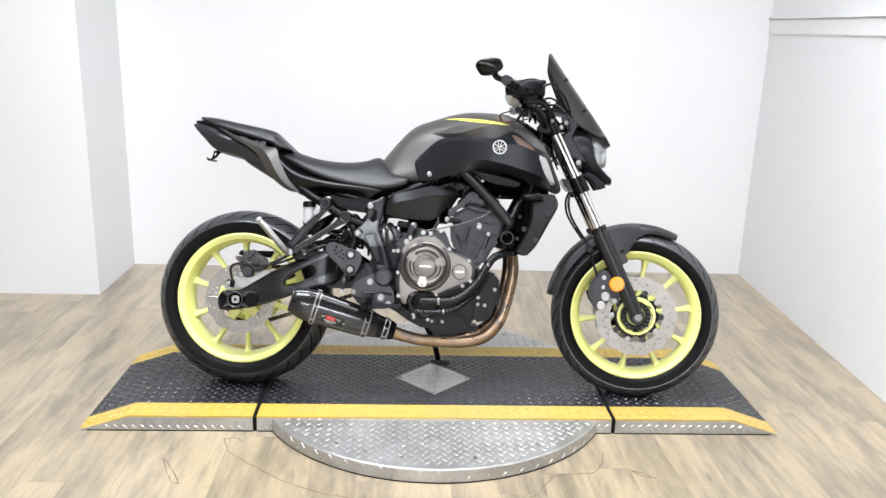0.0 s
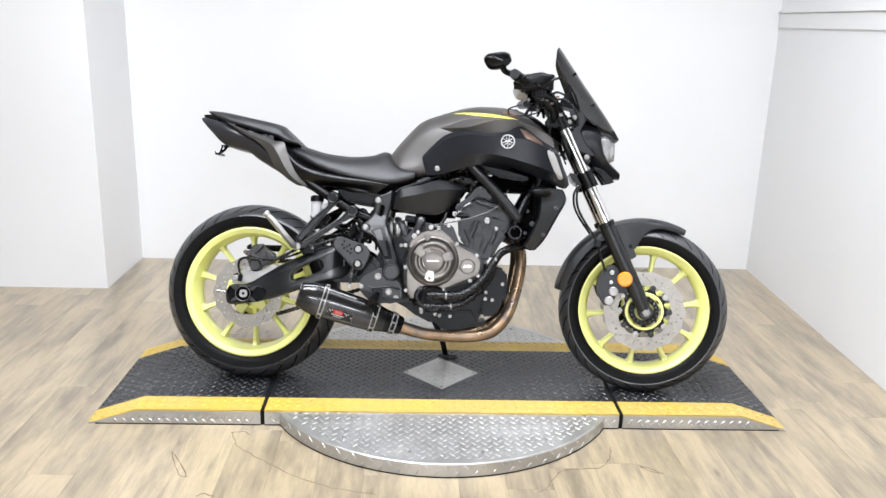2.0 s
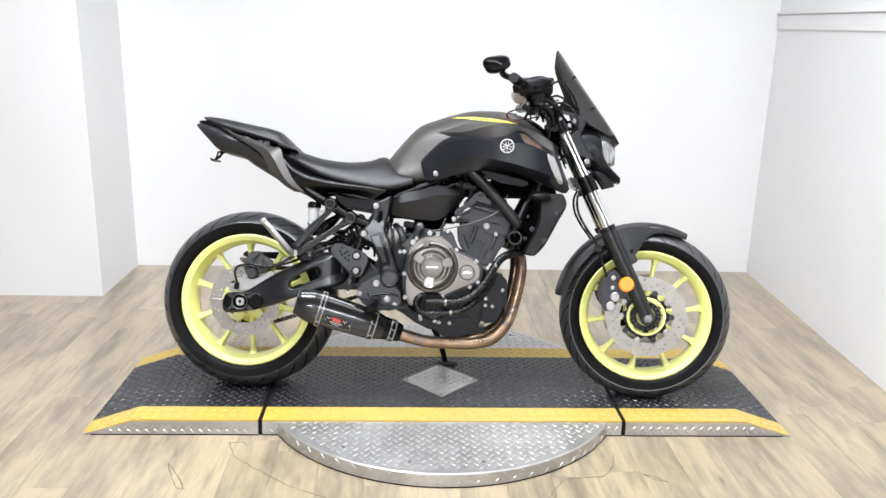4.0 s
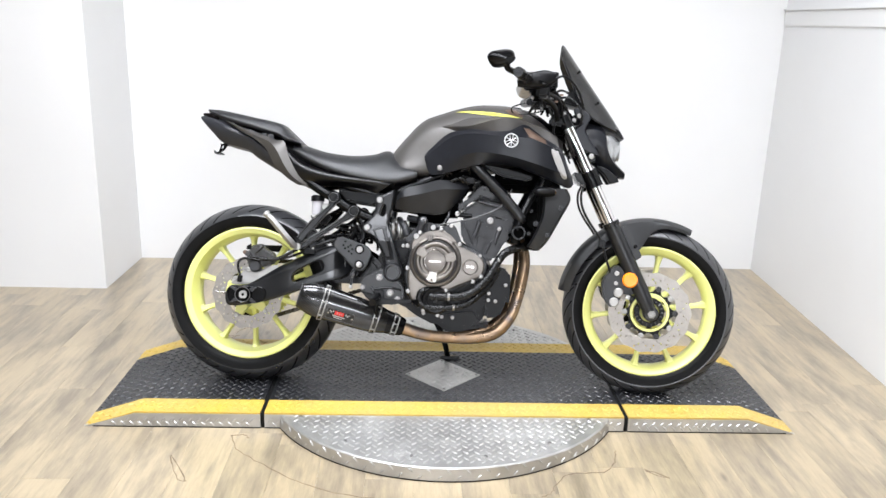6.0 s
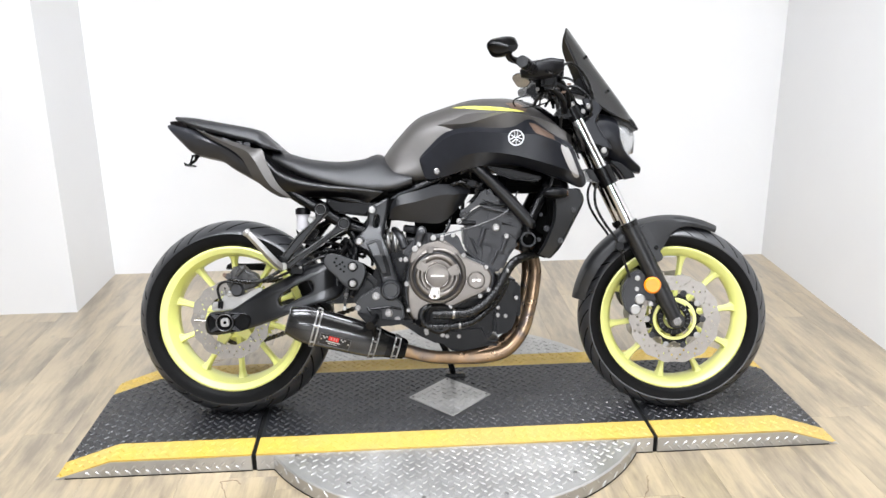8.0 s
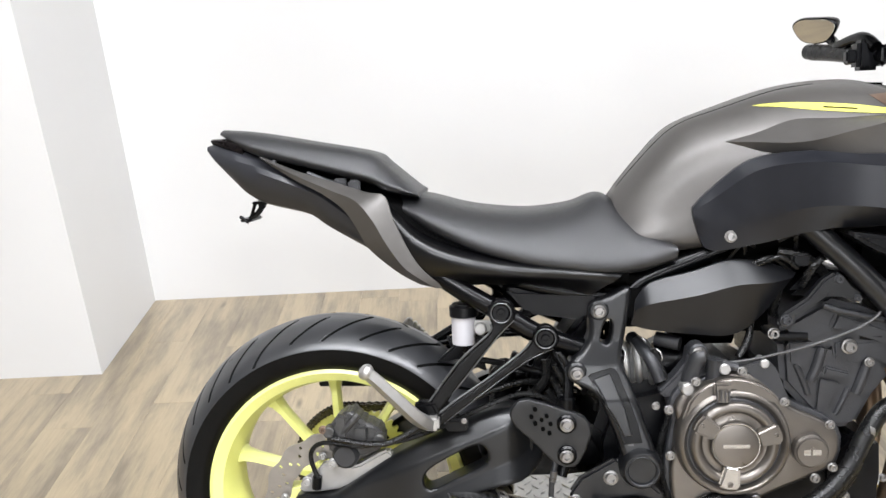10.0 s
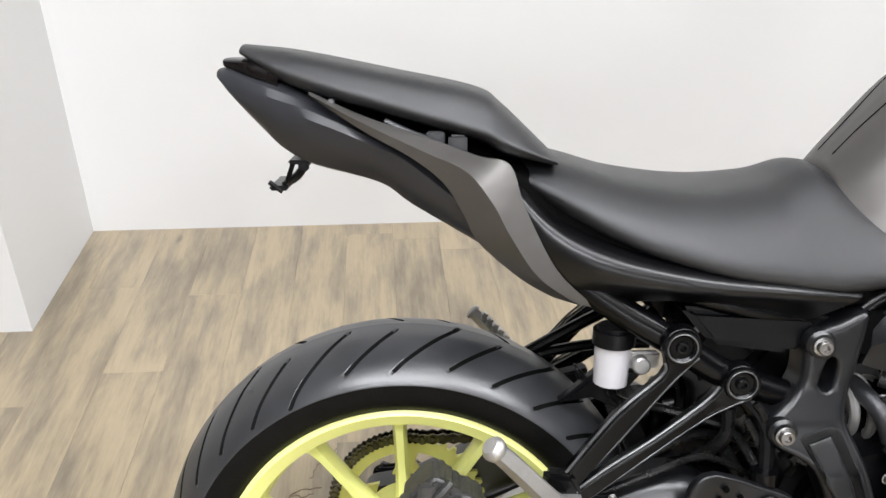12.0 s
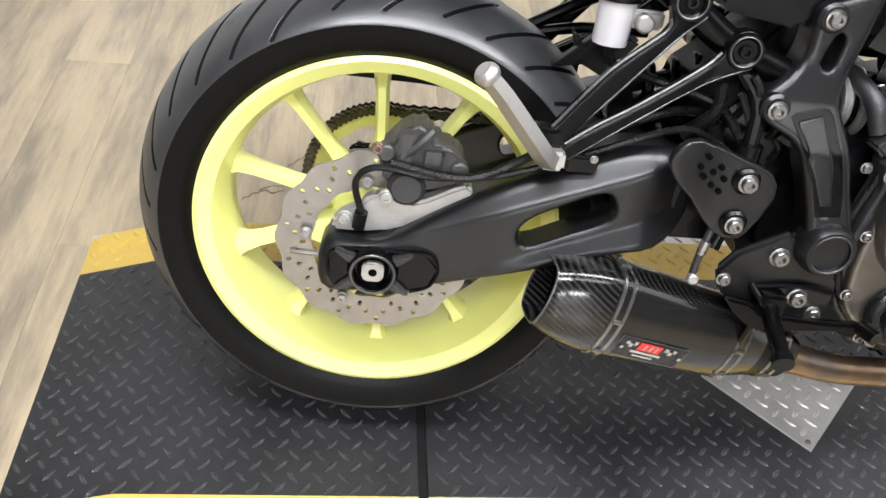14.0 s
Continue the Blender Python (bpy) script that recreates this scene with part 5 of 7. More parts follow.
for s in (-1, 1):
    part("tray_clip", join(box(-0.676, -0.656, s * 0.080 - 0.006, s * 0.080 + 0.006, 0.852, 0.869, 0.002), box(-0.652, -0.632, s * 0.084 - 0.006, s * 0.084 + 0.006, 0.845, 0.866, 0.003), bar([(-0.72, s * 0.082, 0.879), (-0.69, s * 0.085, 0.866), (-0.66, s * 0.088, 0.856)], 0.004, 8)), ENGINE, bike, "dark grey clips under the pillion seat")
    part("strap_hook", knob(-0.776, -0.087 if s < 0 else 0.079, 0.899, 0.0035, 0.008, 12), EDGEGREY, bike)
    part("tail_fairing", surf([
        [(-0.799, 0.082, 0.909), (-0.799, 0.086, 0.907), (-0.797, 0.082, 0.904)],
        [(-0.739, 0.092, 0.884), (-0.739, 0.104, 0.878), (-0.742, 0.100, 0.871)],
        [(-0.669, 0.098, 0.862), (-0.676, 0.117, 0.851), (-0.692, 0.110, 0.845)],
        [(-0.620, 0.102, 0.845), (-0.634, 0.127, 0.833), (-0.657, 0.112, 0.818)],
        [(-0.588, 0.114, 0.838), (-0.606, 0.134, 0.800), (-0.636, 0.110, 0.785)],
        [(-0.572, 0.124, 0.795), (-0.588, 0.138, 0.768), (-0.618, 0.108, 0.752)],
        [(-0.536, 0.130, 0.728), (-0.556, 0.136, 0.722), (-0.572, 0.107, 0.712)],
        [(-0.492, 0.124, 0.686), (-0.510, 0.124, 0.688), (-0.536, 0.106, 0.691)]], 0.006, 5, 3, s), GREYP, bike, "matte grey tail fairing strip", angle=25)
    part("side_cover", surf([
        [(-0.588, 0.092, 0.826), (-0.585, 0.106, 0.814), (-0.582, 0.110, 0.800), (-0.584, 0.100, 0.780)],
        [(-0.540, 0.104, 0.782), (-0.541, 0.126, 0.772), (-0.545, 0.130, 0.750), (-0.550, 0.112, 0.705)],
        [(-0.480, 0.112, 0.756), (-0.481, 0.141, 0.746), (-0.486, 0.145, 0.725), (-0.495, 0.114, 0.690)],
        [(-0.390, 0.116, 0.737), (-0.391, 0.148, 0.727), (-0.394, 0.150, 0.710), (-0.398, 0.116, 0.690)],
        [(-0.290, 0.116, 0.727), (-0.291, 0.147, 0.716), (-0.292, 0.148, 0.703), (-0.300, 0.118, 0.680)],
        [(-0.205, 0.118, 0.711), (-0.212, 0.138, 0.705), (-0.225, 0.139, 0.695), (-0.262, 0.122, 0.670)]], 0.006, 6, 4, s, False), SIDEBLACK, bike, "satin black side cover under the seat", angle=25)
    part("inner_cover", prism([(-0.40, 0.684), (-0.25, 0.676), (-0.235, 0.655), (-0.27, 0.628), (-0.36, 0.640)], s * 0.06, s * 0.12, 0.008), BLACKM, bike)
part("plate_bracket", join(bar([(-0.795, -0.03, 0.845), (-0.812, -0.033, 0.826), (-0.822, -0.035, 0.812), (-0.838, -0.037, 0.801)], [0.006, 0.0045, 0.005, 0.004], 8), box(-0.853, -0.832, -0.045, 0.02, 0.796, 0.802, 0.002), box(-0.831, -0.805, -0.045, -0.005, 0.826, 0.831, 0.002), box(-0.820, -0.808, -0.042, -0.034, 0.818, 0.830, 0.002), bar([(-0.853, -0.043, 0.806), (-0.838, -0.043, 0.795)], 0.003, 6), bar([(-0.826, -0.04, 0.826), (-0.833, -0.041, 0.806)], 0.003, 6)), BLACK, bike, "small black plate bracket")

# swingarm, chain and rear brake
def over_zero(d, w=0.004):
    """max(0, d) with its corner rounded over about w."""
    return (math.sqrt(d * d + w * w) + d) / 2


for s in (-1, 1):
    arm = part("swingarm", casting([(-0.757, 0.334), (-0.767, 0.302), (-0.752, 0.268), (-0.675, 0.277), (-0.614, 0.291), (-0.540, 0.318), (-0.467, 0.347), (-0.413, 0.364), (-0.362, 0.376), (-0.336, 0.415), (-0.344, 0.462), (-0.370, 0.484), (-0.402, 0.487), (-0.440, 0.478), (-0.493, 0.4535), (-0.541, 0.432), (-0.584, 0.409), (-0.635, 0.377), (-0.685, 0.345), (-0.72, 0.337)], lambda x, z: 0.152 - 0.80 * over_zero(z - 0.352 - (x + 0.664) * 0.424) + 0.006 * soft((x + 0.64) / 0.1) * soft((-0.36 - x) / 0.06) - 0.030 * soft((x + 0.40) / 0.07) + 0.40 * max(0, 0.341 + (x + 0.542) * 0.43 - z) * soft((x + 0.60) / 0.10), 0.036, 0.010, [(-0.537, 0.373), (-0.526, 0.392), (-0.492, 0.413), (-0.452, 0.432), (-0.436, 0.429), (-0.430, 0.409), (-0.444, 0.394), (-0.485, 0.375), (-0.527, 0.356)], s, 3, 0.006, 0.005), ARMBLACK, bike, "satin black cast swingarm", angle=60)
    part("arm_boss", prism([(-0.42, 0.37), (-0.405, 0.478), (-0.33, 0.485), (-0.24, 0.43), (-0.24, 0.37), (-0.33, 0.356)], s * 0.07, s * 0.112, 0.018, 3, 4), BLACK, arm)
    part("chain_adjuster", prism([(-0.750, 0.332), (-0.757, 0.300), (-0.745, 0.278), (-0.660, 0.281), (-0.632, 0.290), (-0.622, 0.315), (-0.640, 0.338)], s * 0.147, s * 0.1585, 0.003), BLACK, arm, "black chain adjuster plate")
    part("adjuster_rim", bar([(-0.752, s * 0.158, 0.300), (-0.754, s * 0.158, 0.322), (-0.738, s * 0.158, 0.333), (-0.66, s * 0.158, 0.335), (-0.634, s * 0.158, 0.332), (-0.624, s * 0.158, 0.315), (-0.632, s * 0.158, 0.292), (-0.655, s * 0.158, 0.282)], 0.0022, 8, 4), BLACK, arm)
    part("axle_ring", turned([(0.0215, s * 0.157), (0.0225, s * 0.170), (0.0265, s * 0.1715), (0.0285, s * 0.169), (0.031, s * 0.157)], 36, (RX, 0, RZ), closed=True), BLACK, arm, "black ring round the axle")
    # Bright edge of the axle ring, its highlight drawn as a lighter ring.
    part("ring_edge", turned([(0.0240, s * 0.1713), (0.0258, s * 0.1722), (0.0272, s * 0.1713)], 36, (RX, 0, RZ)), EDGEGREY, arm)
    for a in (0.55, 2.59, 3.75, 5.67):
        part("axle_star_point", prism([(RX + 0.026 * math.cos(a - 0.30), RZ + 0.026 * math.sin(a - 0.30)), (RX + 0.053 * math.cos(a - 0.05), RZ + 0.050 * math.sin(a - 0.05)), (RX + 0.053 * math.cos(a + 0.05), RZ + 0.050 * math.sin(a + 0.05)), (RX + 0.026 * math.cos(a + 0.30), RZ + 0.026 * math.sin(a + 0.30))], s * 0.156, s * 0.166, 0.002), ENGINE, arm)
    part("axle_well", knob(RX, -0.1595 if s < 0 else 0.152, RZ, 0.0225, 0.004, 24), DARK, arm)
    part("axle_nut", prism([(RX - 0.013, RZ - 0.006), (RX - 0.009, RZ - 0.013), (RX + 0.009, RZ - 0.013), (RX + 0.013, RZ - 0.006), (RX + 0.013, RZ + 0.006), (RX + 0.009, RZ + 0.013), (RX - 0.009, RZ + 0.013), (RX - 0.013, RZ + 0.006)], s * 0.158, s * 0.167, 0.002), ALLOY, arm)
    # Dark disc on the nut stands in for the shaded bore.
    part("axle_bore", knob(RX, -0.1678 if s < 0 else 0.1645, RZ, 0.0055, 0.003, 16), DARK, arm)
part("arm_bridge", join(prism([(-0.44, 0.47), (-0.39, 0.49), (-0.34, 0.46), (-0.35, 0.38), (-0.42, 0.38)], -0.135, 0.135, 0.012)), BLACK, bike, "cast cross member of the swingarm")
part("adjuster_bolt", bar([(-0.80, -0.138, 0.313), (-0.755, -0.138, 0.311)], 0.004, 8), ZINC, bike)
part("tyre_hugger", join(bar([(-0.62, 0.11, 0.460), (-0.755, 0.115, 0.466)], 0.011, 8, flat=0.6), prism([(-0.765, 0.456), (-0.62, 0.455), (-0.53, 0.470), (-0.45, 0.49), (-0.45, 0.52), (-0.54, 0.495), (-0.63, 0.476), (-0.76, 0.474)], 0.095, 0.12, 0.003)), BLACKM, bike, "black plastic chain guard")
chain = part("chain", bmesh.new(), BRASS, bike, "oiled roller drive chain")
cb = bmesh.new()
rr = 0.1085
path = []
for i in range(46):
    a = radians(80 + 200 * i / 45)
    path.append(Vector((RX + rr * math.cos(a), 0.0915, RZ + rr * math.sin(a))))
path = [path[0].lerp(Vector((-0.265, 0.0915, 0.427)), 1 - i / 28) for i in range(28)] + path + [path[-1].lerp(Vector((-0.265, 0.0915, 0.343)), (i + 1) / 28) for i in range(28)]
for i in range(len(path) - 1):
    a, b = path[i], path[i + 1]
    d = (b - a).normalized()
    up = d.cross(Y)
    for yy in (-0.008, 0.0055):
        secs = []
        for t, h in ((-0.3, 0.004), (0.02, 0.0082), (0.5, 0.0056), (0.98, 0.0082), (1.3, 0.004)):
            c = a.lerp(b, t) + Y * yy
            secs.append([c - up * h, c + up * h, c + up * h + Y * 0.0025, c - up * h + Y * 0.0025])
        rings(cb, secs)
    tube(cb, [a - Y * 0.010, a + Y * 0.010], 0.0042, 8, 1)
chain.data = mesh_of("chain", cb, BRASS, 40)
tagged(chain, kind="stuff")
cal = part("rear_caliper", join(prism([(-0.704, 0.418), (-0.700, 0.450), (-0.684, 0.470), (-0.664, 0.484), (-0.648, 0.478), (-0.640, 0.462), (-0.618, 0.458), (-0.604, 0.440), (-0.606, 0.416), (-0.640, 0.404), (-0.685, 0.404)], -0.130, -0.080, 0.006, 0, 3), knob(-0.612, -0.139, 0.434, 0.011, 0.02, 16), knob(-0.696, -0.138, 0.448, 0.010, 0.02, 14), box(-0.684, -0.664, -0.137, -0.125, 0.436, 0.478, 0.004), box(-0.656, -0.630, -0.134, -0.12, 0.430, 0.458, 0.004), bar([(-0.690, -0.128, 0.430), (-0.66, -0.134, 0.462), (-0.645, -0.130, 0.478)], 0.006, 8)), CALIPER, bike, "grey cast alloy rear brake caliper")
part("piston_cap", knob(-0.670, -0.139, 0.407, 0.0225, 0.022, 28, 0.25), ENGINE, cal, "round dark grey piston housing")
part("caliper_bracket", prism([(-0.752, 0.340), (-0.745, 0.362), (-0.722, 0.376), (-0.705, 0.392), (-0.66, 0.386), (-0.635, 0.396), (-0.600, 0.414), (-0.590, 0.395), (-0.625, 0.368), (-0.68, 0.346)], -0.128, -0.106, 0.004, 2), ALLOY, cal, "bright cast alloy bracket")
bolt(cal, -0.692, -0.134, 0.394, 0.0095, ALLOY)
bolt(cal, -0.738, -0.130, 0.360, 0.010, ALLOY)
bolt(cal, -0.706, -0.132, 0.452, 0.008, COPPERP)
part("sensor_cap", bar([(-0.722, -0.134, 0.350), (-0.719, -0.136, 0.372)], 0.008, 10), BLACKM, cal)
part("brake_line", bar([(-0.719, -0.136, 0.37), (-0.728, -0.137, 0.41), (-0.705, -0.14, 0.432), (-0.64, -0.142, 0.427), (-0.57, -0.140, 0.436), (-0.50, -0.142, 0.462), (-0.42, -0.145, 0.50), (-0.36, -0.13, 0.51), (-0.30, -0.12, 0.48)], 0.0042, 8), HOSE, bike)
part("speed_cable", bar([(-0.69, -0.14, 0.44), (-0.60, -0.145, 0.432), (-0.52, -0.138, 0.472), (-0.44, -0.14, 0.512), (-0.36, -0.10, 0.522), (-0.28, -0.08, 0.50)], 0.0055, 8), HOSE, bike)
part("hose_clip", box(-0.498, -0.462, -0.155, -0.13, 0.455, 0.475, 0.003), BLACKM, bike)
bolt(bike, -0.468, -0.156, 0.474, 0.005)

# shock, rear hugger and inner frame behind the engine
part("rear_shock", join(bar([(-0.40, 0.0, 0.50), (-0.22, 0.0, 0.56)], 0.024, 16), turned([(0.0, -0.02), (0.03, -0.02), (0.03, 0.02), (0, 0.02)], 20, (-0.40, 0, 0.5))), BLACK, bike)
part("shock_spring", bar([(-0.21 - 0.19 * i / 48, 0.036 * math.cos(i * 0.9), 0.56 - 0.06 * i / 48 + 0.036 * math.sin(i * 0.9)) for i in range(49)], 0.006, 8, 3), BLACK, bike, "black coil spring")
part("inner_fender", join(prism([(-0.345, 0.545), (-0.30, 0.585), (-0.25, 0.650), (-0.22, 0.62), (-0.28, 0.52), (-0.36, 0.50)], -0.06, 0.06, 0.01), prism([(-0.46, 0.60), (-0.42, 0.585), (-0.44, 0.56), (-0.52, 0.545)], -0.07, -0.05, 0.004)), BLACKM, bike, "black plastic inner mudguard")
part("fender_stay", join(bar([(-0.545, 0.09, 0.541), (-0.48, 0.09, 0.580), (-0.415, 0.09, 0.616), (-0.36, 0.09, 0.645)], 0.0085, 10), bar([(-0.530, 0.09, 0.541), (-0.46, 0.09, 0.556), (-0.37, 0.09, 0.560)], 0.0075, 10)), BLACK, bike, "black forked stay behind the rear wheel")
part("fender_fin", prism([(-0.500, 0.592), (-0.476, 0.566), (-0.436, 0.545), (-0.43, 0.525), (-0.488, 0.552)], -0.055, -0.045, 0.003), BLACKM, bike)
part("battery_box", box(-0.40, -0.20, -0.075, 0.075, 0.640, 0.70, 0.012), DARK, bike)

# frame
for s in (-1, 1):
    fr = part("main_frame", bar([(0.05, s * 0.150, 0.795), (0.135, s * 0.168, 0.712), (0.226, s * 0.172, 0.612), (0.232, s * 0.170, 0.60)], 0.0185, 20), ARMBLACK, bike, "satin black tubular steel frame")
    part("frame_tube", bar([(0.232, s * 0.170, 0.60), (0.268, s * 0.155, 0.675), (0.32, s * 0.10, 0.79), (0.35, s * 0.05, 0.86)], 0.0165, 16), BLACK, fr)
    part("frame_tube", bar([(0.232, s * 0.170, 0.61), (0.222, s * 0.165, 0.56), (0.218, s * 0.155, 0.52)], 0.017, 16), BLACK, fr)
    part("mount_ring", turned([(0.0175, s * 0.150), (0.0175, s * 0.196), (0.0235, s * 0.196), (0.025, s * 0.190), (0.025, s * 0.150)], 28, (0.226, 0, 0.553), closed=True), BLACK, fr)
    part("mount_bore", knob(0.226, -0.182 if s < 0 else 0.178, 0.553, 0.018, 0.004, 20), DARK, fr)
    part("frame_tube", bar([(0.05, s * 0.13, 0.79), (-0.06, s * 0.10, 0.735), (-0.17, s * 0.098, 0.69), (-0.20, s * 0.10, 0.66)], 0.016, 14), BLACK, fr)
    part("rear_rail", bar([(-0.21, s * 0.105, 0.56), (-0.334, s * 0.125, 0.604), (-0.406, s * 0.128, 0.648), (-0.47, s * 0.12, 0.685), (-0.60, s * 0.08, 0.77)], 0.0165, 14), BLACK, fr, "black subframe tube")
    part("rear_rail", bar([(-0.20, s * 0.10, 0.66), (-0.33, s * 0.11, 0.682), (-0.47, s * 0.10, 0.72)], 0.012, 12), BLACK, fr)
    hip = ((-0.69, 0.0), (0.37, 0.188), (0.405, 0.188), (0.512, 0.176), (0.560, 0.150), (0.60, 0.139), (0.69, 0.136))
    groove = [(-0.2681, 0.5461), (-0.2636, 0.5503), (-0.233, 0.5584), (-0.2252, 0.5564), (-0.2207, 0.551), (-0.2128, 0.5281), (-0.2066, 0.5136), (-0.194, 0.4752), (-0.1879, 0.446), (-0.2165, 0.4431), (-0.2297, 0.4781), (-0.2431, 0.5012), (-0.2585, 0.5294)]
    inlay = [(-0.2601, 0.5426), (-0.234, 0.5508), (-0.2187, 0.5136), (-0.2126, 0.4993), (-0.2026, 0.4572), (-0.2164, 0.4558), (-0.2304, 0.4846), (-0.2423, 0.5026)]
    relief = lambda x, z: ramp_of(hip[1:], z)
    pl = part("pivot_plate", join(casting([(-0.2629, 0.6503), (-0.2478, 0.6650), (-0.2285, 0.6720), (-0.2052, 0.6850), (-0.1967, 0.6780), (-0.2006, 0.6425), (-0.2076, 0.6026), (-0.2133, 0.5779), (-0.2121, 0.5579), (-0.2025, 0.5359), (-0.191, 0.5023), (-0.180, 0.468), (-0.1672, 0.4316), (-0.170, 0.390), (-0.205, 0.385), (-0.2248, 0.4466), (-0.2442, 0.4937), (-0.2545, 0.5145), (-0.2679, 0.5253), (-0.2822, 0.5313), (-0.2969, 0.5397), (-0.3012, 0.5559), (-0.2936, 0.569), (-0.2768, 0.584), (-0.2656, 0.6029), (-0.2635, 0.6211)], relief, 0.030, 0.009, [(-0.2461, 0.601), (-0.2388, 0.6294), (-0.2308, 0.633), (-0.2273, 0.6236), (-0.2298, 0.6013), (-0.2361, 0.5932)], s, 2, 0.008, 0.004), knob(-0.248, -0.140 if s < 0 else 0.122, 0.648, 0.0165, 0.018, 20), knob(-0.286, -0.158 if s < 0 else 0.140, 0.552, 0.0165, 0.018, 20)), ARMBLACK, bike, "satin black cast pivot plate", angle=38)
    # Shade of the groove round the inlay, laid on as a thin blacker sheet.
    part("leg_groove_shade", casting(groove, lambda x, z: relief(x, z) + 0.0008, 0.004, 0.0008, None, s, 1, 0.010), BLACK, pl)
    part("leg_inlay", casting(inlay, lambda x, z: relief(x, z) + 0.0030, 0.006, 0.0030, None, s, 1, 0.008), ARMBLACK, pl, "raised centre of the plate", angle=30)
    part("plate_mark", box(-0.211, -0.200, s * 0.182 - 0.002, s * 0.182 + 0.002, 0.437, 0.446, 0.001), EDGEGREY, pl)
    part("pivot_cover", turned([(0.0, s * 0.194), (0.021, s * 0.194), (0.022, s * 0.198), (0.027, s * 0.198), (0.030, s * 0.194), (0.033, s * 0.185), (0.034, s * 0.165), (0, s * 0.165)], 36, (-0.190, 0, 0.405)), ARMBLACK, pl, "round pivot cover")
    part("pivot_washer", turned([(0.022, s * 0.1985), (0.0235, s * 0.2), (0.0245, s * 0.1985)], 36, (-0.190, 0, 0.405)), ENGINE, pl)
    bolt(pl, -0.248, s * 0.141, 0.648, 0.011, ZINC, s)
    bolt(pl, -0.286, s * 0.160, 0.552, 0.011, ZINC, s)
    reach = lambda x, z: 0.148 + max(0, -0.36 - x) * 0.11
    hang = part("pillion_peg_hanger", join(
        casting([(-0.420, 0.634), (-0.424, 0.616), (-0.473, 0.572), (-0.526, 0.503), (-0.531, 0.489), (-0.522, 0.482), (-0.505, 0.494), (-0.472, 0.536), (-0.412, 0.609), (-0.391, 0.629), (-0.382, 0.640), (-0.381, 0.654), (-0.389, 0.668), (-0.404, 0.673), (-0.419, 0.667), (-0.426, 0.652)], reach, 0.012, 0.004, None, s, 2, 0.008),
        casting([(-0.357, 0.602), (-0.374, 0.582), (-0.429, 0.541), (-0.477, 0.510), (-0.512, 0.484), (-0.508, 0.470), (-0.495, 0.474), (-0.440, 0.516), (-0.369, 0.566), (-0.331, 0.585), (-0.316, 0.594), (-0.312, 0.608), (-0.320, 0.623), (-0.335, 0.629), (-0.350, 0.621)], reach, 0.012, 0.004, None, s, 2, 0.008),
        prism([(-0.545, 0.512), (-0.515, 0.510), (-0.503, 0.486), (-0.508, 0.468), (-0.530, 0.468), (-0.548, 0.480)], s * 0.150, s * 0.174, 0.005)), BLACK, bike, "black cast passenger footpeg hanger", angle=45)
    for loop in ([(-0.421, 0.632), (-0.424, 0.617), (-0.473, 0.573), (-0.526, 0.504)], [(-0.357, 0.602), (-0.374, 0.583), (-0.429, 0.542), (-0.477, 0.511), (-0.510, 0.486)], [(-0.384, 0.637), (-0.412, 0.609), (-0.472, 0.536), (-0.522, 0.482)], [(-0.322, 0.589), (-0.369, 0.566), (-0.440, 0.516), (-0.500, 0.472)]):
        # Gloss highlights along the arm edges, built as thin lighter bars.
        part("edge_highlight", bar([(x, s * (reach(x, z) - 0.0022), z + 0.001) for x, z in loop], 0.0017, 6), EDGEGREY, hang)
    for bx, bz in ((-0.404, 0.651), (-0.334, 0.607)):
        part("hanger_ring", turned([(0.0125, s * (reach(bx, 0) + 0.0005)), (0.0150, s * (reach(bx, 0) + 0.003)), (0.0185, s * (reach(bx, 0) + 0.003)), (0.020, s * (reach(bx, 0) + 0.0005)), (0.020, s * 0.140), (0.0125, s * 0.140)], 28, (bx, 0, bz), closed=True), BLACK, hang)
        # Highlight on the ring's rim, built as a lighter ring.
        part("ring_rim", turned([(0.0150, s * (reach(bx, 0) + 0.0031)), (0.0158, s * (reach(bx, 0) + 0.0037)), (0.0166, s * (reach(bx, 0) + 0.0031))], 28, (bx, 0, bz)), EDGEGREY, hang)
    for bx, by, bz in ((-0.404, 0.149, 0.651), (-0.334, 0.146, 0.607)):
        bolt(hang, bx, s * by, bz, 0.0095, BLACK, s)
    if s < 0:
        peg = [(-0.522, -0.180, 0.478), (-0.540, -0.212, 0.502), (-0.588, -0.238, 0.562), (-0.610, -0.248, 0.586)]
    else:
        peg = [(-0.522, 0.178, 0.480), (-0.545, 0.215, 0.498), (-0.585, 0.245, 0.532), (-0.604, 0.252, 0.548)]
    pg = part("pillion_footpeg", bar(peg, [0.0115, 0.0120, 0.0110, 0.0095], 5, 4, 1.15), ALLOY, hang, "scratched silver alloy footpeg", angle=25)
    part("peg_cap", bar([Vector(peg[3]) - (Vector(peg[3]) - Vector(peg[2])) * 0.20, Vector(peg[3]), Vector(peg[3]) + (Vector(peg[3]) - Vector(peg[2])) * 0.16], [0.0118, 0.0128, 0.0085], 16, 3), ALLOY, pg, "rounded end of the footpeg")
    part("peg_lug", box(-0.532, -0.506, s * 0.176 - 0.012, s * 0.176 + 0.012, 0.468, 0.490, 0.004), ALLOY, hang)
    for k in range(6):
        q = Vector(peg[1]).lerp(Vector(peg[2]), k / 5)
        if s < 0:
            continue
        part("peg_tooth", box(q.x - 0.005, q.x + 0.003, q.y - 0.014, q.y + 0.004, q.z + 0.004, q.z + 0.019, 0.002), ALLOY, pg)
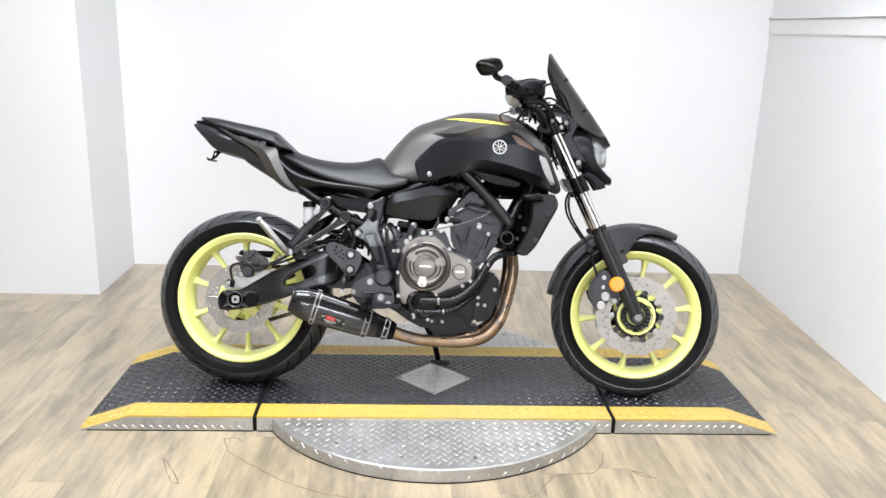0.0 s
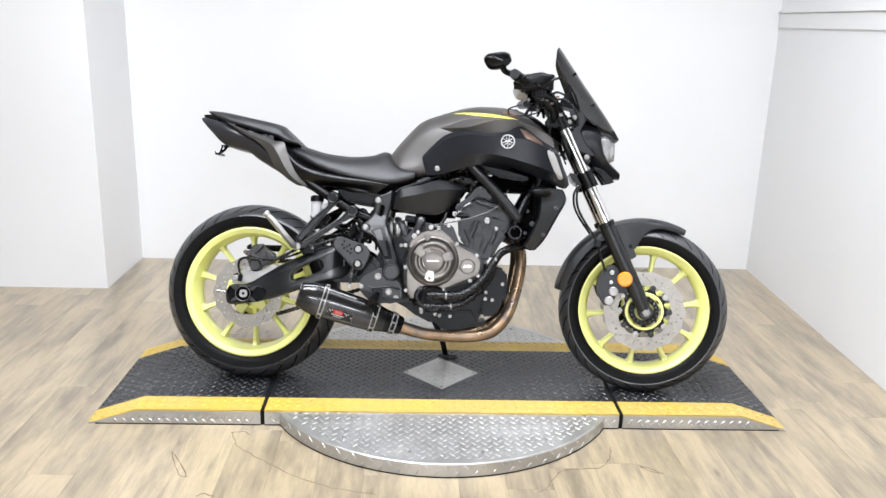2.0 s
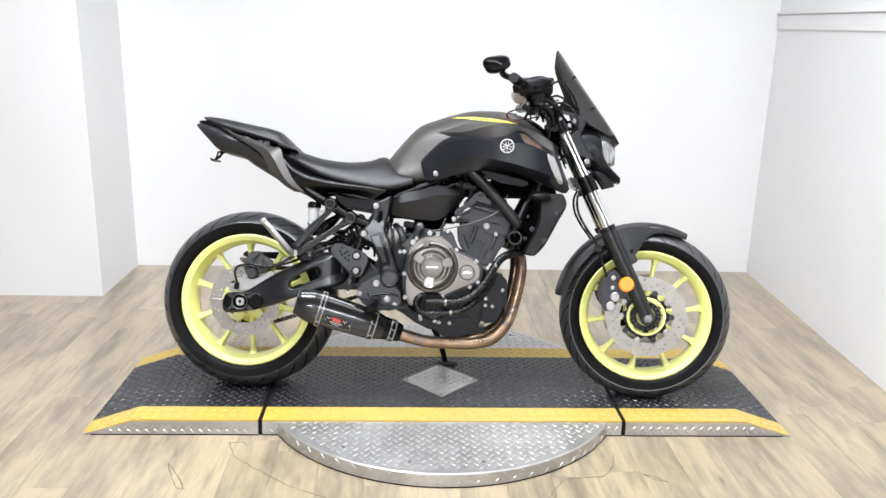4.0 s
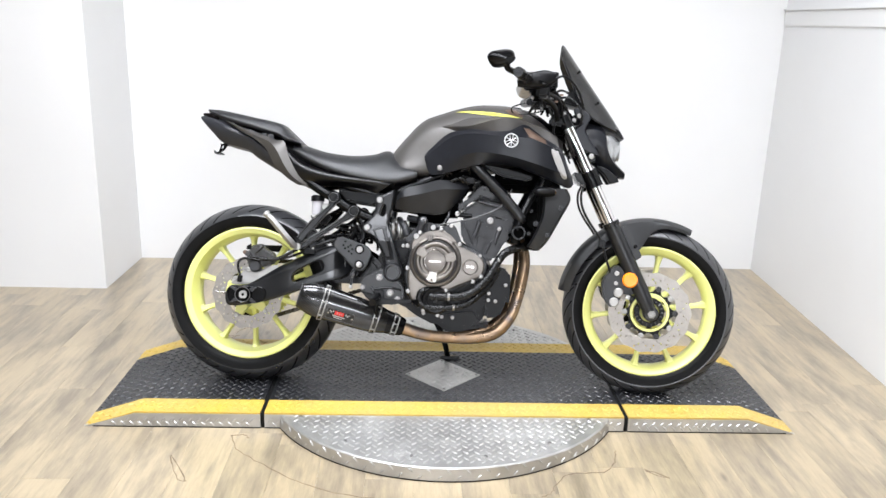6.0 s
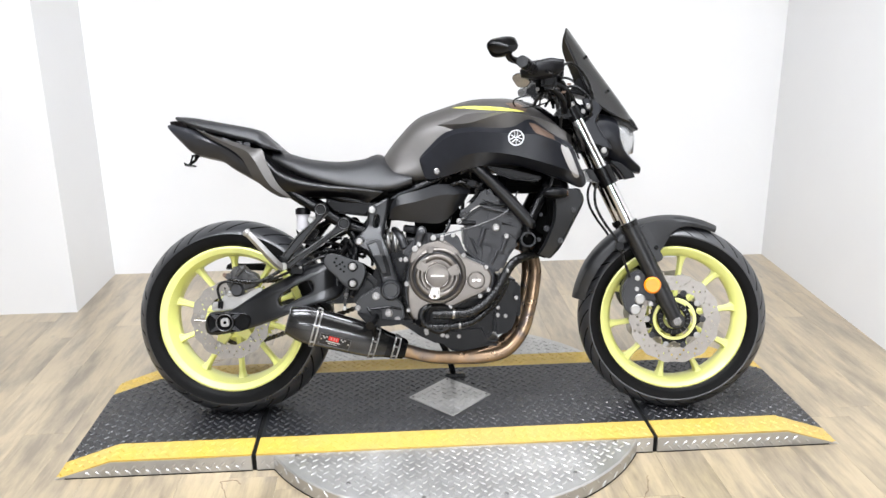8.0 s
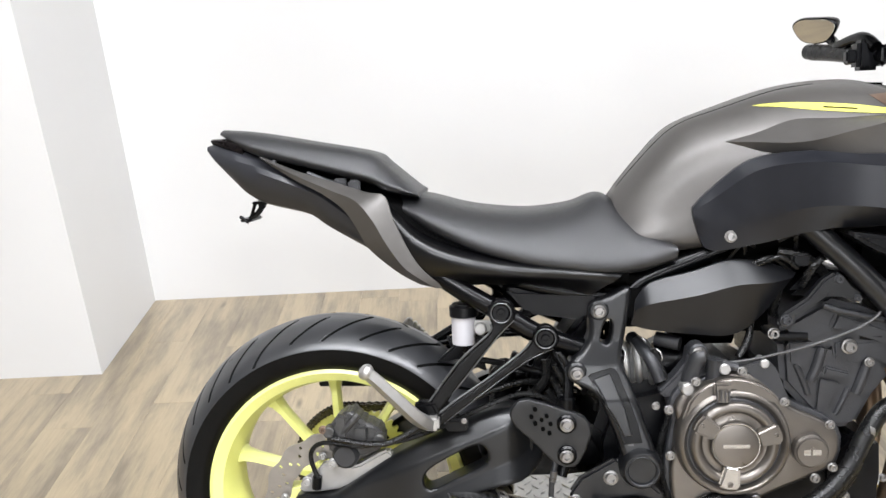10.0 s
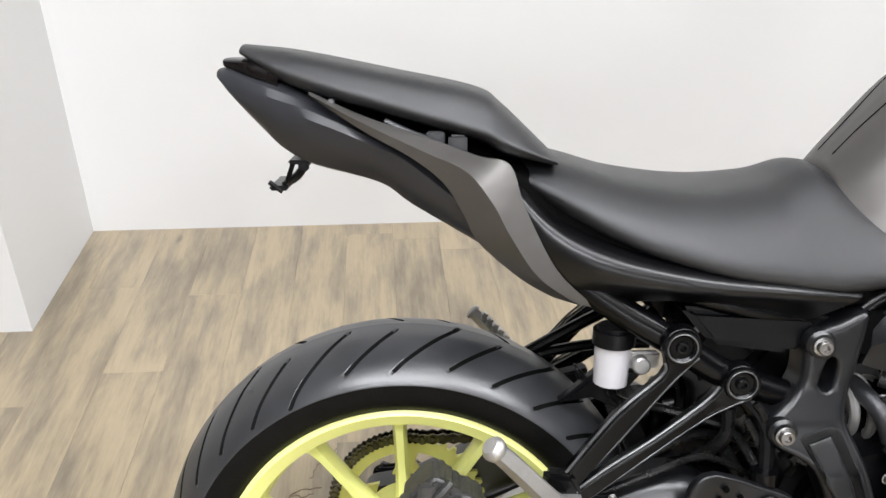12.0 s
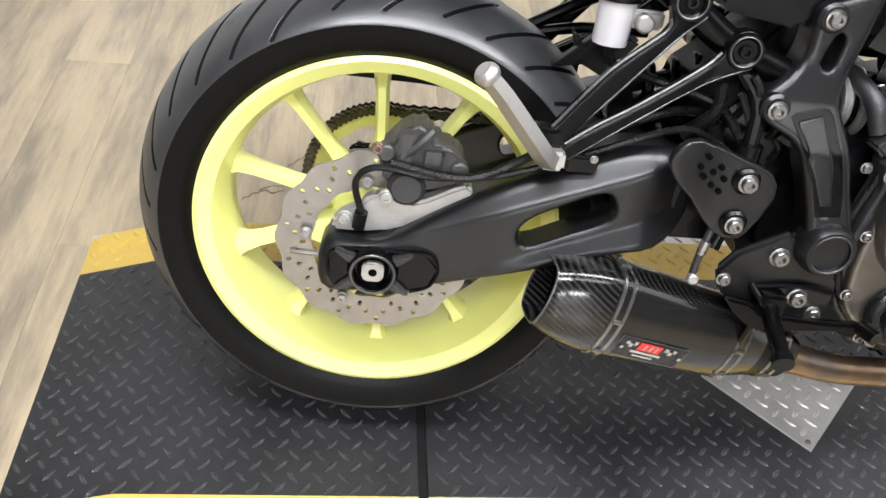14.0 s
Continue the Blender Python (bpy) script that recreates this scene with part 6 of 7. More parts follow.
        part("peg_rib", bar([q + Vector((-0.009, 0, -0.005)) + Vector((0, s * 0.010, 0)), q + Vector((0.006, 0, 0.009)) + Vector((0, s * 0.010, 0))], 0.0020, 6), ALLOY, pg)

# rider controls on the right-hand side
heel = part("heel_guard", casting([(-0.394, 0.492), (-0.386, 0.510), (-0.365, 0.518), (-0.312, 0.500), (-0.276, 0.486), (-0.266, 0.458), (-0.285, 0.412), (-0.300, 0.404), (-0.318, 0.408), (-0.337, 0.423), (-0.361, 0.451), (-0.384, 0.472)], lambda x, z: 0.180 + 0.006 * soft((-0.33 - x) / 0.06), 0.007, 0.003, None, -1, 2, 0.015), ARMBLACK, bike, "black drilled heel guard", angle=45)
for hx, hz in ((-0.354, 0.502), (-0.360, 0.490), (-0.354, 0.479), (-0.344, 0.484), (-0.336, 0.490), (-0.332, 0.462), (-0.342, 0.469), (-0.330, 0.477)):
    # The drilled holes are dark discs on the guard, in place of shade.
    part("hole_shade_disc", knob(hx, -0.1868 if hx < -0.345 else -0.1838, hz, 0.0034, 0.004, 12, 0.05), DARK, heel)
for bz in (0.477, 0.426):
    part("washer", knob(-0.305, -0.187, bz, 0.0155, 0.008, 24), BLACK, heel)
mc = part("rear_master_cylinder", join(bar([(-0.304, -0.160, 0.512), (-0.306, -0.160, 0.405)], 0.015, 16), bar([(-0.306, -0.160, 0.41), (-0.314, -0.166, 0.385)], 0.010, 14), bar([(-0.302, -0.158, 0.50), (-0.30, -0.14, 0.55), (-0.325, -0.12, 0.585)], 0.009, 10)), BLACK, bike, "rear brake master cylinder")
for bx, by, bz, r in ((-0.305, -0.188, 0.477, 0.0115), (-0.306, -0.188, 0.426, 0.0110)):
    bolt(mc, bx, by, bz, r)
part("push_rod", bar([(-0.322, -0.172, 0.410), (-0.329, -0.178, 0.38), (-0.331, -0.178, 0.350)], 0.0045, 10), ENGINE, mc)
part("rod_collar", bar([(-0.3250, -0.176, 0.396), (-0.3285, -0.1785, 0.380)], [0.0062, 0.0055], 10), ZINC, mc, "zinc rod end")
part("rod_pin", knob(-0.331, -0.187, 0.350, 0.0065, 0.008, 14), ALLOY, mc)
rs = part("footrest_bracket", prism([(-0.228, 0.418), (-0.195, 0.395), (-0.155, 0.36), (-0.150, 0.315), (-0.185, 0.292), (-0.235, 0.300), (-0.292, 0.330), (-0.302, 0.36), (-0.285, 0.385)], -0.176, -0.162, 0.005), ARMBLACK, bike, "satin black footrest bracket")
for bx, bz, r in ((-0.236, 0.386, 0.0125), (-0.198, 0.334, 0.0130), (-0.172, 0.314, 0.0105), (-0.292, 0.350, 0.009)):
    bolt(rs, bx, -0.177, bz, r)
part("bracket_rib", bar([(-0.26, -0.178, 0.345), (-0.20, -0.180, 0.352), (-0.16, -0.178, 0.345)], 0.004, 8), BLACK, rs)
fp = part("footpeg", join(bar([(-0.235, -0.19, 0.330), (-0.237, -0.215, 0.320), (-0.245, -0.275, 0.310)], [0.010, 0.0105, 0.0095], 12), bar([(-0.245, -0.27, 0.311), (-0.2455, -0.28, 0.308)], 0.0125, 12), box(-0.252, -0.218, -0.20, -0.176, 0.312, 0.345, 0.004)), BLACK, bike, "folding black footpeg")
part("peg_spring", bar([(-0.262, -0.185, 0.352), (-0.25, -0.195, 0.338), (-0.235, -0.198, 0.318)], 0.004, 8), BLACK, fp)
part("brake_pedal", join(prism([(-0.295, 0.338), (-0.275, 0.315), (-0.245, 0.293), (-0.17, 0.300), (-0.12, 0.305), (-0.118, 0.315), (-0.17, 0.314), (-0.235, 0.318), (-0.262, 0.332)], -0.198, -0.184, 0.004), bar([(-0.118, -0.19, 0.309), (-0.108, -0.215, 0.309)], 0.009, 12)), BLACK, bike, "black brake pedal")
res = part("rear_fluid_reservoir", bar([(-0.467, -0.105, 0.590), (-0.466, -0.105, 0.640)], [0.019, 0.0205], 24), WHITEP, bike, "translucent white brake fluid reservoir with black cap")
part("cap", join(bar([(-0.466, -0.105, 0.637), (-0.466, -0.105, 0.654)], 0.0235, 20), bar([(-0.466, -0.105, 0.654), (-0.466, -0.105, 0.658)], 0.019, 20)), BLACKM, res)
part("reservoir_bracket", join(knob(-0.438, -0.128, 0.618, 0.010, 0.02, 16), box(-0.452, -0.415, -0.115, -0.105, 0.610, 0.63, 0.003)), ALLOY, res)
part("reservoir_hose", bar([(-0.467, -0.105, 0.592), (-0.455, -0.10, 0.565), (-0.40, -0.09, 0.55), (-0.33, -0.11, 0.535), (-0.31, -0.15, 0.51)], 0.0055, 8), HOSE, res)

# engine
block = part("engine", join(prism([(-0.16, 0.52), (-0.05, 0.56), (0.06, 0.50), (0.13, 0.44), (0.155, 0.36), (0.13, 0.27), (0.08, 0.228), (-0.06, 0.228), (-0.15, 0.28), (-0.24, 0.33), (-0.26, 0.42), (-0.22, 0.5)], -0.110, 0.14, 0.02, 2), prism([(-0.05, 0.235), (0.15, 0.235), (0.14, 0.195), (0.0, 0.195)], -0.09, 0.09, 0.01)), BLACKM, bike, "dark twin-cylinder engine with bronze covers")
part("cylinder", prism([(0.035, 0.527), (0.029, 0.600), (0.175, 0.585), (0.205, 0.545), (0.175, 0.505), (0.150, 0.455), (0.102, 0.452)], -0.147, 0.145, 0.010), ENGINE, block)
part("cylinder_head", join(prism([(0.029, 0.600), (0.034, 0.626), (0.099, 0.664), (0.150, 0.652), (0.204, 0.628), (0.216, 0.586), (0.195, 0.545), (0.17, 0.56)], -0.151, 0.15, 0.010), prism([(0.10, 0.615), (0.112, 0.645), (0.19, 0.618), (0.195, 0.585)], -0.158, 0.158, 0.006)), ENGINE, block, "dark grey cast cylinder head")
for pts, rad in (([(0.095, -0.149, 0.586), (0.087, -0.150, 0.558), (0.078, -0.149, 0.533)], 0.0075), ([(0.164, -0.149, 0.563), (0.156, -0.150, 0.538), (0.147, -0.149, 0.512)], 0.0075), ([(0.055, -0.147, 0.560), (0.066, -0.148, 0.535), (0.075, -0.147, 0.511)], 0.0050), ([(0.118, -0.147, 0.478), (0.128, -0.148, 0.500), (0.136, -0.147, 0.520)], 0.0045)):
    part("casting_rib", bar(pts, rad, 10, 4), ENGINE, block)
for outline, depth in (([(0.098, 0.557), (0.138, 0.546), (0.134, 0.533), (0.096, 0.543)], -0.153), ([(0.090, 0.540), (0.083, 0.470), (0.101, 0.462), (0.118, 0.515), (0.126, 0.531)], -0.1505), ([(0.041, 0.596), (0.044, 0.562), (0.070, 0.548), (0.080, 0.575), (0.083, 0.600)], -0.1515), ([(0.108, 0.598), (0.112, 0.570), (0.150, 0.560), (0.176, 0.575), (0.170, 0.596)], -0.1530)):
    part("casting_boss", prism(outline, depth, -0.140, 0.0035, 0, 2), ENGINE, block)
for x0, x1 in ((0.038, 0.050), (0.056, 0.070), (0.168, 0.180)):
    part("sensor_plug", bar([(x0 - 0.018, -0.150, 0.606), (x1, -0.151, 0.604)], 0.0075, 10), BLACKM, block)
part("cam_cover", prism([(0.045, 0.665), (0.09, 0.712), (0.21, 0.675), (0.205, 0.655)], -0.13, 0.13, 0.012), BLACKM, block)
mb = part("engine_mount", prism([(0.021, 0.639), (0.036, 0.650), (0.063, 0.668), (0.085, 0.696), (0.105, 0.709), (0.118, 0.700), (0.128, 0.686), (0.146, 0.672), (0.140, 0.658), (0.118, 0.668), (0.095, 0.672), (0.072, 0.655), (0.050, 0.640), (0.046, 0.624), (0.032, 0.617), (0.020, 0.624)], -0.168, -0.150, 0.004), ARMBLACK, block, "cast engine hanger")
bolt(mb, 0.032, -0.169, 0.635, 0.010, ENGINE)
bolt(mb, 0.108, -0.169, 0.697, 0.008, ENGINE)
bolt(mb, 0.137, -0.169, 0.668, 0.006, ENGINE)
part("head_rib", bar([(0.09, -0.16, 0.655), (0.12, -0.162, 0.645), (0.18, -0.160, 0.632)], 0.005, 8), ENGINE, block)
cover = part("clutch_cover_base", casting([(-0.131, 0.471), (-0.136, 0.498), (-0.122, 0.522), (-0.091, 0.534), (-0.052, 0.552), (-0.022, 0.552), (0.007, 0.533), (0.034, 0.502), (0.077, 0.482), (0.101, 0.468), (0.117, 0.445), (0.110, 0.405), (0.075, 0.385), (0.030, 0.366), (-0.008, 0.348), (-0.030, 0.352), (-0.066, 0.350), (-0.090, 0.330), (-0.106, 0.300), (-0.128, 0.318), (-0.138, 0.345), (-0.142, 0.404)], lambda x, z: 0.173 - 0.03 * max(0, x - 0.04), 0.045, 0.006, None, -1, 2, 0.02), BRONZE, block, "bronze-grey clutch cover with machined rings", angle=45)
part("crankcase_rim", casting([(-0.138, 0.474), (-0.143, 0.500), (-0.127, 0.528), (-0.093, 0.541), (-0.052, 0.559), (-0.020, 0.559), (0.011, 0.539), (0.037, 0.509), (0.079, 0.489), (0.106, 0.475), (0.124, 0.447), (0.117, 0.401), (0.078, 0.378), (0.033, 0.359), (-0.008, 0.340), (-0.060, 0.342), (-0.085, 0.322), (-0.104, 0.290), (-0.134, 0.312), (-0.146, 0.345), (-0.150, 0.404)], lambda x, z: 0.160, 0.03, 0.004, None, -1, 2, 0.03), ENGINE, block, "dark crankcase flange")
CX, CZ = -0.049, 0.447
part("clutch_dome", turned([(0, -0.199), (0.036, -0.199), (0.038, -0.193), (0.041, -0.1905), (0.049, -0.1915), (0.0525, -0.197), (0.057, -0.1995), (0.063, -0.1985), (0.0665, -0.194), (0.068, -0.188), (0.0715, -0.1865), (0.0735, -0.191), (0.0770, -0.1945), (0.0815, -0.1935), (0.0855, -0.188), (0.088, -0.176), (0.088, -0.165), (0, -0.165)], 72, (CX, 0, CZ)), BRONZE, cover, "bronze-grey clutch dome", angle=50)
part("clutch_face", turned([(0, -0.2035), (0.030, -0.2035), (0.034, -0.2025), (0.0362, -0.199)], 48, (CX, 0, CZ)), BRONZE, cover)
part("clutch_ring", turned([(0.0345, -0.2022), (0.0358, -0.2024), (0.0368, -0.2005)], 64, (CX, 0, CZ)), BRIGHT, cover, "bright machined ring")
part("dome_groove", turned([(0.0660, -0.1940), (0.0668, -0.1925), (0.0690, -0.1880), (0.0712, -0.1870), (0.0720, -0.1880)], 64, (CX, 0, CZ)), EDGEGREY, cover)
part("clutch_shoulder", prism([(-0.128, 0.470), (-0.118, 0.512), (-0.09, 0.540), (-0.05, 0.550), (-0.01, 0.540), (0.02, 0.515), (0.0, 0.51), (-0.05, 0.53), (-0.09, 0.515), (-0.11, 0.48)], -0.190, -0.165, 0.007, 2, 3), BRONZE, cover)
for a in (0.30, 2.56, 4.56):
    u, v = Vector((math.cos(a), 0, math.sin(a))), Vector((-math.sin(a), 0, math.cos(a)))
    q = [Vector((CX, 0, CZ)) + u * r + v * w for r, w in ((0.033, -0.0115), (0.050, -0.0145), (0.068, -0.0175), (0.071, 0), (0.068, 0.0175), (0.050, 0.0145), (0.033, 0.0115))]
    part("dome_web", prism([(p.x, p.z) for p in q], -0.2060, -0.186, 0.0040, 0, 3), BRIGHT if a == 4.56 else BRONZE, cover)
    bolt(cover, CX + 0.0615 * math.cos(a), -0.2055, CZ + 0.0615 * math.sin(a), 0.0045, BRONZE)
part("cover_mark", box(CX - 0.020, CX + 0.020, -0.2042, -0.2030, CZ - 0.003, CZ + 0.003, 0.0), BRIGHT, cover)
cap = part("oil_filler_cap", turned([(0, -0.190), (0.022, -0.190), (0.0235, -0.187), (0.0245, -0.187), (0.0265, -0.184), (0.027, -0.165), (0, -0.165)], 36, (0.069, 0, 0.431)), BRONZE, block, "round bronze oil cap")
part("cap_mark", join(box(0.056, 0.066, -0.1912, -0.1898, 0.427, 0.436, 0), box(0.069, 0.082, -0.1912, -0.1898, 0.427, 0.436, 0)), BRIGHT, cap)
for bx, bz in ((-0.104, 0.541), (-0.145, 0.496), (-0.034, 0.557), (0.031, 0.507), (0.100, 0.470), (-0.143, 0.421), (-0.138, 0.342), (-0.102, 0.322), (-0.020, 0.346), (0.080, 0.383), (0.106, 0.401)):
    bolt(cover, bx, -0.174, bz, 0.0080)
for bx, bz in ((-0.161, 0.495), (-0.084, 0.268), (-0.021, 0.258), (0.015, 0.257), (0.135, 0.321), (0.159, 0.318), (0.136, 0.344), (0.192, 0.374)):
    bolt(block, bx, -0.152, bz, 0.0070)
part("shock_bracket", join(prism([(-0.110, 0.590), (-0.082, 0.590), (-0.080, 0.564), (-0.064, 0.542), (-0.074, 0.527), (-0.097, 0.529), (-0.116, 0.519), (-0.142, 0.504), (-0.157, 0.517), (-0.132, 0.542), (-0.114, 0.565)], -0.150, -0.118, 0.004), knob(-0.096, -0.158, 0.582, 0.0145, 0.03, 20)), ENGINE, block, "dark cast bracket with an eyelet")
bolt(block, -0.096, -0.159, 0.582, 0.011)
part("cable_bracket", prism([(-0.036, 0.562), (0.003, 0.576), (0.018, 0.561), (0.042, 0.503), (0.030, 0.494), (0.006, 0.526), (-0.015, 0.541)], -0.172, -0.150, 0.003), ENGINE, block, "dark cable bracket")
part("oil_level_sensor", join(box(-0.082, -0.056, -0.197, -0.168, 0.520, 0.545, 0.004), box(-0.078, -0.060, -0.203, -0.19, 0.515, 0.535, 0.003)), BRONZE, cover, "small ribbed sensor housing")
for k in range(4):
    part("sensor_rib", bar([(-0.079 + 0.006 * k, -0.2035, 0.517), (-0.079 + 0.006 * k, -0.2035, 0.535)], 0.0014, 6), EDGEGREY, cover)
for bx, bz, q in ((-0.116, 0.528, 0.010), (-0.060, 0.560, 0.009), (0.0, 0.568, 0.007)):
    part("case_boss", knob(bx, -0.176, bz, q, 0.03, 16), ALLOY, block)
for bx, by, bz, r in ((0.131, -0.159, 0.590, 0.0125), (0.163, -0.157, 0.564, 0.008), (0.032, -0.154, 0.502, 0.009), (0.02, -0.150, 0.610, 0.010)):
    bolt(block, bx, by, bz, r)
part("clutch_arm", join(bar([(-0.075, -0.16, 0.53), (-0.073, -0.165, 0.575)], 0.012, 14), bar([(-0.073, -0.165, 0.570), (-0.04, -0.17, 0.562)], 0.007, 10), bar([(-0.115, -0.15, 0.515), (-0.10, -0.16, 0.57), (-0.09, -0.16, 0.578)], 0.013, 12)), ENGINE, block)
part("clutch_cable", bar([(-0.07, -0.168, 0.567), (0.0, -0.17, 0.578), (0.09, -0.172, 0.603), (0.165, -0.172, 0.640), (0.20, -0.15, 0.70)], 0.0021, 8), EDGEGREY, block, "silver clutch cable")
pump = part("water_pump", join(turned([(0, -0.178), (0.03, -0.178), (0.042, -0.174), (0.046, -0.166), (0.046, -0.13), (0, -0.13)], 32, (-0.045, 0, 0.315)), turned([(0.030, -0.186), (0.040, -0.189), (0.048, -0.180), (0.046, -0.17), (0.030, -0.17)], 32, (-0.045, 0, 0.315), closed=True), knob(-0.045, -0.184, 0.315, 0.012, 0.01, 16)), BLACKM, block, "black water pump")
for bx, bz in ((-0.085, 0.343), (-0.01, 0.35), (-0.085, 0.28), (-0.035, 0.265)):
    bolt(pump, bx, -0.176, bz, 0.0075)
part("coolant_hose", bar([(-0.062, -0.180, 0.328), (0.0, -0.184, 0.329), (0.046, -0.184, 0.333), (0.085, -0.180, 0.352), (0.118, -0.174, 0.382), (0.140, -0.168, 0.412), (0.158, -0.162, 0.446), (0.185, -0.155, 0.483), (0.228, -0.14, 0.502), (0.26, -0.11, 0.505)], 0.0140, 18), HOSE, bike, "black coolant hose")
part("coolant_hose", bar([(-0.058, -0.172, 0.352), (-0.090, -0.178, 0.345), (-0.100, -0.180, 0.318), (-0.078, -0.180, 0.292), (-0.03, -0.180, 0.290), (0.031, -0.180, 0.296), (0.075, -0.174, 0.315), (0.112, -0.164, 0.348), (0.145, -0.152, 0.385), (0.165, -0.14, 0.43)], 0.0100, 16), HOSE, bike, "black coolant hose")
for hx, hy, hz, r, tilt in ((0.0, -0.184, 0.329, 0.0150, 0), (0.165, -0.160, 0.457, 0.0150, 58), (0.018, -0.180, 0.294, 0.0110, 6)):
    part("hose_clamp", turned([(r - 0.001, -0.004), (r, -0.003), (r, 0.003), (r - 0.001, 0.004)], 20), ZINC, bike, m=pose(hx, hy, hz, 0, -tilt, 90))
for fx in (0.150, 0.166, 0.182):
    part("oil_cooler_fin", prism([(fx, 0.33), (fx + 0.010, 0.33), (fx + 0.012, 0.42), (fx + 0.004, 0.425)], -0.11, 0.11, 0.002), ENGINE, block)
part("oil_cooler", join(prism([(0.125, 0.255), (0.175, 0.262), (0.192, 0.30), (0.203, 0.36), (0.200, 0.425), (0.150, 0.44), (0.12, 0.40)], -0.125, 0.125, 0.008, 0), box(0.195, 0.21, -0.10, 0.10, 0.31, 0.41, 0.004)), BLACKM, block, "dark finned oil cooler")
part("oil_filter", bar([(0.12, -0.02, 0.29), (0.185, -0.02, 0.28)], 0.033, 24), BLACK, block)
for s in (-1, 1):
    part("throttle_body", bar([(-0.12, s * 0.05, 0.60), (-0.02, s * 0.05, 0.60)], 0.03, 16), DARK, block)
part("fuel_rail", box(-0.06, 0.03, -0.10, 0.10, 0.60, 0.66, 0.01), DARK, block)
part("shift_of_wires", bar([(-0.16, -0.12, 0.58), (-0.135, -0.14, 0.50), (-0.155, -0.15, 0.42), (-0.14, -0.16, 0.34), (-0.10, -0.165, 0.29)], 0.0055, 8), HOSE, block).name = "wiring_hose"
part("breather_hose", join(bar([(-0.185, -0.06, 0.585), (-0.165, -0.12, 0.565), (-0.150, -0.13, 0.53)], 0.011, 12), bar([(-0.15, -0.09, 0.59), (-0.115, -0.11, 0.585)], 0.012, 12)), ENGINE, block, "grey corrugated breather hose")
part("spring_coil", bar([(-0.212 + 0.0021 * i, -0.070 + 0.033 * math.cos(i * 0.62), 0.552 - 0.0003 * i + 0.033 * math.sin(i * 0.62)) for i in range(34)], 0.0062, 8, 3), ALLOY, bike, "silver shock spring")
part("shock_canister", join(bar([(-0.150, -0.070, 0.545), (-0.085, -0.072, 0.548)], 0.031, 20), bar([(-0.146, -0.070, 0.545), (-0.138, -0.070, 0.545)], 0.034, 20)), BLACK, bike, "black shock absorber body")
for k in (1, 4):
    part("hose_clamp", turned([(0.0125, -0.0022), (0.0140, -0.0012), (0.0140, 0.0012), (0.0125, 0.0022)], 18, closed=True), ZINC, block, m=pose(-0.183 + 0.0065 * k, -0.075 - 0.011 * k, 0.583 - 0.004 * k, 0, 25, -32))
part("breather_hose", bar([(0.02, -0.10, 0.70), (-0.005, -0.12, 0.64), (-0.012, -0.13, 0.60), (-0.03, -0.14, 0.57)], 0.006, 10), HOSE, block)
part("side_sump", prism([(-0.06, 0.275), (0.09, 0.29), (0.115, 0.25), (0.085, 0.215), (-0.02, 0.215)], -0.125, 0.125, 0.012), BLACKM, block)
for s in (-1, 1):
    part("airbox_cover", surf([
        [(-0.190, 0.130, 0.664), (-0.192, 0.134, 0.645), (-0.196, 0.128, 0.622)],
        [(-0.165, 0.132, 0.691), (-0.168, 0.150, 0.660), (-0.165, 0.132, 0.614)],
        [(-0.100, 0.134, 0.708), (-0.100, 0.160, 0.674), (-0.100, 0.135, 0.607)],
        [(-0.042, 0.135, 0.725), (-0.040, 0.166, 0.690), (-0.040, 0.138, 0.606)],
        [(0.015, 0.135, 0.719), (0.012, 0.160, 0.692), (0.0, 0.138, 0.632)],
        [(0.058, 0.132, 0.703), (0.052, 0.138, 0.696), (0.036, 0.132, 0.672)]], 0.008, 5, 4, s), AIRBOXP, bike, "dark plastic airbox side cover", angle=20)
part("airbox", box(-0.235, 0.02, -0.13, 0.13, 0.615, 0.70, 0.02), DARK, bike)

# exhaust
part("header_pipe", bar([(0.215, -0.055, 0.535), (0.245, -0.068, 0.515), (0.258, -0.08, 0.46), (0.253, -0.084, 0.40), (0.238, -0.088, 0.33), (0.213, -0.092, 0.258), (0.163, -0.098, 0.203), (0.09, -0.10, 0.184), (0.0, -0.104, 0.183), (-0.08, -0.112, 0.190), (-0.180, -0.124, 0.218)], [0.0195, 0.0195, 0.0195, 0.0195, 0.0198, 0.0202, 0.0205, 0.0202, 0.020, 0.0205, 0.023], 24, 8), PIPE, bike, "heat-coloured stainless header pipe")
part("header_pipe", bar([(0.215, 0.055, 0.535), (0.245, 0.05, 0.51), (0.245, 0.02, 0.42), (0.225, 0.0, 0.33), (0.19, -0.035, 0.25), (0.12, -0.075, 0.204), (0.05, -0.10, 0.186), (0.0, -0.104, 0.184)], [0.0215, 0.0215, 0.0215, 0.0215, 0.0215, 0.021, 0.019, 0.015], 20, 8), PIPE, bike, "heat-coloured stainless header pipe")
A, B = Vector((-0.176, -0.124, 0.221)), Vector((-0.526, -0.184, 0.323))
axis = (B - A).normalized()


def oval(t, w, h):
    """A section of the silencer, a soft hexagon, at t along its axis."""
    side = axis.cross(Z).normalized()
    up = side.cross(axis)
    c = A + (B - A) * t
    k = [(0.98, 0.30), (0.72, 0.88), (0.25, 1.0), (-0.25, 1.0), (-0.72, 0.88), (-0.98, 0.30), (-0.98, -0.30), (-0.72, -0.88), (-0.25, -1.0), (0.25, -1.0), (0.72, -0.88), (0.98, -0.30)]
    return [c + side * a.x * w * 0.92 + up * a.y * h * 1.04 for a in spline([(x, y, 0) for x, y in k], 3, True)]


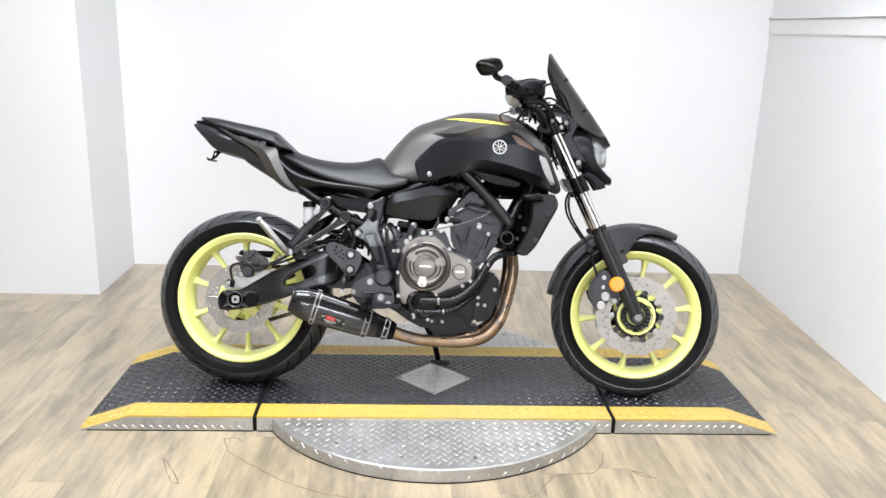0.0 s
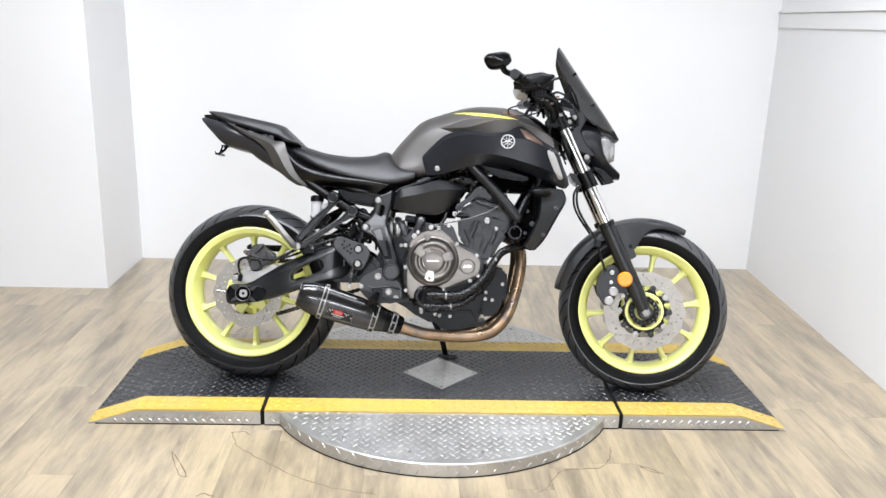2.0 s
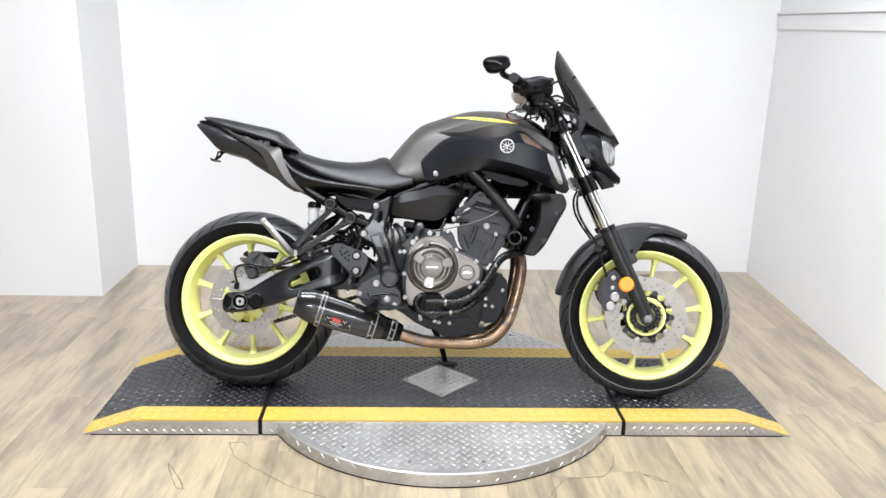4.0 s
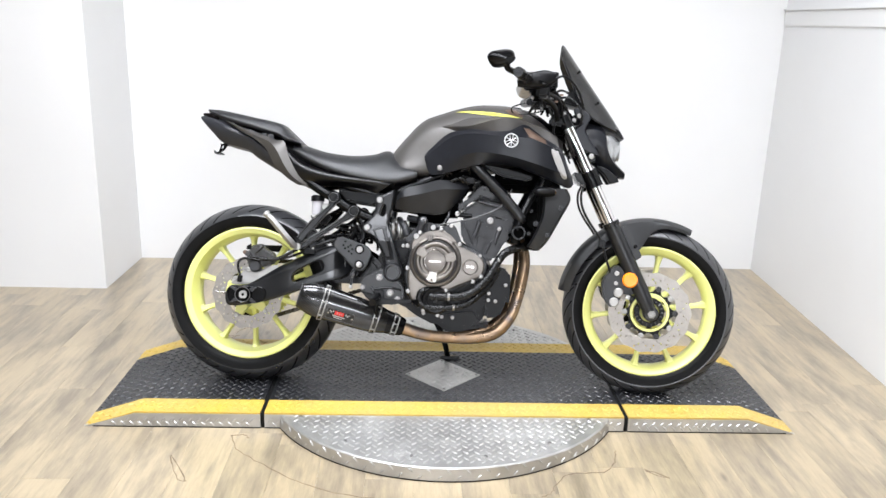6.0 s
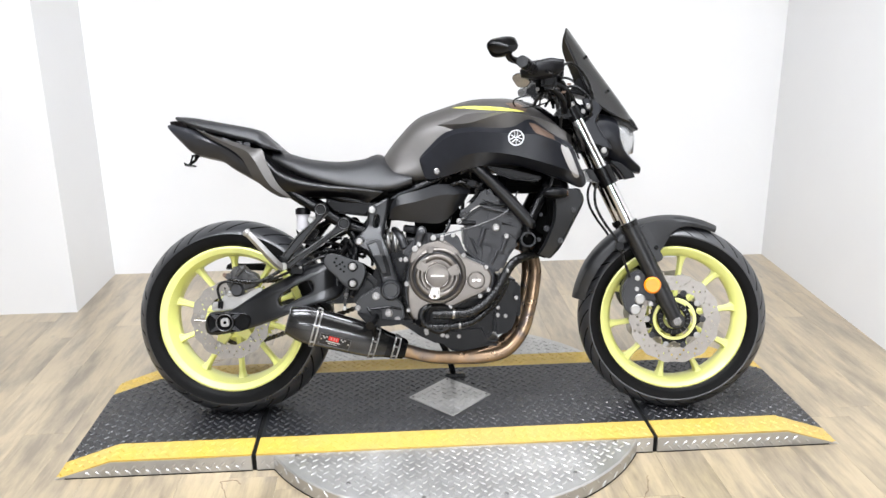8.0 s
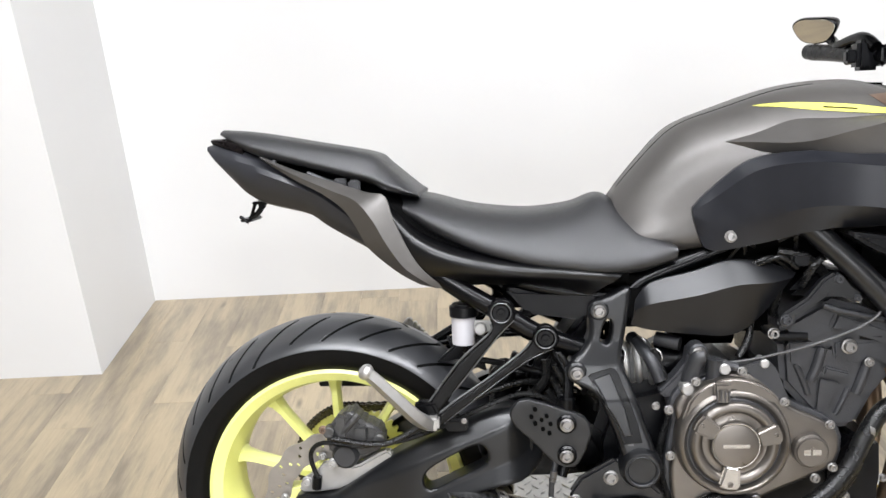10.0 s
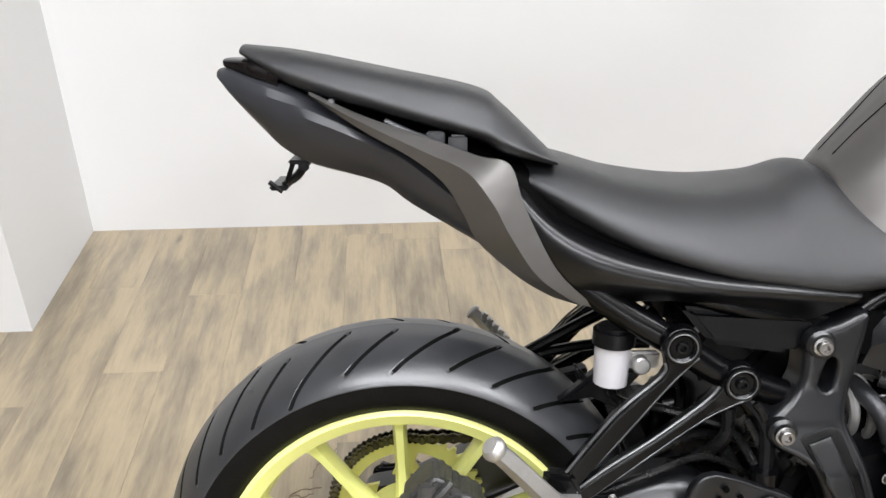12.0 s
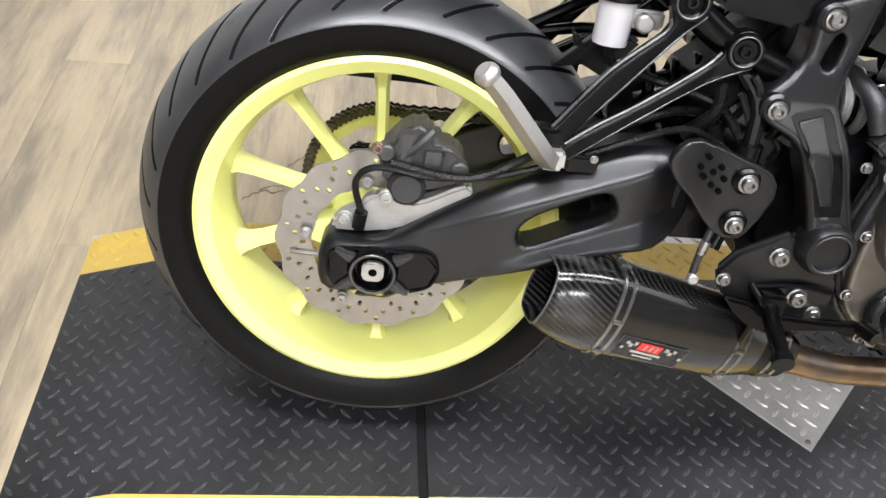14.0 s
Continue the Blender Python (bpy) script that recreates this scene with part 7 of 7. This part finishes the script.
def shell(rows, cap=True):
    bm = bmesh.new()
    rings(bm, [oval(*r) for r in rows], True, cap)
    return bm


muffler = part("silencer", shell([(0.10, 0.036, 0.038), (0.22, 0.0435, 0.048), (0.30, 0.046, 0.050), (0.70, 0.048, 0.055), (0.735, 0.048, 0.055)]), CARBON, bike, "carbon-fibre slip-on silencer")
part("silencer_inlet", shell([(-0.07, 0.026, 0.026), (-0.05, 0.030, 0.030), (0.0, 0.032, 0.033), (0.10, 0.036, 0.038)]), BLACK, muffler)
ec = part("end_cap", shell([(0.730, 0.0478, 0.0550), (0.77, 0.0476, 0.0546), (0.83, 0.0450, 0.0512), (0.89, 0.0405, 0.0450), (0.935, 0.0355, 0.039), (0.941, 0.0335, 0.037), (0.935, 0.0318, 0.035), (0.86, 0.031, 0.034)], False), CARBONCAP, muffler, "tapered carbon end cap")
part("outlet", shell([(0.862, 0.033, 0.036), (0.84, 0.031, 0.034)]), DARK, muffler)
part("cap_rim", shell([(0.935, 0.0352, 0.0388), (0.940, 0.0348, 0.0384), (0.942, 0.0336, 0.0372), (0.938, 0.0326, 0.0362)], False), EDGEGREY, ec)
for t0, t1, w0, h0, w1, h1 in ((0.680, 0.730, 0.0488, 0.0558, 0.0490, 0.0560), (0.180, 0.238, 0.0420, 0.0462, 0.0448, 0.0494), (-0.010, 0.048, 0.0330, 0.0340, 0.0348, 0.0364)):
    band = part("clamp_band", shell([(t0, w0 - 0.002, h0 - 0.002), (t0 + 0.002, w0, h0), (t0 + 0.013, w0, h0), (t0 + 0.015, w0 - 0.002, h0 - 0.002)], False), ZINC, muffler, "bright slotted steel clamp")
    part("clamp_edge", shell([(t1 - 0.015, w1 - 0.002, h1 - 0.002), (t1 - 0.013, w1, h1), (t1 - 0.002, w1, h1), (t1, w1 - 0.002, h1 - 0.002)], False), ZINC, band)
    la, lb = oval(t0 + 0.006, w0, h0), oval(t1 - 0.006, w1, h1)
    for k in range(0, len(la), 4):
        part("clamp_bridge", bar([la[k], lb[k]], 0.0028, 8), ZINC, band)
bs = axis.cross(Z).normalized()
bup = bs.cross(axis)
out = bs if bs.y < 0 else -bs


def badge(name, u0, u1, v0, v1, lift, mat, parent, label=""):
    bm = bmesh.new()
    pts = []
    for u, v in ((u0, v0), (u1, v0), (u1, v1), (u0, v1)):
        pts.append(A + (B - A) * u + out * (0.0448 + lift - max(0, -v - 0.012) * 0.32) + bup * v)
    lo = [bm.verts.new(p - out * 0.002) for p in pts]
    hi = [bm.verts.new(p) for p in pts]
    bm.faces.new(hi)
    for i in range(4):
        bm.faces.new((lo[i], lo[(i + 1) % 4], hi[(i + 1) % 4], hi[i]))
    return part(name, bm, mat, parent, label)


bd = badge("maker_badge", 0.40, 0.66, -0.042, -0.008, 0.0012, EDGEGREY, muffler, "small riveted badge plate")
badge("badge_field", 0.406, 0.654, -0.0405, -0.0095, 0.0016, BADGE, bd)
badge("badge_red", 0.50, 0.585, -0.025, -0.012, 0.0021, RED, bd)
for u0, u1, v0, v1 in ((0.625, 0.635, -0.018, -0.013), (0.64, 0.652, -0.022, -0.017), (0.655, 0.665, -0.018, -0.014), (0.505, 0.517, -0.018, -0.013), (0.488, 0.50, -0.022, -0.017), (0.475, 0.485, -0.017, -0.013), (0.515, 0.63, -0.0305, -0.027), (0.535, 0.612, -0.036, -0.0335), (0.545, 0.550, -0.023, -0.014), (0.565, 0.570, -0.023, -0.014), (0.588, 0.593, -0.023, -0.014)):
    badge("badge_print", u0 - 0.03, u1 - 0.03, v0, v1, 0.0026, WHITE, bd)
for u in (0.417, 0.642):
    badge("badge_rivet", u - 0.006, u + 0.006, -0.027, -0.0225, 0.003, BRIGHT, bd)
part("silencer_strap", bar([(-0.245, -0.170, 0.255), (-0.240, -0.178, 0.30), (-0.235, -0.175, 0.34)], 0.006, 8), BLACK, muffler)

# radiator
rad = part("radiator", prism([(0.285, 0.70), (0.335, 0.695), (0.325, 0.60), (0.285, 0.50), (0.262, 0.51), (0.29, 0.61)], -0.165, 0.165, 0.006), DARK, bike, "black radiator")
for s in (-1, 1):
    sh = part("radiator_shroud", surf([
        [(0.296, 0.185, 0.704), (0.302, 0.197, 0.702), (0.372, 0.192, 0.706), (0.384, 0.178, 0.704)],
        [(0.304, 0.188, 0.662), (0.310, 0.202, 0.662), (0.386, 0.194, 0.667), (0.396, 0.178, 0.667)],
        [(0.300, 0.188, 0.605), (0.306, 0.202, 0.605), (0.356, 0.194, 0.605), (0.366, 0.178, 0.605)],
        [(0.274, 0.182, 0.540), (0.280, 0.196, 0.540), (0.318, 0.190, 0.534), (0.328, 0.174, 0.532)],
        [(0.256, 0.175, 0.508), (0.262, 0.182, 0.506), (0.290, 0.178, 0.494), (0.298, 0.168, 0.496)]], 0.010, 5, 3, s), FORKP, bike, "black plastic radiator side cover", angle=22)
    for bx, bz in ((0.362, 0.640), (0.322, 0.548)):
        bolt(sh, bx, s * 0.1965, bz, 0.009, ENGINE, s)
    sig = part("turn_signal", body([(0.245, [(0, 0.002), (0.004, 0.001), (0.004, -0.001), (0, -0.002)]), (0.27, [(0, 0.017), (0.018, 0.010), (0.020, -0.006), (0, -0.015)]), (0.315, [(0, 0.018), (0.022, 0.011), (0.022, -0.008), (0, -0.018)]), (0.345, [(0, 0.012), (0.012, 0.008), (0.012, -0.006), (0, -0.012)])], 4, 3), BLACKM, bike, "small black turn signal", m=pose(0.082, s * 0.222, 0.690) @ Matrix.Diagonal((0.74, 0.9, 0.9, 1)))
    part("signal_lens", body([(0.320, [(0, 0.016), (0.018, 0.010), (0.018, -0.008), (0, -0.016)]), (0.351, [(0, 0.009), (0.009, 0.006), (0.009, -0.005), (0, -0.009)])], 3, 3), AMBERD, sig, "smoked amber lens")
    part("signal_stem", bar([(0.30, s * -0.05, 0), (0.30, 0, 0)], 0.010, 10), BLACKM, sig)
for bx, by, bz, r in ((0.285, -0.165, 0.585, 0.010), (0.262, -0.160, 0.552, 0.007), (0.268, -0.160, 0.628, 0.007)):
    bolt(rad, bx, by, bz, r, ENGINE)
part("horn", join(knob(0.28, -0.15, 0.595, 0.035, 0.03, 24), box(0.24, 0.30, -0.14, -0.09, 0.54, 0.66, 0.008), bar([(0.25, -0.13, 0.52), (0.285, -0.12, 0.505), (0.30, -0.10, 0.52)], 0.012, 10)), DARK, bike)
# Near-black boxes fill the hollow under the tank as its shade.
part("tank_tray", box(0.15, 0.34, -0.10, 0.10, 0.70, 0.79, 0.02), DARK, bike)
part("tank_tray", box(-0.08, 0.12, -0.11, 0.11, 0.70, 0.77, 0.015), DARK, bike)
part("wiring_hose", bar([(0.03, -0.13, 0.735), (0.07, -0.14, 0.725), (0.10, -0.13, 0.70)], 0.009, 8), HOSE, bike)
part("wiring_connector", box(0.045, 0.075, -0.15, -0.12, 0.715, 0.735, 0.004), BLACKM, bike)
rng = random.Random(11)
for i in range(12):
    a = Vector((rng.uniform(-0.02, 0.14), -0.125 - 0.02 * rng.random(), rng.uniform(0.68, 0.76)))
    b = a + Vector((rng.uniform(-0.07, 0.09), rng.uniform(-0.01, 0.02), rng.uniform(-0.06, 0.02)))
    part("wiring_hose", bar([a, (a + b) / 2 + Vector((0, -0.01, 0.018)), b], rng.choice((0.003, 0.004, 0.006)), 8, 4), HOSE, bike)
for i in range(8):
    a = Vector((rng.uniform(-0.34, -0.24), -0.11 - 0.03 * rng.random(), rng.uniform(0.50, 0.60)))
    b = a + Vector((rng.uniform(-0.03, 0.06), 0.01, rng.uniform(-0.09, -0.03)))
    part("wiring_hose", bar([a, (a + b) / 2 + Vector((0.012, -0.008, 0.0)), b], rng.choice((0.0045, 0.006, 0.008)), 8, 4), HOSE, bike)

# side stand, on the far side
part("side_stand", join(bar([(-0.06, 0.12, 0.24), (-0.02, 0.17, 0.15), (0.0, 0.23, 0.070)], [0.013, 0.011, 0.010], 12), box(-0.03, 0.045, 0.215, 0.265, 0.058, 0.072, 0.004)), BLACK, bike, "black side stand")
part("shift_lever", bar([(-0.20, 0.18, 0.30), (-0.08, 0.19, 0.28), (-0.06, 0.21, 0.28)], 0.007, 10), BLACK, bike)
part("stator_cover", turned([(0, 0.185), (0.07, 0.185), (0.085, 0.17), (0.088, 0.13), (0, 0.13)], 40, (0.06, 0, 0.42)), BRONZE, block)

# ---- floor planks ----
PW, PL = 0.142, 0.92
rng = random.Random(3)
PLANKS = {}


def plank_mesh(length):
    key = round(length, 2)
    if key not in PLANKS:
        bm = box(-PW / 2 + 0.0002, PW / 2 - 0.0002, -length / 2 + 0.0002, length / 2 - 0.0002, -0.004, 0.0, 0)
        bmesh.ops.bevel(bm, geom=[e for e in bm.edges if all(v.co.z > -0.001 for v in e.verts)], offset=0.0003, segments=1, affect="EDGES")
        PLANKS[key] = mesh_of("plank", bm, OAK)
    return PLANKS[key]


rest = bmesh.new()
xx = -6.0
while xx < 4.5:
    y1 = 1.62 - rng.uniform(0.0, PL)
    y0 = 1.64
    while y0 > -9:
        length = round(y0 - max(y1, -9.0), 2)
        mid = (y0 + y0 - length) / 2
        if length > 0.03:
            if -2.3 < xx < 1.9 and mid > -1.35:
                ob = new("plank", plank_mesh(length))
                ob.parent, ob.location = floor, (xx, mid, 0)
            else:
                lx = PW / 2 - 0.0004
                vs = [rest.verts.new(p) for p in ((xx - lx, y0 - length + 0.0004, 0), (xx + lx, y0 - length + 0.0004, 0), (xx + lx, y0 - 0.0004, 0), (xx - lx, y0 - 0.0004, 0))]
                rest.faces.new(vs)
        y0 -= length
        y1 = y0 - PL
    xx += PW
TEARS = (
    [(-0.694, -0.369), (-0.662, -0.45), (-0.608, -0.505), (-0.527, -0.571), (-0.431, -0.646), (-0.31, -0.699), (-0.207, -0.722)],
    [(-0.697, -0.369), (-0.655, -0.361), (-0.636, -0.383)],
    [(0.266, -0.706), (0.294, -0.687), (0.319, -0.638), (0.372, -0.58), (0.477, -0.569), (0.522, -0.51), (0.543, -0.439)],
    [(-0.852, -0.509), (-0.845, -0.502), (-0.769, -0.638)], [(-0.769, -0.638), (-0.795, -0.625), (-0.85, -0.509)],
    [(0.606, -0.55), (0.672, -0.596), (0.628, -0.58), (0.606, -0.55)], [(-0.718, -0.738), (-0.697, -0.726), (-0.668, -0.74)],
    [(-0.816, 0.591), (-0.854, 0.546), (-0.866, 0.51)], [(-0.844, 0.482), (-0.883, 0.48), (-0.914, 0.455), (-0.936, 0.435)], [(-0.858, 0.471), (-0.877, 0.462), (-0.906, 0.466)])
TEAR = material("torn_plank_edge", (0.20, 0.155, 0.105), 0.8, 0, 0.3, 60)
rng = random.Random(21)
for line in TEARS:
    pts = spline([(x, y, 0.0) for x, y in line], 5)
    bm = bmesh.new()
    rows = []
    for i, p in enumerate(pts):
        d = (pts[min(i + 1, len(pts) - 1)] - pts[max(i - 1, 0)]).normalized()
        side = Vector((-d.y, d.x, 0))
        c = p + side * rng.uniform(-0.003, 0.003)
        w = rng.uniform(0.0006, 0.0022)
        rows.append([c - side * w, c - side * w + Z * 0.0007, c + side * w + Z * 0.0009, c + side * w])
    rings(bm, rows)
    part("torn_edge", bm, TEAR, floor)
tagged(part("distant_planks", rest, OAK, floor), kind="stuff")
